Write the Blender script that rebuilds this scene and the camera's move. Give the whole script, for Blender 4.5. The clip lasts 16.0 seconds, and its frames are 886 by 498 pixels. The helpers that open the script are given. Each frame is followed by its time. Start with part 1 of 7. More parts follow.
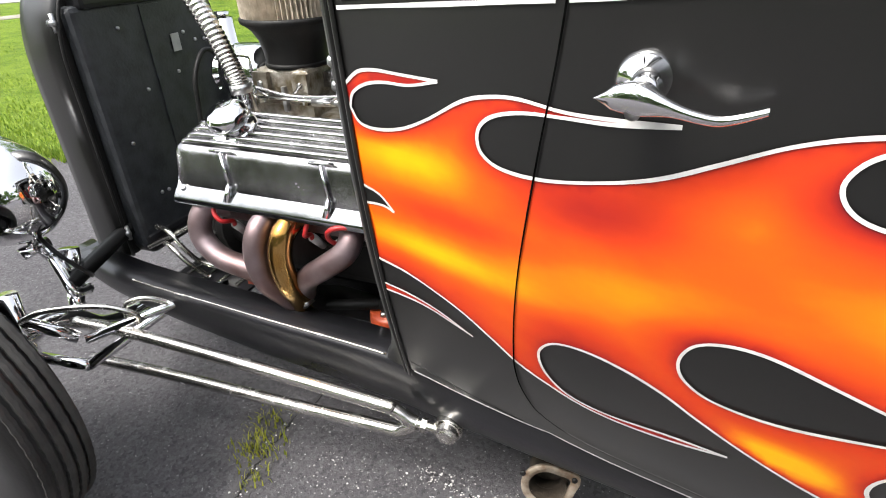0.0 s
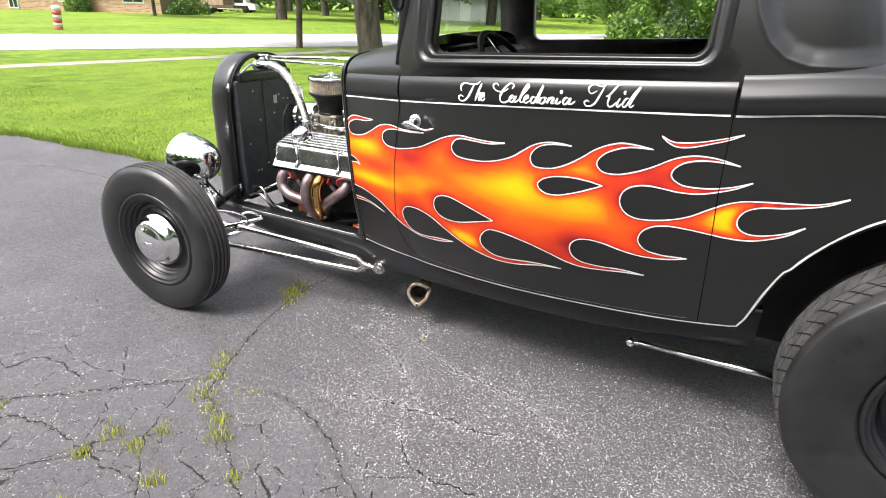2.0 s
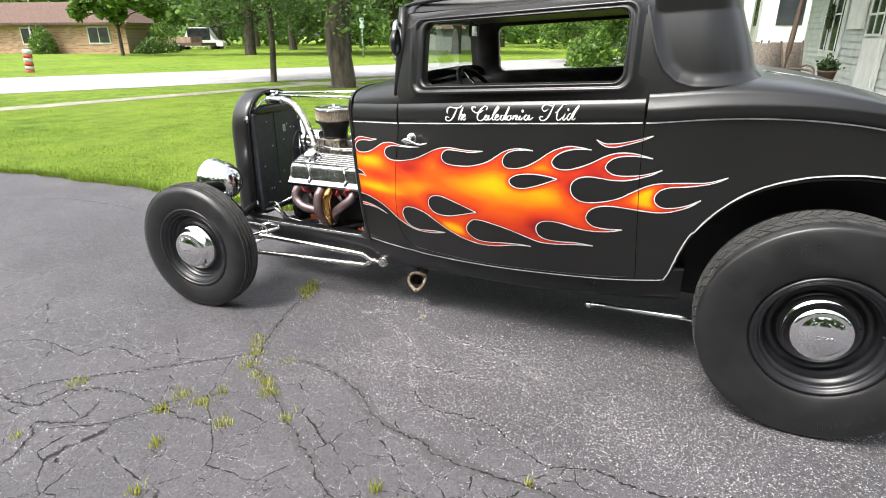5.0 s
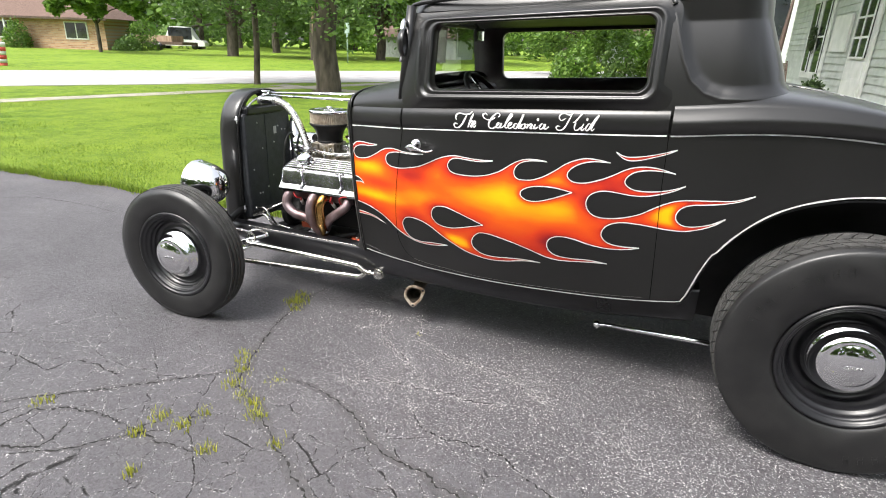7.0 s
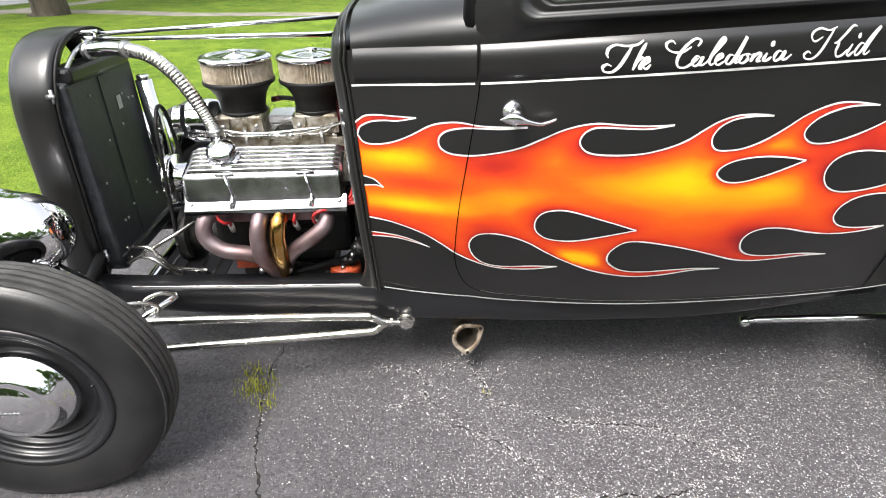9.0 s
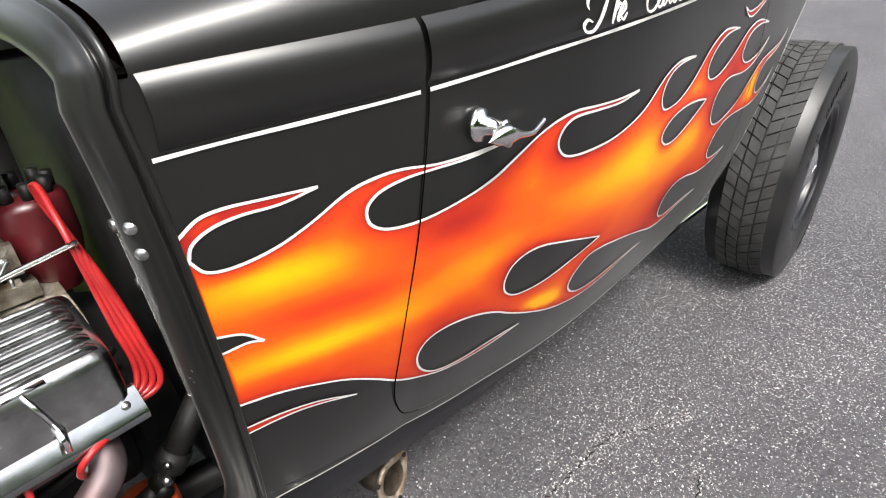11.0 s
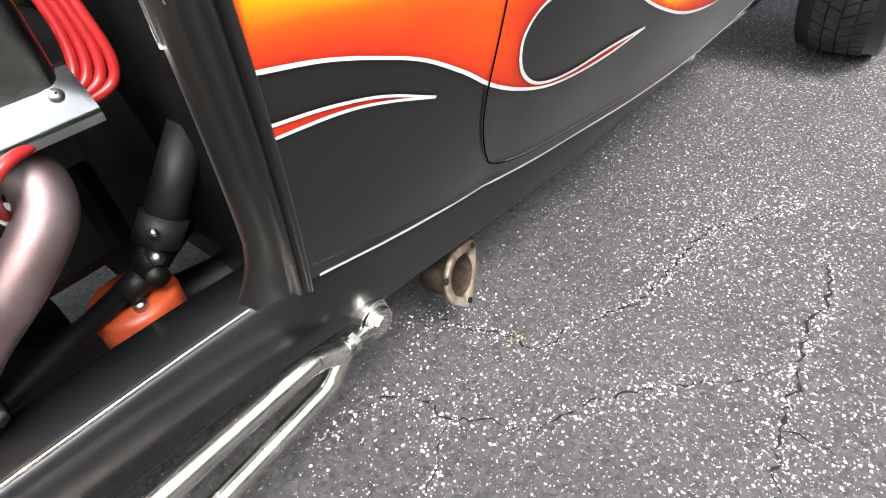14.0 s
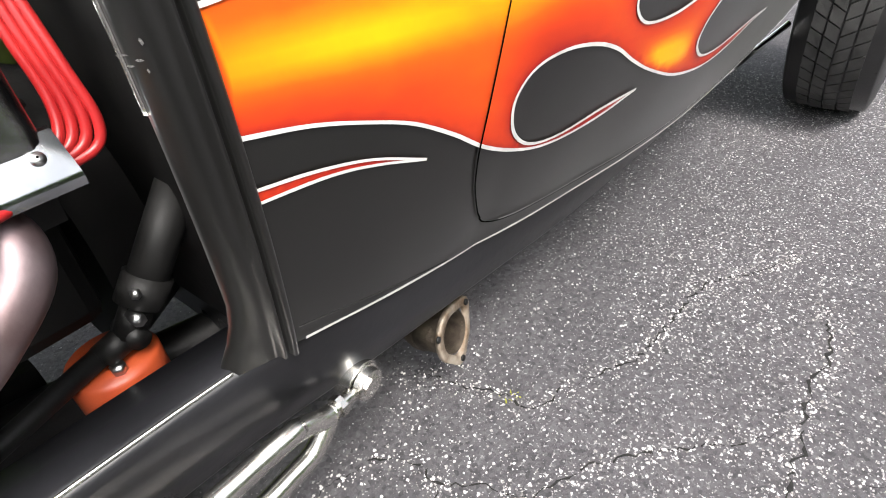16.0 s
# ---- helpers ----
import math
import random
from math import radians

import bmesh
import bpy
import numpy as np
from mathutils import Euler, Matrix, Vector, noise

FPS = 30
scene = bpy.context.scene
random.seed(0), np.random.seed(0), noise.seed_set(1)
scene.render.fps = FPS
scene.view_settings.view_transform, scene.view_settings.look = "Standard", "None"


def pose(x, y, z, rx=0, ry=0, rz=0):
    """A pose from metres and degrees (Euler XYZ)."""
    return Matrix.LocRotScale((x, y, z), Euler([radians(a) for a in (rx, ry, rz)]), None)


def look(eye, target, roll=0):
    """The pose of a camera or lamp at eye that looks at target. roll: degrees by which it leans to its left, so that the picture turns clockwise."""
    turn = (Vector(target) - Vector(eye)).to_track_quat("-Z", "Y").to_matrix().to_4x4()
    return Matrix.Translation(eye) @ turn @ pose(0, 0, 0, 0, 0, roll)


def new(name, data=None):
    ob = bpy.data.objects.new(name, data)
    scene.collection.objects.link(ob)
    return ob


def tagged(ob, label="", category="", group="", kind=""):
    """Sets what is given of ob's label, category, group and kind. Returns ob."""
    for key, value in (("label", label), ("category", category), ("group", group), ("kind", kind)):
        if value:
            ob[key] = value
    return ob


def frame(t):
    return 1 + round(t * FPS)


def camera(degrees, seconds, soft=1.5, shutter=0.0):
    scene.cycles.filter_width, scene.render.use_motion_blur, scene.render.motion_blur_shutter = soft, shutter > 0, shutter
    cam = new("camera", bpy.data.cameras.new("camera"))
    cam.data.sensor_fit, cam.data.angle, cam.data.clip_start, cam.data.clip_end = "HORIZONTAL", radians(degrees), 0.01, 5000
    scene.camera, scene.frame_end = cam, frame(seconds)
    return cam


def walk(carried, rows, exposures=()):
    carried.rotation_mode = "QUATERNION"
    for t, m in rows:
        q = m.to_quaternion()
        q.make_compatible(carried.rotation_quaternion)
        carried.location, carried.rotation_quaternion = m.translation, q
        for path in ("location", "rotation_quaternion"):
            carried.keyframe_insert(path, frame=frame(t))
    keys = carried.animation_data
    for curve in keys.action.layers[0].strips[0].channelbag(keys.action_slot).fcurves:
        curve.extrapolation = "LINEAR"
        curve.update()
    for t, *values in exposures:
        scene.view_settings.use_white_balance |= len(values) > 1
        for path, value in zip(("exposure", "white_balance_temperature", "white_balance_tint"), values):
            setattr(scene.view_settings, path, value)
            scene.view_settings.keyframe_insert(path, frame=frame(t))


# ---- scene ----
cam = camera(76.8, 16.0, soft=1.0)
PATH = [
    (0, (1.216, -1.154, 1.004), (0.528, 0.442, 0.015), -2.4),
    (0.5, (1.41, -1.35, 1.044), (0.813, 0.366, 0.209), -0.8),
    (1, (1.666, -1.717, 1.144), (0.99, 0.011, 0.398), 2.7),
    (1.5, (1.848, -2.018, 1.221), (1.074, -0.362, 0.41), -0.0),
    (2, (2.055, -2.289, 1.241), (1.277, -0.628, 0.443), 1.7),
    (2.5, (2.219, -2.53, 1.273), (1.43, -0.879, 0.465), 0.2),
    (3, (2.209, -2.74, 1.286), (1.441, -1.083, 0.471), -1.1),
    (3.5, (2.196, -2.817, 1.282), (1.484, -1.111, 0.521), -0.5),
    (4, (2.202, -2.807, 1.304), (1.485, -1.093, 0.564), -0.7),
    (6.3, (2.174, -2.778, 1.279), (1.46, -1.04, 0.595), 0.8),
    (6.5, (2.145, -2.777, 1.288), (1.432, -1.04, 0.601), 0.9),
    (7, (2.058, -2.698, 1.266), (1.41, -0.934, 0.581), 2.0),
    (7.5, (1.898, -2.476, 1.243), (1.346, -0.7, 0.505), 1.3),
    (8, (1.638, -2.299, 1.217), (1.325, -0.499, 0.403), 3.1),
    (8.5, (1.282, -2.121, 1.233), (1.275, -0.37, 0.267), 4.7),
    (9, (0.983, -1.858, 1.215), (1.067, -0.107, 0.252), -0.6),
    (9.5, (0.715, -1.65, 1.171), (1.383, -0.058, 0.161), 1.1),
    (9.7, (0.628, -1.597, 1.172), (1.515, -0.139, 0.129), 3.0),
    (11.8, (0.668, -0.909, 0.965), (2.004, 0.228, 0.004), -3.3),
    (12, (0.671, -0.904, 0.912), (1.993, 0.195, -0.111), -1.9),
    (12.5, (0.686, -0.934, 0.798), (1.969, 0.105, -0.331), -2.2),
    (13, (0.667, -0.932, 0.774), (1.93, 0.057, -0.42), -3.4),
    (13.5, (0.651, -0.921, 0.762), (1.858, 0.053, -0.501), -4.2),
    (14, (0.647, -0.906, 0.756), (1.767, 0.108, -0.555), -6.1),
    (14.5, (0.654, -0.9, 0.755), (1.72, 0.152, -0.571), -7.6),
    (15, (0.675, -0.905, 0.77), (1.832, 0.202, -0.428), -7.0),
    (15.5, (0.668, -0.901, 0.768), (1.871, 0.176, -0.412), -5.8),
    (16, (0.668, -0.898, 0.761), (1.878, 0.161, -0.428), -5.2),
]
EXPOSURE = [(0, 1.64), (0.5, 1.97), (1, 1.88), (3, 1.78), (4, 1.65), (8, 1.62), (9, 1.74), (9.5, 1.72), (12, 1.45), (12.5, 1.64), (13, 1.86), (14.5, 1.92), (16, 1.85)]
walk(cam, [(t, look(eye, target, roll)) for t, eye, target, roll in PATH], EXPOSURE)

# ---- light: bright overcast sky over trees, a wide weak sun ----
world = bpy.data.worlds.new("overcast_sky")
world.use_nodes = True
scene.world = world
wn = world.node_tree.nodes
wl = world.node_tree.links
sky = wn.new("ShaderNodeTexSky")
sky.sky_type = "NISHITA"
sky.sun_disc = False
sky.sun_elevation, sky.sun_rotation = radians(58), radians(215)
sky.dust_density, sky.air_density, sky.ozone_density = 4.0, 1.0, 1.0
veil = wn.new("ShaderNodeHueSaturation")
veil.inputs["Saturation"].default_value = 0.28
wl.new(sky.outputs[0], veil.inputs["Color"])
back = wn["Background"]
back.inputs["Strength"].default_value = 0.15
wl.new(veil.outputs[0], back.inputs["Color"])
sun = new("sun", bpy.data.lights.new("sun", "SUN"))
sun.data.energy, sun.data.angle, sun.data.color = 1.3, radians(20), (1.0, 0.96, 0.9)
sun.matrix_world = look((-4, -8, 14), (0, 0, 0))


# ---- materials ----
def mixed(name, dark, light, scale=8.0, detail=6.0, rough=0.5, metal=0.0, bump=0.0, bump_scale=60.0, coat=0.0,
          spec=0.5, rough_vary=0.0, low=0.35, high=0.65, stretch=(1, 1, 1), fine=0.0):
    """A surface of two tones by noise, with bump at a finer scale and roughness that varies."""
    m = bpy.data.materials.new(name)
    m.use_nodes = True
    n, l = m.node_tree.nodes, m.node_tree.links
    b = n["Principled BSDF"]
    where = n.new("ShaderNodeTexCoord")
    size = n.new("ShaderNodeMapping")
    size.inputs["Scale"].default_value = stretch
    l.new(where.outputs["Object"], size.inputs["Vector"])
    tone = n.new("ShaderNodeTexNoise")
    tone.inputs["Scale"].default_value, tone.inputs["Detail"].default_value = scale, detail
    l.new(size.outputs[0], tone.inputs["Vector"])
    ramp = n.new("ShaderNodeValToRGB")
    ramp.color_ramp.elements[0].position, ramp.color_ramp.elements[0].color = low, (*dark, 1)
    ramp.color_ramp.elements[1].position, ramp.color_ramp.elements[1].color = high, (*light, 1)
    l.new(tone.outputs["Fac"], ramp.inputs["Fac"])
    l.new(ramp.outputs["Color"], b.inputs["Base Color"])
    b.inputs["Metallic"].default_value = metal
    b.inputs["Specular IOR Level"].default_value = spec
    b.inputs["Coat Weight"].default_value = coat
    b.inputs["Coat Roughness"].default_value = 0.12
    b.inputs["Roughness"].default_value = rough
    if rough_vary:
        r = n.new("ShaderNodeMapRange")
        r.inputs["To Min"].default_value, r.inputs["To Max"].default_value = rough - rough_vary, rough + rough_vary
        l.new(tone.outputs["Fac"], r.inputs["Value"])
        l.new(r.outputs[0], b.inputs["Roughness"])
    if bump:
        t2 = n.new("ShaderNodeTexNoise")
        t2.inputs["Scale"].default_value, t2.inputs["Detail"].default_value = bump_scale, 4
        l.new(size.outputs[0], t2.inputs["Vector"])
        bp = n.new("ShaderNodeBump")
        bp.inputs["Strength"].default_value, bp.inputs["Distance"].default_value = bump, 0.01
        l.new(t2.outputs["Fac"], bp.inputs["Height"])
        l.new(bp.outputs[0], b.inputs["Normal"])
    return m


PAINT = mixed("satin_black_paint", (0.0060, 0.0059, 0.0055), (0.0085, 0.0083, 0.0078), 3, rough=0.33, rough_vary=0.05, bump=0.015, bump_scale=500, spec=0.32, coat=0.55)
PAINT.node_tree.nodes["Principled BSDF"].inputs["Coat Roughness"].default_value = 0.26
PAINT.node_tree.nodes["Principled BSDF"].inputs["Sheen Weight"].default_value = 0.06
PAINT.node_tree.nodes["Principled BSDF"].inputs["Sheen Roughness"].default_value = 0.35
FRAME_PAINT = mixed("gloss_black_chassis_paint", (0.007, 0.007, 0.008), (0.012, 0.012, 0.014), 6, rough=0.30, rough_vary=0.08, bump=0.03, bump_scale=90)
CORE = mixed("grey_black_radiator_fins", (0.016, 0.018, 0.021), (0.034, 0.037, 0.042), 30, rough=0.5, rough_vary=0.1, bump=0.2, bump_scale=150)
BLACK_PART = mixed("dull_black_metal", (0.0035, 0.0034, 0.0034), (0.009, 0.0087, 0.0085), 20, rough=0.55, rough_vary=0.1, bump=0.06, bump_scale=120, spec=0.3)
RUBBER = mixed("tyre_rubber", (0.009, 0.009, 0.0092), (0.016, 0.0158, 0.0158), 14, rough=0.38, rough_vary=0.1, bump=0.06, bump_scale=220)
TREAD = mixed("worn_tread_rubber", (0.028, 0.0275, 0.027), (0.055, 0.054, 0.052), 18, rough=0.8, bump=0.15, bump_scale=180)
CHROME = mixed("chrome", (0.78, 0.78, 0.79), (0.86, 0.86, 0.87), 5, rough=0.05, metal=1.0, rough_vary=0.02)
POLISHED = mixed("polished_aluminium", (0.42, 0.42, 0.43), (0.60, 0.60, 0.60), 30, rough=0.22, metal=1.0, rough_vary=0.08, bump=0.03, bump_scale=140)
SATIN_ALLOY = mixed("satin_cast_alloy", (0.30, 0.30, 0.30), (0.46, 0.46, 0.46), 30, rough=0.24, metal=1.0, rough_vary=0.08, bump=0.04, bump_scale=140)
RAIL = mixed("satin_chrome_rail", (0.30, 0.31, 0.32), (0.40, 0.41, 0.42), 30, rough=0.16, metal=1.0, rough_vary=0.05)
STAINLESS = mixed("brushed_stainless", (0.55, 0.54, 0.50), (0.72, 0.70, 0.66), 25, rough=0.25, metal=1.0, rough_vary=0.08)
CASTING = mixed("stained_carburettor_casting", (0.16, 0.13, 0.08), (0.46, 0.43, 0.38), 40, rough=0.45, metal=0.8, rough_vary=0.15, bump=0.3, bump_scale=150)
HEADER = mixed("heat_blued_header_steel", (0.17, 0.11, 0.105), (0.29, 0.235, 0.25), 9, rough=0.5, metal=0.9, rough_vary=0.1, bump=0.05, bump_scale=120)
HEADER_GOLD = mixed("straw_gold_header_steel", (0.48, 0.26, 0.07), (0.62, 0.42, 0.18), 14, rough=0.22, metal=1.0, rough_vary=0.08)
RUST = mixed("brown_exhaust_steel", (0.16, 0.11, 0.07), (0.38, 0.33, 0.27), 45, rough=0.6, metal=0.5, bump=0.25, bump_scale=200)
RED_WIRE = mixed("red_plug_wire", (0.30, 0.012, 0.014), (0.38, 0.018, 0.018), 30, rough=0.35)
GREY_BOOT = mixed("grey_plug_boot", (0.30, 0.30, 0.30), (0.42, 0.42, 0.41), 30, rough=0.6)
ORANGE = mixed("orange_engine_paint", (0.30, 0.045, 0.015), (0.42, 0.07, 0.02), 30, rough=0.45, bump=0.1)
RED_PART = mixed("dark_red_anodised", (0.06, 0.006, 0.008), (0.10, 0.010, 0.013), 20, rough=0.3)
WHITE_PAINT = mixed("white_sign_paint", (0.58, 0.575, 0.56), (0.70, 0.69, 0.67), 60, rough=0.4)
FILTER = mixed("pleated_air_filter", (0.36, 0.31, 0.24), (0.58, 0.51, 0.41), 60, rough=0.8, bump=0.2)
SEAT = mixed("red_vinyl", (0.12, 0.012, 0.016), (0.2, 0.02, 0.025), 12, rough=0.5)
DASH = mixed("dark_interior_trim", (0.012, 0.012, 0.013), (0.03, 0.03, 0.03), 15, rough=0.6)
BOLT = mixed("plated_bolt", (0.4, 0.4, 0.4), (0.6, 0.6, 0.6), 80, rough=0.3, metal=1.0)


def glass(name, tint, rough=0.0):
    m = bpy.data.materials.new(name)
    m.use_nodes = True
    b = m.node_tree.nodes["Principled BSDF"]
    b.inputs["Base Color"].default_value = (*tint, 1)
    b.inputs["Transmission Weight"].default_value, b.inputs["Roughness"].default_value, b.inputs["IOR"].default_value = 1.0, rough, 1.45
    return m


GLASS = glass("clear_glass", (0.86, 0.92, 0.88))
MIRROR = mixed("mirror_glass", (0.8, 0.82, 0.82), (0.84, 0.86, 0.86), 3, rough=0.02, metal=1.0)


# ---- building helpers ----
def thing(name, label, category, group="", at=(0, 0, 0)):
    ob = new(name)
    ob.location = at
    ob.empty_display_size = 0.1
    return tagged(ob, label, category, group)


def part(name, bm, material, parent=None, label="", smooth=True):
    """One mesh object from a bmesh, under a thing or a part."""
    me = bpy.data.meshes.new(name)
    bm.normal_update()
    bm.to_mesh(me)
    bm.free()
    for mt in (material if isinstance(material, (list, tuple)) else [material]):
        me.materials.append(mt)
    if smooth:
        me.polygons.foreach_set("use_smooth", [True] * len(me.polygons))
    ob = new(name, me)
    if parent is not None:
        ob.parent = parent
    if label:
        tagged(ob, label)
    return ob


def sharp(ob, angle=35):
    """Keeps the hard edges of a smooth mesh hard."""
    me = ob.data
    bm = bmesh.new()
    bm.from_mesh(me)
    for e in bm.edges:
        if len(e.link_faces) == 2 and e.calc_face_angle(0) > radians(angle):
            e.smooth = False
    bm.to_mesh(me)
    bm.free()
    return ob


def thick(ob, amount, offset=-1, rim=True):
    mod = ob.modifiers.new("thickness", "SOLIDIFY")
    mod.thickness, mod.offset, mod.use_rim = amount, offset, rim
    return ob


def rounded(ob, width=0.004, segments=2):
    mod = ob.modifiers.new("edges", "BEVEL")
    mod.width, mod.segments, mod.limit_method = width, segments, "ANGLE"
    return ob


def grid(rows, close=False, bm=None):
    """Quads over rows of points; close joins the last point of each row to the first."""
    bm = bm or bmesh.new()
    vs = [[bm.verts.new(p) for p in r] for r in rows]
    for a, b in zip(vs, vs[1:]):
        n = len(a)
        for i in range(n if close else n - 1):
            j = (i + 1) % n
            bm.faces.new((a[i], a[j], b[j], b[i]))
    return bm


def box(x0, y0, z0, x1, y1, z1, bm=None, m=None):
    bm = bm or bmesh.new()
    made = bmesh.ops.create_cube(bm, size=1)["verts"]
    for v in made:
        v.co = Vector((x0 + (v.co.x + 0.5) * (x1 - x0), y0 + (v.co.y + 0.5) * (y1 - y0), z0 + (v.co.z + 0.5) * (z1 - z0)))
        if m is not None:
            v.co = m @ v.co
    return bm


def rod(a, b, r0, r1=None, n=16, bm=None, caps=True):
    bm = bm or bmesh.new()
    a, b = Vector(a), Vector(b)
    q = (b - a).to_track_quat("Z", "Y").to_matrix().to_4x4()
    bmesh.ops.create_cone(bm, cap_ends=caps, segments=n, radius1=r0, radius2=r0 if r1 is None else r1, depth=(b - a).length,
                          matrix=Matrix.Translation((a + b) / 2) @ q)
    return bm


def smooth_path(points, steps=8):
    """A Catmull-Rom curve through the points."""
    p = [Vector(q) for q in points]
    p = [2 * p[0] - p[1]] + p + [2 * p[-1] - p[-2]]
    out = []
    for i in range(1, len(p) - 2):
        a, b, c, d = p[i - 1:i + 3]
        for k in range(steps):
            t = k / steps
            out.append(0.5 * (2 * b + (c - a) * t + (2 * a - 5 * b + 4 * c - d) * t * t + (3 * b - a - 3 * c + d) * t ** 3))
    out.append(p[-2])
    return out


def tube(points, radius, n=12, steps=8, bm=None, straight=False, caps=True):
    """A round tube along a path; radius is a number or a function of 0..1."""
    bm = bm or bmesh.new()
    path = [Vector(q) for q in points] if straight else smooth_path(points, steps)
    up = None
    rings = []
    for i, p in enumerate(path):
        d = (path[min(i + 1, len(path) - 1)] - path[max(i - 1, 0)]).normalized()
        if up is None:
            up = d.orthogonal().normalized()
        up = (up - d * up.dot(d)).normalized()
        side = d.cross(up)
        r = radius(i / (len(path) - 1)) if callable(radius) else radius
        rings.append([p + (up * math.cos(a) + side * math.sin(a)) * r for a in (2 * math.pi * k / n for k in range(n))])
    first = len(bm.verts)
    grid(rings, True, bm)
    if caps:
        bm.verts.ensure_lookup_table()
        bm.faces.new([bm.verts[first + k] for k in range(n)])
        bm.faces.new([bm.verts[len(bm.verts) - 1 - k] for k in range(n)])
    return bm


def lathe(profile, n=48, m=None, bm=None):
    """Turns a profile of (radius, height) about z, then places it by m."""
    m = m or Matrix()
    rows = [[m @ Vector((r * math.cos(a), r * math.sin(a), h)) for a in (2 * math.pi * k / n for k in range(n))] for r, h in profile]
    return grid(rows, True, bm)


def along(x, xs, ys):
    """A smooth curve through the points (xs, ys), at x."""
    n = len(xs)
    if x <= xs[0]:
        return ys[0] + (x - xs[0]) * (ys[1] - ys[0]) / (xs[1] - xs[0])
    if x >= xs[-1]:
        return ys[-1] + (x - xs[-1]) * (ys[-1] - ys[-2]) / (xs[-1] - xs[-2])
    i = max(k for k in range(n - 1) if xs[k] <= x)

    def slope(k):
        return (ys[min(k + 1, n - 1)] - ys[max(k - 1, 0)]) / (xs[min(k + 1, n - 1)] - xs[max(k - 1, 0)])
    w = xs[i + 1] - xs[i]
    t = (x - xs[i]) / w
    return (2 * t ** 3 - 3 * t * t + 1) * ys[i] + (t ** 3 - 2 * t * t + t) * w * slope(i) + (3 * t * t - 2 * t ** 3) * ys[i + 1] + (t ** 3 - t * t) * w * slope(i + 1)


def sweep(a, b, n):
    return [a + (b - a) * k / (n - 1) for k in range(n)]

# ---- ground, in one sheet to the horizon ----
def nodes_of(name):
    m = bpy.data.materials.new(name)
    m.use_nodes = True
    return m, m.node_tree.nodes, m.node_tree.links, m.node_tree.nodes["Principled BSDF"]


def noise_node(n, l, vec, scale, detail=4.0, rough=0.5):
    t = n.new("ShaderNodeTexNoise")
    t.inputs["Scale"].default_value, t.inputs["Detail"].default_value, t.inputs["Roughness"].default_value = scale, detail, rough
    l.new(vec, t.inputs["Vector"])
    return t.outputs["Fac"]


def calc(n, l, op, a, b=None, c=None, clamp=False):
    t = n.new("ShaderNodeMath")
    t.operation, t.use_clamp = op, clamp
    for k, v in enumerate((a, b, c)):
        if v is None:
            continue
        if isinstance(v, (int, float)):
            t.inputs[k].default_value = v
        else:
            l.new(v, t.inputs[k])
    return t.outputs[0]


def blend(n, l, fac, a, b):
    t = n.new("ShaderNodeMix")
    t.data_type = "RGBA"
    for sock, v in (("Factor", fac), ("A", a), ("B", b)):
        s = next(i for i in t.inputs if i.name == sock and i.type == ("VALUE" if sock == "Factor" else "RGBA"))
        if isinstance(v, (int, float)):
            s.default_value = v
        elif isinstance(v, tuple):
            s.default_value = (*v, 1)
        else:
            l.new(v, s)
    return next(o for o in t.outputs if o.type == "RGBA")


def remap(n, l, v, a, b, c=0.0, d=1.0):
    t = n.new("ShaderNodeMapRange")
    for k, x in (("From Min", a), ("From Max", b), ("To Min", c), ("To Max", d)):
        t.inputs[k].default_value = x
    l.new(v, t.inputs["Value"])
    return t.outputs[0]


def cells(n, l, vec, scale, feature, out):
    t = n.new("ShaderNodeTexVoronoi")
    t.feature = feature
    t.inputs["Scale"].default_value = scale
    l.new(vec, t.inputs["Vector"])
    return t.outputs[out]


def warped(n, l, where, scale, amount, detail=3):
    """The place, pushed about by noise, for ragged joints."""
    w = n.new("ShaderNodeTexNoise")
    w.inputs["Scale"].default_value, w.inputs["Detail"].default_value = scale, detail
    l.new(where, w.inputs["Vector"])
    m = n.new("ShaderNodeVectorMath")
    m.operation = "MULTIPLY_ADD"
    m.inputs[1].default_value = (amount, amount, 0)
    l.new(w.outputs["Color"], m.inputs[0])
    l.new(where, m.inputs[2])
    return m.outputs[0]


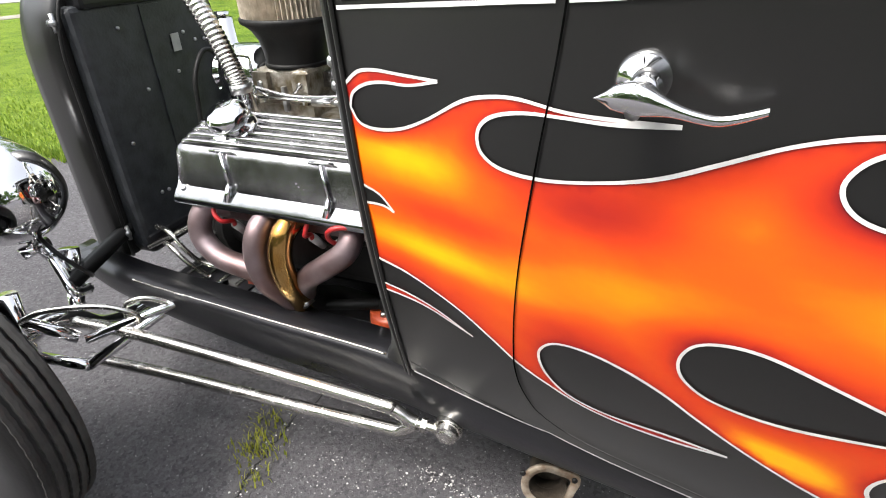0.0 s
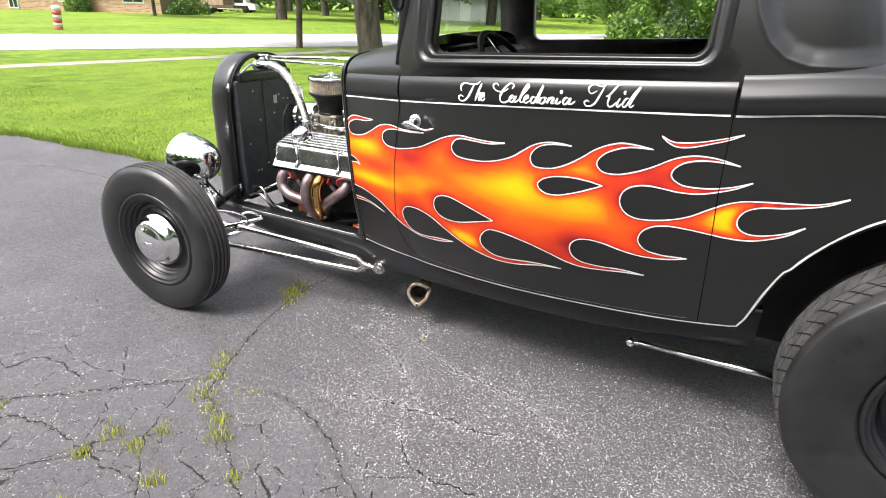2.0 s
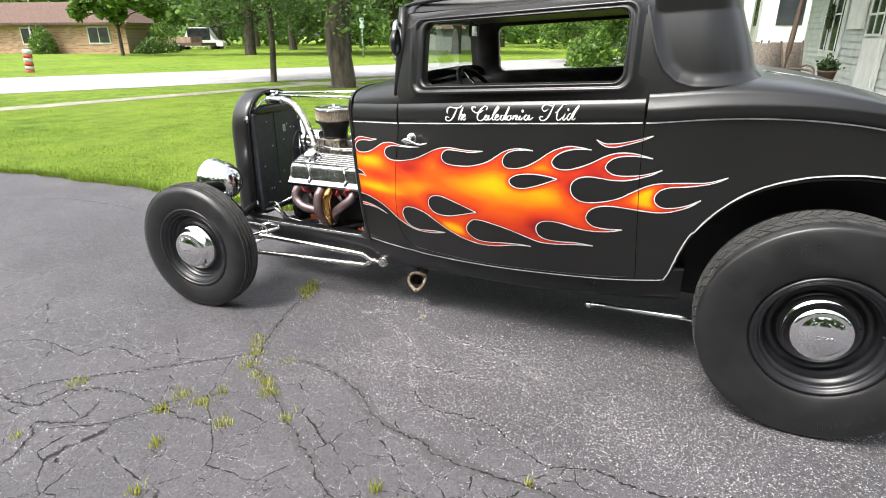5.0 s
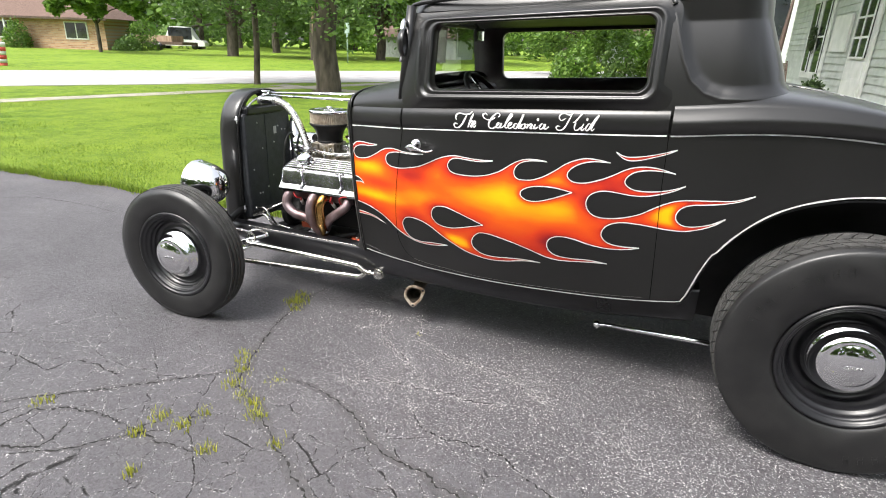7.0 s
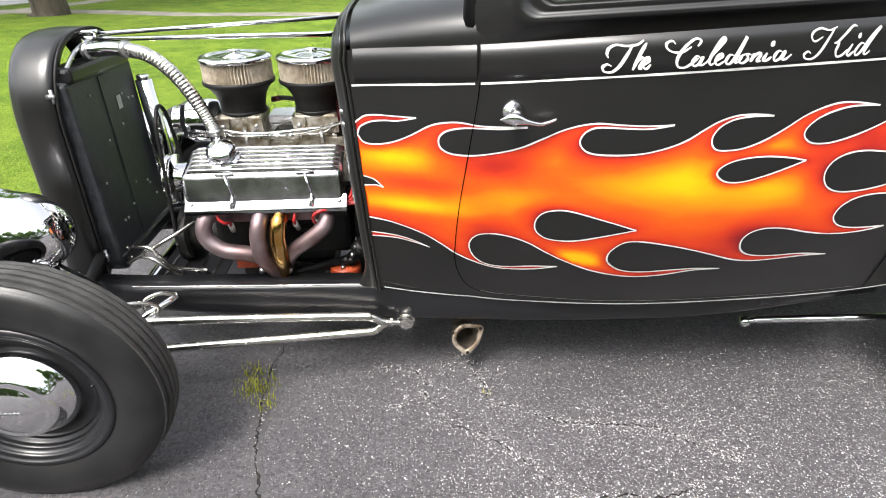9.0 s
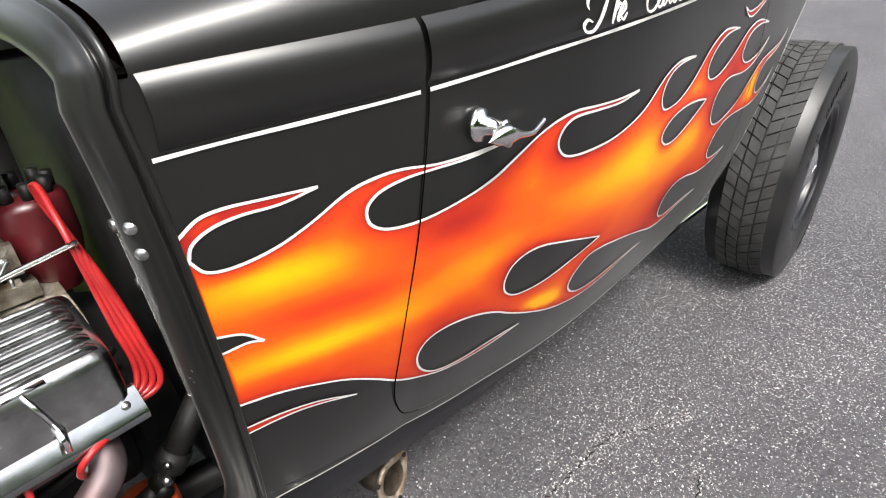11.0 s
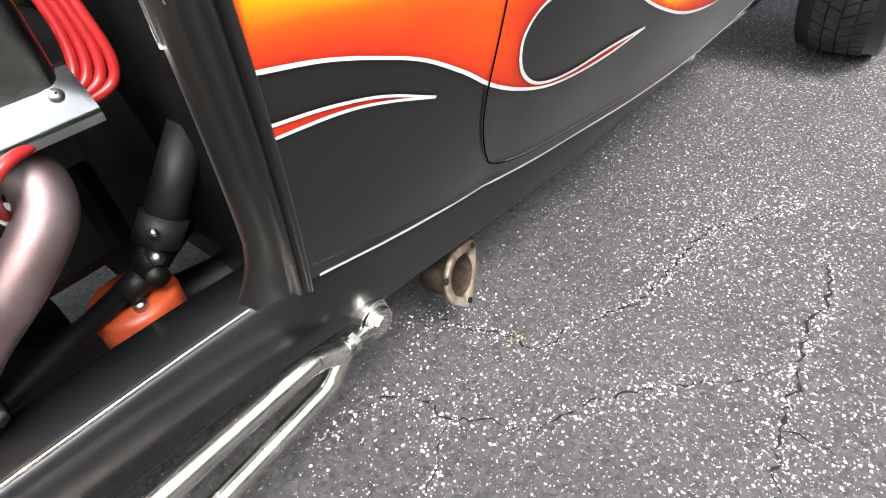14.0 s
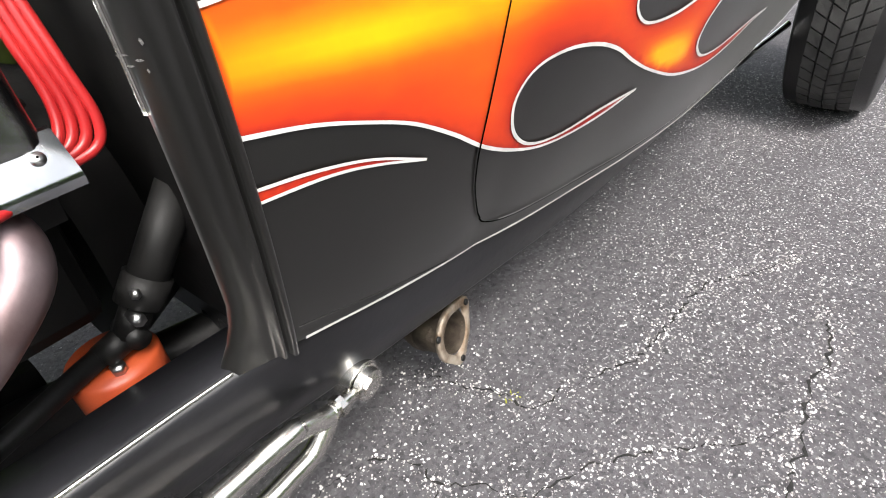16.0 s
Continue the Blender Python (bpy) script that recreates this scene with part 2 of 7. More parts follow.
def make_asphalt():
    m, n, l, b = nodes_of("cracked_asphalt")
    where = n.new("ShaderNodeTexCoord").outputs["Object"]
    axes = n.new("ShaderNodeSeparateXYZ")
    l.new(where, axes.inputs[0])
    px, py = axes.outputs[0], axes.outputs[1]
    # sealed bitumen in faint patches, with a fine grain
    patch = noise_node(n, l, where, 1.1, 6, 0.6)
    tone = noise_node(n, l, where, 150, 5, 0.8)
    blotch = noise_node(n, l, where, 7, 5, 0.6)
    base = blend(n, l, remap(n, l, tone, 0.36, 0.66), (0.043, 0.0410, 0.045), (0.118, 0.113, 0.122))
    base = blend(n, l, remap(n, l, patch, 0.38, 0.62, 0.0, 0.5), base, (0.142, 0.135, 0.145))
    base = blend(n, l, remap(n, l, blotch, 0.40, 0.66, 0.0, 0.40), base, (0.068, 0.065, 0.070))
    stone_at = warped(n, l, where, 220, 0.004)
    stone = n.new("ShaderNodeSeparateColor")
    l.new(cells(n, l, stone_at, 135, "F1", "Color"), stone.inputs[0])
    base = blend(n, l, remap(n, l, stone.outputs[0], 0.45, 1.0, 0.0, 0.34), base, (0.200, 0.193, 0.204))
    base = blend(n, l, remap(n, l, stone.outputs[1], 0.55, 1.0, 0.0, 0.50), base, (0.018, 0.0175, 0.019))
    # plates: alligator cracks in the middle of the drive, longer breaks beside the car
    edge_at = calc(n, l, "MULTIPLY_ADD", calc(n, l, "SUBTRACT", noise_node(n, l, where, 1.6, 3), 0.5), 0.9, py)
    slope = calc(n, l, "MULTIPLY_ADD", px, 0.10, edge_at)
    crazed = remap(n, l, slope, -0.98, -1.16)
    rag = warped(n, l, warped(n, l, where, 10, 0.05), 70, 0.012)
    small = cells(n, l, rag, 11.5, "DISTANCE_TO_EDGE", "Distance")
    large = cells(n, l, rag, 3.1, "DISTANCE_TO_EDGE", "Distance")
    broken = remap(n, l, noise_node(n, l, where, 24, 5, 0.7), 0.47, 0.57)
    c1 = calc(n, l, "MULTIPLY", calc(n, l, "MULTIPLY", remap(n, l, small, 0.006, 0.017, 1.0, 0.0), crazed), broken)
    c2 = calc(n, l, "MULTIPLY", remap(n, l, large, 0.0035, 0.0085, 1.0, 0.0), remap(n, l, noise_node(n, l, where, 11, 4, 0.65), 0.44, 0.54))
    c2 = calc(n, l, "MULTIPLY", c2, remap(n, l, crazed, 0.0, 1.0, 0.12, 1.0))
    split = calc(n, l, "MAXIMUM", c1, c2)
    # stones worn bare: thick beside the car, and crumbs along every break
    crumb = calc(n, l, "MAXIMUM", calc(n, l, "MULTIPLY", remap(n, l, small, 0.015, 0.045, 1.0, 0.0), crazed), calc(n, l, "MULTIPLY", remap(n, l, large, 0.004, 0.022, 1.0, 0.0), crazed))
    worn = noise_node(n, l, where, 2.3, 8, 0.72)
    # the pale stones thin out under the car, painting its shade into the colour
    bare = calc(n, l, "MULTIPLY", calc(n, l, "MULTIPLY", remap(n, l, slope, -1.28, -0.92), remap(n, l, px, 0.25, 1.15)), remap(n, l, py, -0.30, -0.68, 0.25, 1.0))
    wear = calc(n, l, "ADD", calc(n, l, "MULTIPLY", bare, 0.135), calc(n, l, "MULTIPLY", crumb, 0.190))
    wear = calc(n, l, "MULTIPLY_ADD", calc(n, l, "SUBTRACT", worn, 0.5), 0.20, wear)
    grit = noise_node(n, l, where, 165, 2, 0.55)
    grit2 = noise_node(n, l, where, 96, 3, 0.6)
    chip = remap(n, l, calc(n, l, "ADD", grit, calc(n, l, "MULTIPLY", wear, 0.62)), 0.690, 0.722)
    chip2 = remap(n, l, calc(n, l, "ADD", grit2, calc(n, l, "MULTIPLY", wear, 0.45)), 0.700, 0.730)
    chips = calc(n, l, "MAXIMUM", chip, chip2)
    shade = noise_node(n, l, where, 90, 2)
    pale = blend(n, l, remap(n, l, shade, 0.36, 0.70), (0.20, 0.196, 0.198), (0.74, 0.73, 0.73))
    base = blend(n, l, calc(n, l, "MULTIPLY", crazed, 0.25), base, (0.158, 0.151, 0.162))
    base = blend(n, l, calc(n, l, "MULTIPLY", crumb, 0.10), base, (0.20, 0.19, 0.185))
    base = blend(n, l, chips, base, pale)
    base = blend(n, l, split, base, (0.010, 0.009, 0.009))
    l.new(base, b.inputs["Base Color"])
    b.inputs["Roughness"].default_value = 0.70
    b.inputs["Specular IOR Level"].default_value = 0.4
    bump = n.new("ShaderNodeBump")
    bump.inputs["Strength"].default_value, bump.inputs["Distance"].default_value = 0.9, 0.006
    high = calc(n, l, "SUBTRACT", calc(n, l, "ADD", calc(n, l, "MULTIPLY", chips, 0.35), calc(n, l, "ADD", calc(n, l, "MULTIPLY", tone, 1.3), calc(n, l, "MULTIPLY", stone.outputs[0], 0.35))), calc(n, l, "MULTIPLY", split, 1.6))
    l.new(high, bump.inputs["Height"])
    l.new(bump.outputs[0], b.inputs["Normal"])
    return m


def make_lawn():
    m, n, l, b = nodes_of("mown_lawn")
    where = n.new("ShaderNodeTexCoord").outputs["Object"]
    broad = noise_node(n, l, where, 0.35, 5)
    mid = noise_node(n, l, where, 2.2, 7, 0.68)
    fine = noise_node(n, l, where, 60, 4, 0.7)
    c = blend(n, l, remap(n, l, mid, 0.36, 0.64), (0.065, 0.145, 0.010), (0.24, 0.35, 0.032))
    c = blend(n, l, remap(n, l, broad, 0.35, 0.65, 0.0, 0.6), c, (0.27, 0.36, 0.045))
    tuft = noise_node(n, l, where, 11, 6, 0.75)
    c = blend(n, l, remap(n, l, tuft, 0.56, 0.72, 0.0, 0.75), c, (0.035, 0.085, 0.006))
    c = blend(n, l, remap(n, l, tuft, 0.44, 0.30, 0.0, 0.6), c, (0.36, 0.41, 0.075))
    c = blend(n, l, remap(n, l, fine, 0.35, 0.6, 0.60, 0.0), c, (0.04, 0.085, 0.006))
    l.new(c, b.inputs["Base Color"])
    b.inputs["Roughness"].default_value = 0.9
    b.inputs["Specular IOR Level"].default_value = 0.2
    bump = n.new("ShaderNodeBump")
    bump.inputs["Strength"].default_value, bump.inputs["Distance"].default_value = 0.9, 0.04
    l.new(fine, bump.inputs["Height"])
    l.new(bump.outputs[0], b.inputs["Normal"])
    return m


ASPHALT, LAWN = make_asphalt(), make_lawn()
CONCRETE = mixed("dull_tan_concrete", (0.20, 0.185, 0.15), (0.31, 0.285, 0.24), 3, rough=0.85, bump=0.3, bump_scale=80)
EARTH = mixed("brown_soil_edge", (0.07, 0.05, 0.03), (0.17, 0.13, 0.08), 20, rough=0.95, bump=0.6, bump_scale=70)
ROAD = mixed("sunlit_pale_road", (0.27, 0.262, 0.26), (0.36, 0.352, 0.35), 1.5, rough=0.85, bump=0.3, bump_scale=60)


def dip(x, y):
    """The drive sinks a little under the wheels."""
    return -0.002 * math.exp(-(x / 0.55) ** 2 - ((y + 0.85) / 0.5) ** 2) - 0.003 * math.exp(-((x - 2.75) / 0.6) ** 2 - ((y + 0.85) / 0.5) ** 2)


def verge(x):
    """Where the lawn begins beside the drive."""
    return 0.73 + 0.03 * math.sin(1.7 * x) + 0.02 * math.sin(5.1 * x + 1) + 0.012 * math.sin(13 * x)


xs = [-900, -300, -100, -40, -22, -14] + sweep(-12, 6, 121) + [9, 14, 30, 100, 300, 900]
ys = sweep(-4, 0.4, 45)
rows = []
for x in xs:
    v = verge(x)
    rows.append([Vector((x, y, dip(x, y))) for y in [-900, -100, -20, -7] + ys] + [Vector((x, v - 0.006, 0)), Vector((x, v, 0.012)), Vector((x, v + 0.05, 0.022)), Vector((x, v + 0.3, 0.03))]
                + [Vector((x, y, 0.03)) for y in (3, 8, 15, 30, 60, 100, 300, 900)])
bm = grid(rows)
for f in bm.faces:
    c = f.calc_center_median()
    off = c.y - verge(c.x)
    f.material_index = 1 if off > 0.06 or c.x < -12.4 else 2 if off > -0.004 else 0
tagged(part("ground", bm, [ASPHALT, LAWN, EARTH]), "cracked dark asphalt drive with a green lawn beside it", "ground", kind="structure")


# pavement and road: flat strips across the lawn
def strip(name, near, far, material, label, category, lift, step=0.15):
    n = len(near)
    bm = grid([[Vector((*a, lift - step)), Vector((*a, lift)), Vector((*b, lift)), Vector((*b, lift - step))] for a, b in zip(near, far)])
    ob = part(name, bm, material, None, smooth=False)
    return tagged(ob, label, category, kind="structure")


def offset_line(p, q, off):
    d = (Vector(q) - Vector(p)).normalized()
    k = Vector((-d.y, d.x)) * off
    return [tuple(Vector(p) + (Vector(q) - Vector(p)) * t + k) for t in sweep(0, 1, 12)]


strip("pavement", offset_line((-13.9, -12.0), (-4.95, 18.0), 0.0), offset_line((-13.9, -12.0), (-4.95, 18.0), 0.60), CONCRETE, "pale concrete footpath across the lawn", "pavement", 0.036)
strip("road", offset_line((-25.3, -14.0), (10.5, 42.0), 0.0), offset_line((-25.3, -14.0), (10.5, 42.0), 6.7), ROAD, "pale sunlit asphalt street", "road", 0.042)
strip("side_path", [(-8.3, 10.9), (-5.6, 10.55), (-3.4, 9.75), (-0.8, 9.45), (2.0, 9.35)], [(-8.3, 11.6), (-5.4, 11.15), (-3.3, 10.3), (-0.8, 10.0), (2.0, 9.9)], CONCRETE, "pale concrete path by the street", "pavement", 0.037)

# ---- cracks in the drive, with weeds ----
DIRT = mixed("dirt_filled_crack", (0.006, 0.006, 0.006), (0.018, 0.017, 0.015), 40, rough=0.95, bump=0.5, bump_scale=90)
SEAL = mixed("old_crack_sealant", (0.050, 0.048, 0.050), (0.082, 0.078, 0.082), 30, rough=0.6, bump=0.4, bump_scale=160)
random.seed(11)


def crack(points, w0, w1, band=0.0, gap=0.2):
    """A jagged break along a line, with gaps in it; band lays worn sealant under it."""
    path = smooth_path([(x, y, 0) for x, y in points], 4)
    path = dense([Vector(q) for q in path], 0.007)
    n = len(path)
    bm = bmesh.new()
    rows, off = [], 0.0
    for i, p in enumerate(path):
        d = path[min(i + 1, n - 1)] - path[max(i - 1, 0)]
        s = Vector((-d.y, d.x, 0)).normalized()
        t = i / (n - 1)
        off = 0.6 * off + random.uniform(-0.0055, 0.0055)
        w = (w0 + (w1 - w0) * t) * random.uniform(0.02, 0.66) * min(1, 6 * t + 0.1, 6 * (1 - t) + 0.1)
        c = p + s * off
        z = dip(c.x, c.y) + 0.0016
        rows.append([Vector((*(c + s * w).xy, z)), Vector((*(c - s * w * random.uniform(0.3, 1.2)).xy, z))])
        if random.random() < gap * 0.22 and len(rows) > 3:
            grid(rows, False, bm)
            rows = []
    if len(rows) > 1:
        grid(rows, False, bm)
    if band:
        rows2, keep = [], random.random()
        for i, p in enumerate(path):
            d = path[min(i + 1, n - 1)] - path[max(i - 1, 0)]
            s = Vector((-d.y, d.x, 0)).normalized()
            w = band * (0.75 + 0.25 * math.sin(0.11 * i + 6 * keep) + random.uniform(-0.15, 0.15)) * min(1, 5 * i / n + 0.2, 5 * (1 - i / n) + 0.1)
            rows2.append([Vector((*(p + s * w * k).xy, dip(p.x, p.y) + 0.0006 + 0.0004 * (k == 0))) for k in (-1, 0, 1)])
        tagged(part("crack_sealant", grid(rows2), SEAL, None), "dark worn sealant band along a crack", "sealant", "cracks in the drive")
    lines.append(path)
    return tagged(part("asphalt_crack", bm, DIRT, None, smooth=False), "jagged dirt-filled crack in the asphalt drive", "crack", "cracks in the drive")


def dense(row, step):
    out = [row[0]]
    for a, c in zip(row, row[1:]):
        k = max(1, int((c - a).length / step))
        out += [a.lerp(c, j / k) for j in range(1, k + 1)]
    return out


lines = []
crack(((-2.79, 0.11), (-2.53, 0.25), (-2.05, 0.27), (-1.59, 0.22)), 0.012, 0.008)
crack(((0.51, -0.26), (0.49, -0.53), (0.52, -0.77), (0.59, -0.99), (0.63, -1.09), (0.69, -1.22), (0.83, -1.30), (0.92, -1.37), (1.03, -1.46), (1.15, -1.54), (1.28, -1.64), (1.38, -1.71), (1.51, -1.77)), 0.008, 0.010, 0.028)
crack(((0.78, -1.13), (0.93, -1.12), (1.09, -1.17), (1.21, -1.23), (1.30, -1.31), (1.42, -1.37), (1.55, -1.39), (1.61, -1.43), (1.76, -1.44), (1.87, -1.45), (1.98, -1.45), (2.09, -1.49), (2.4, -1.6)), 0.006, 0.011, 0.030)
crack(((-0.55, -1.53), (-0.34, -1.42), (-0.07, -1.44), (-0.03, -1.35), (0.20, -1.36), (0.28, -1.41)), 0.009, 0.008)
crack(((0.64, -1.14), (0.45, -1.29), (0.28, -1.43), (0.09, -1.57), (-0.03, -1.68), (-0.05, -1.80)), 0.008, 0.010, 0.018)
crack(((-0.18, -1.75), (0.10, -1.76), (0.14, -1.64), (0.31, -1.57), (0.56, -1.58), (0.69, -1.60), (0.85, -1.58)), 0.011, 0.009, 0.016)
crack(((0.32, -2.06), (0.32, -1.97), (0.27, -1.86), (0.21, -1.82), (0.34, -1.76), (0.31, -1.62)), 0.012, 0.009, 0.018)
crack(((0.28, -1.83), (0.44, -1.73), (0.56, -1.61), (0.67, -1.52)), 0.009, 0.008, 0.014)
crack(((1.33, -1.05), (1.47, -1.20), (1.72, -1.21), (1.85, -1.29), (1.96, -1.34), (2.08, -1.30), (2.19, -1.32), (2.32, -1.33), (2.43, -1.29), (2.54, -1.26), (2.69, -1.27)), 0.007, 0.009)
crack(((1.10, -0.37), (1.13, -0.43), (1.15, -0.50), (1.18, -0.57), (1.17, -0.61), (1.22, -0.63), (1.31, -0.67), (1.39, -0.71), (1.62, -0.74), (1.73, -0.81), (1.82, -0.87)), 0.0042, 0.005, 0, 0.8)
crack(((0.83, -0.44), (0.89, -0.44), (0.95, -0.46), (0.97, -0.49), (0.99, -0.53), (0.98, -0.57), (1.02, -0.62), (1.05, -0.69), (1.13, -0.73), (1.21, -0.80), (1.28, -0.87), (1.35, -0.95)), 0.0036, 0.0046, 0, 1.0)
crack(((0.87, -0.62), (0.94, -0.59), (0.98, -0.57)), 0.003, 0.003, 0, 0.8)
crack(((1.68, -0.94), (1.56, -0.97), (1.44, -0.96), (1.33, -0.97), (1.24, -0.97), (1.15, -0.99), (1.02, -1.04)), 0.0075, 0.006, 0, 0.6)
crack(((1.24, -0.97), (1.25, -1.02), (1.25, -1.06)), 0.0035, 0.003)

# pale crumbs broken out along the cracks and strewn over the worn strip beside the car
CRUMB = mixed("pale_limestone_crumb", (0.16, 0.155, 0.15), (0.74, 0.72, 0.70), 60, rough=0.85, low=0.38, high=0.60)
rnd = random.Random(31)
beside, amid = [q for run in lines[9:] for q in run], [q for run in lines[1:9] for q in run]
v, f = [], []
for k in range(20000):
    if k % 5 < 1:
        q = rnd.choice(beside if rnd.random() < 0.5 else amid)
        x, y = q.x + rnd.gauss(0, 0.014), q.y + rnd.gauss(0, 0.014)
    else:
        x, y = rnd.uniform(0.6, 2.9), -0.42 - 0.85 * rnd.random()
        if rnd.random() > min(1.0, max(0.1, (x - 0.35) / 0.9)) * (0.55 + 0.45 * math.sin(5.3 * x + 2.0 * math.sin(6.1 * y)) * math.sin(4.7 * y + 1.3 * x)):
            continue
    r = rnd.choice((0.0008, 0.0010, 0.0013, 0.0017, 0.0022, 0.0028)) * rnd.uniform(0.8, 1.2)
    a, z = rnd.uniform(0, 6.28), dip(x, y) + 0.0003
    i, m_ = len(v), rnd.choice((4, 5))
    for h, g in ((0.0, 1.0), (r * 0.5, 0.72)):
        v += [(x + r * g * rnd.uniform(0.6, 1.25) * math.cos(a + 6.283 * q / m_), y + r * g * rnd.uniform(0.6, 1.25) * math.sin(a + 6.283 * q / m_), z + h * rnd.uniform(0.7, 1.2)) for q in range(m_)]
    f += [(i + q, i + (q + 1) % m_, i + m_ + (q + 1) % m_, i + m_ + q) for q in range(m_)] + [tuple(i + m_ + q for q in range(m_))]
me = bpy.data.meshes.new("loose_crumbs")
me.from_pydata(v, [], f)
me.materials.append(CRUMB)
tagged(new("loose_crumbs", me), "pale stone crumbs strewn along cracks in the drive", "gravel", kind="stuff")


def leaf_material(name, dark, light):
    m = bpy.data.materials.new(name)
    m.use_nodes = True
    n, l = m.node_tree.nodes, m.node_tree.links
    g = n.new("ShaderNodeNewGeometry")
    r = n.new("ShaderNodeValToRGB")
    r.color_ramp.elements[0].color, r.color_ramp.elements[1].color = (*dark, 1), (*light, 1)
    l.new(g.outputs["Random Per Island"], r.inputs["Fac"])
    p = n["Principled BSDF"]
    l.new(r.outputs["Color"], p.inputs["Base Color"])
    p.inputs["Roughness"].default_value = 0.5
    t = n.new("ShaderNodeBsdfTranslucent")
    l.new(r.outputs["Color"], t.inputs["Color"])
    mix = n.new("ShaderNodeMixShader")
    mix.inputs[0].default_value = 0.4
    l.new(p.outputs[0], mix.inputs[1])
    l.new(t.outputs[0], mix.inputs[2])
    l.new(mix.outputs[0], n["Material Output"].inputs["Surface"])
    return m



# ---- grass ----
BLADE = bpy.data.materials.new("grass_blade")
BLADE.use_nodes = True
n, l = BLADE.node_tree.nodes, BLADE.node_tree.links
geo = n.new("ShaderNodeNewGeometry")
ramp = n.new("ShaderNodeValToRGB")
ramp.color_ramp.elements[0].color, ramp.color_ramp.elements[1].color = (0.09, 0.175, 0.012, 1), (0.28, 0.38, 0.04, 1)
l.new(geo.outputs["Random Per Island"], ramp.inputs["Fac"])
bs = n["Principled BSDF"]
l.new(ramp.outputs["Color"], bs.inputs["Base Color"])
bs.inputs["Roughness"].default_value = 0.6
bs.inputs["Subsurface Weight"].default_value = 0.0
tl = n.new("ShaderNodeBsdfTranslucent")
l.new(ramp.outputs["Color"], tl.inputs["Color"])
mx = n.new("ShaderNodeMixShader")
mx.inputs[0].default_value = 0.35
l.new(bs.outputs[0], mx.inputs[1])
l.new(tl.outputs[0], mx.inputs[2])
l.new(mx.outputs[0], n["Material Output"].inputs["Surface"])


WEED = leaf_material("yellow_green_weed", (0.20, 0.24, 0.02), (0.46, 0.46, 0.06))


def blades(spots, tall, wide, rnd, name, material=None):
    """Bent grass blades, three corners a segment, in one mesh."""
    v, f = [], []
    for x, y, z, k in spots:
        a, lean, h = rnd.uniform(0, 6.28), rnd.uniform(0.15, 0.75), tall * k * rnd.uniform(0.55, 1.2)
        c, s = math.cos(a), math.sin(a)
        w = wide * rnd.uniform(0.6, 1.3)
        i = len(v)
        v += [(x - s * w, y + c * w, z), (x + s * w, y - c * w, z), (x + c * lean * h * 0.35 - s * w * 0.7, y + s * lean * h * 0.35 + c * w * 0.7, z + h * 0.62),
              (x + c * lean * h * 0.35 + s * w * 0.7, y + s * lean * h * 0.35 - c * w * 0.7, z + h * 0.62), (x + c * lean * h, y + s * lean * h, z + h)]
        f += [(i, i + 1, i + 3, i + 2), (i + 2, i + 3, i + 4)]
    me = bpy.data.meshes.new(name)
    me.from_pydata(v, [], f)
    me.materials.append(material or BLADE)
    return new(name, me)


rnd = random.Random(5)
spots = []
def tuft(x, y):
    return 0.6 + 0.5 * math.sin(2.1 * x + 1.3 * math.sin(1.7 * y)) * math.sin(1.9 * y + math.sin(2.6 * x))


for k in range(95000):
    x = rnd.uniform(-9.5, 2.2)
    y = verge(x) + 0.02 + 7.5 * rnd.random() ** 2.2
    if (x + 0.6 * 0 + 4) < -3.5 and y > 9:
        continue
    if rnd.random() < tuft(x, y):
        spots.append((x, y, 0.02, 0.7 + 0.4 * tuft(x, y)))
tagged(blades(spots, 0.030, 0.0040, rnd, "lawn_grass"), "short green mown grass on the lawn", "grass", kind="stuff")
spots = [(x, verge(x) + rnd.gauss(0.0, 0.018), 0.004, rnd.uniform(0.6, 1.3)) for x in (rnd.uniform(-6, 1.5) for _ in range(7000))]
tagged(blades(spots, 0.06, 0.003, rnd, "verge_grass"), "ragged grass along the edge of the drive", "grass", kind="stuff")


def weed(x, y, size, count, spread):
    sp = [(x + rnd.gauss(0, spread), y + rnd.gauss(0, spread), dip(x, y), rnd.uniform(0.5, 1.2)) for _ in range(count)]
    ob = blades(sp, size * 0.75, 0.0019, rnd, "weed_tuft", WEED)
    return tagged(ob, "yellow-green grass weed growing in a crack", "weed", "weeds in the drive", "stuff")


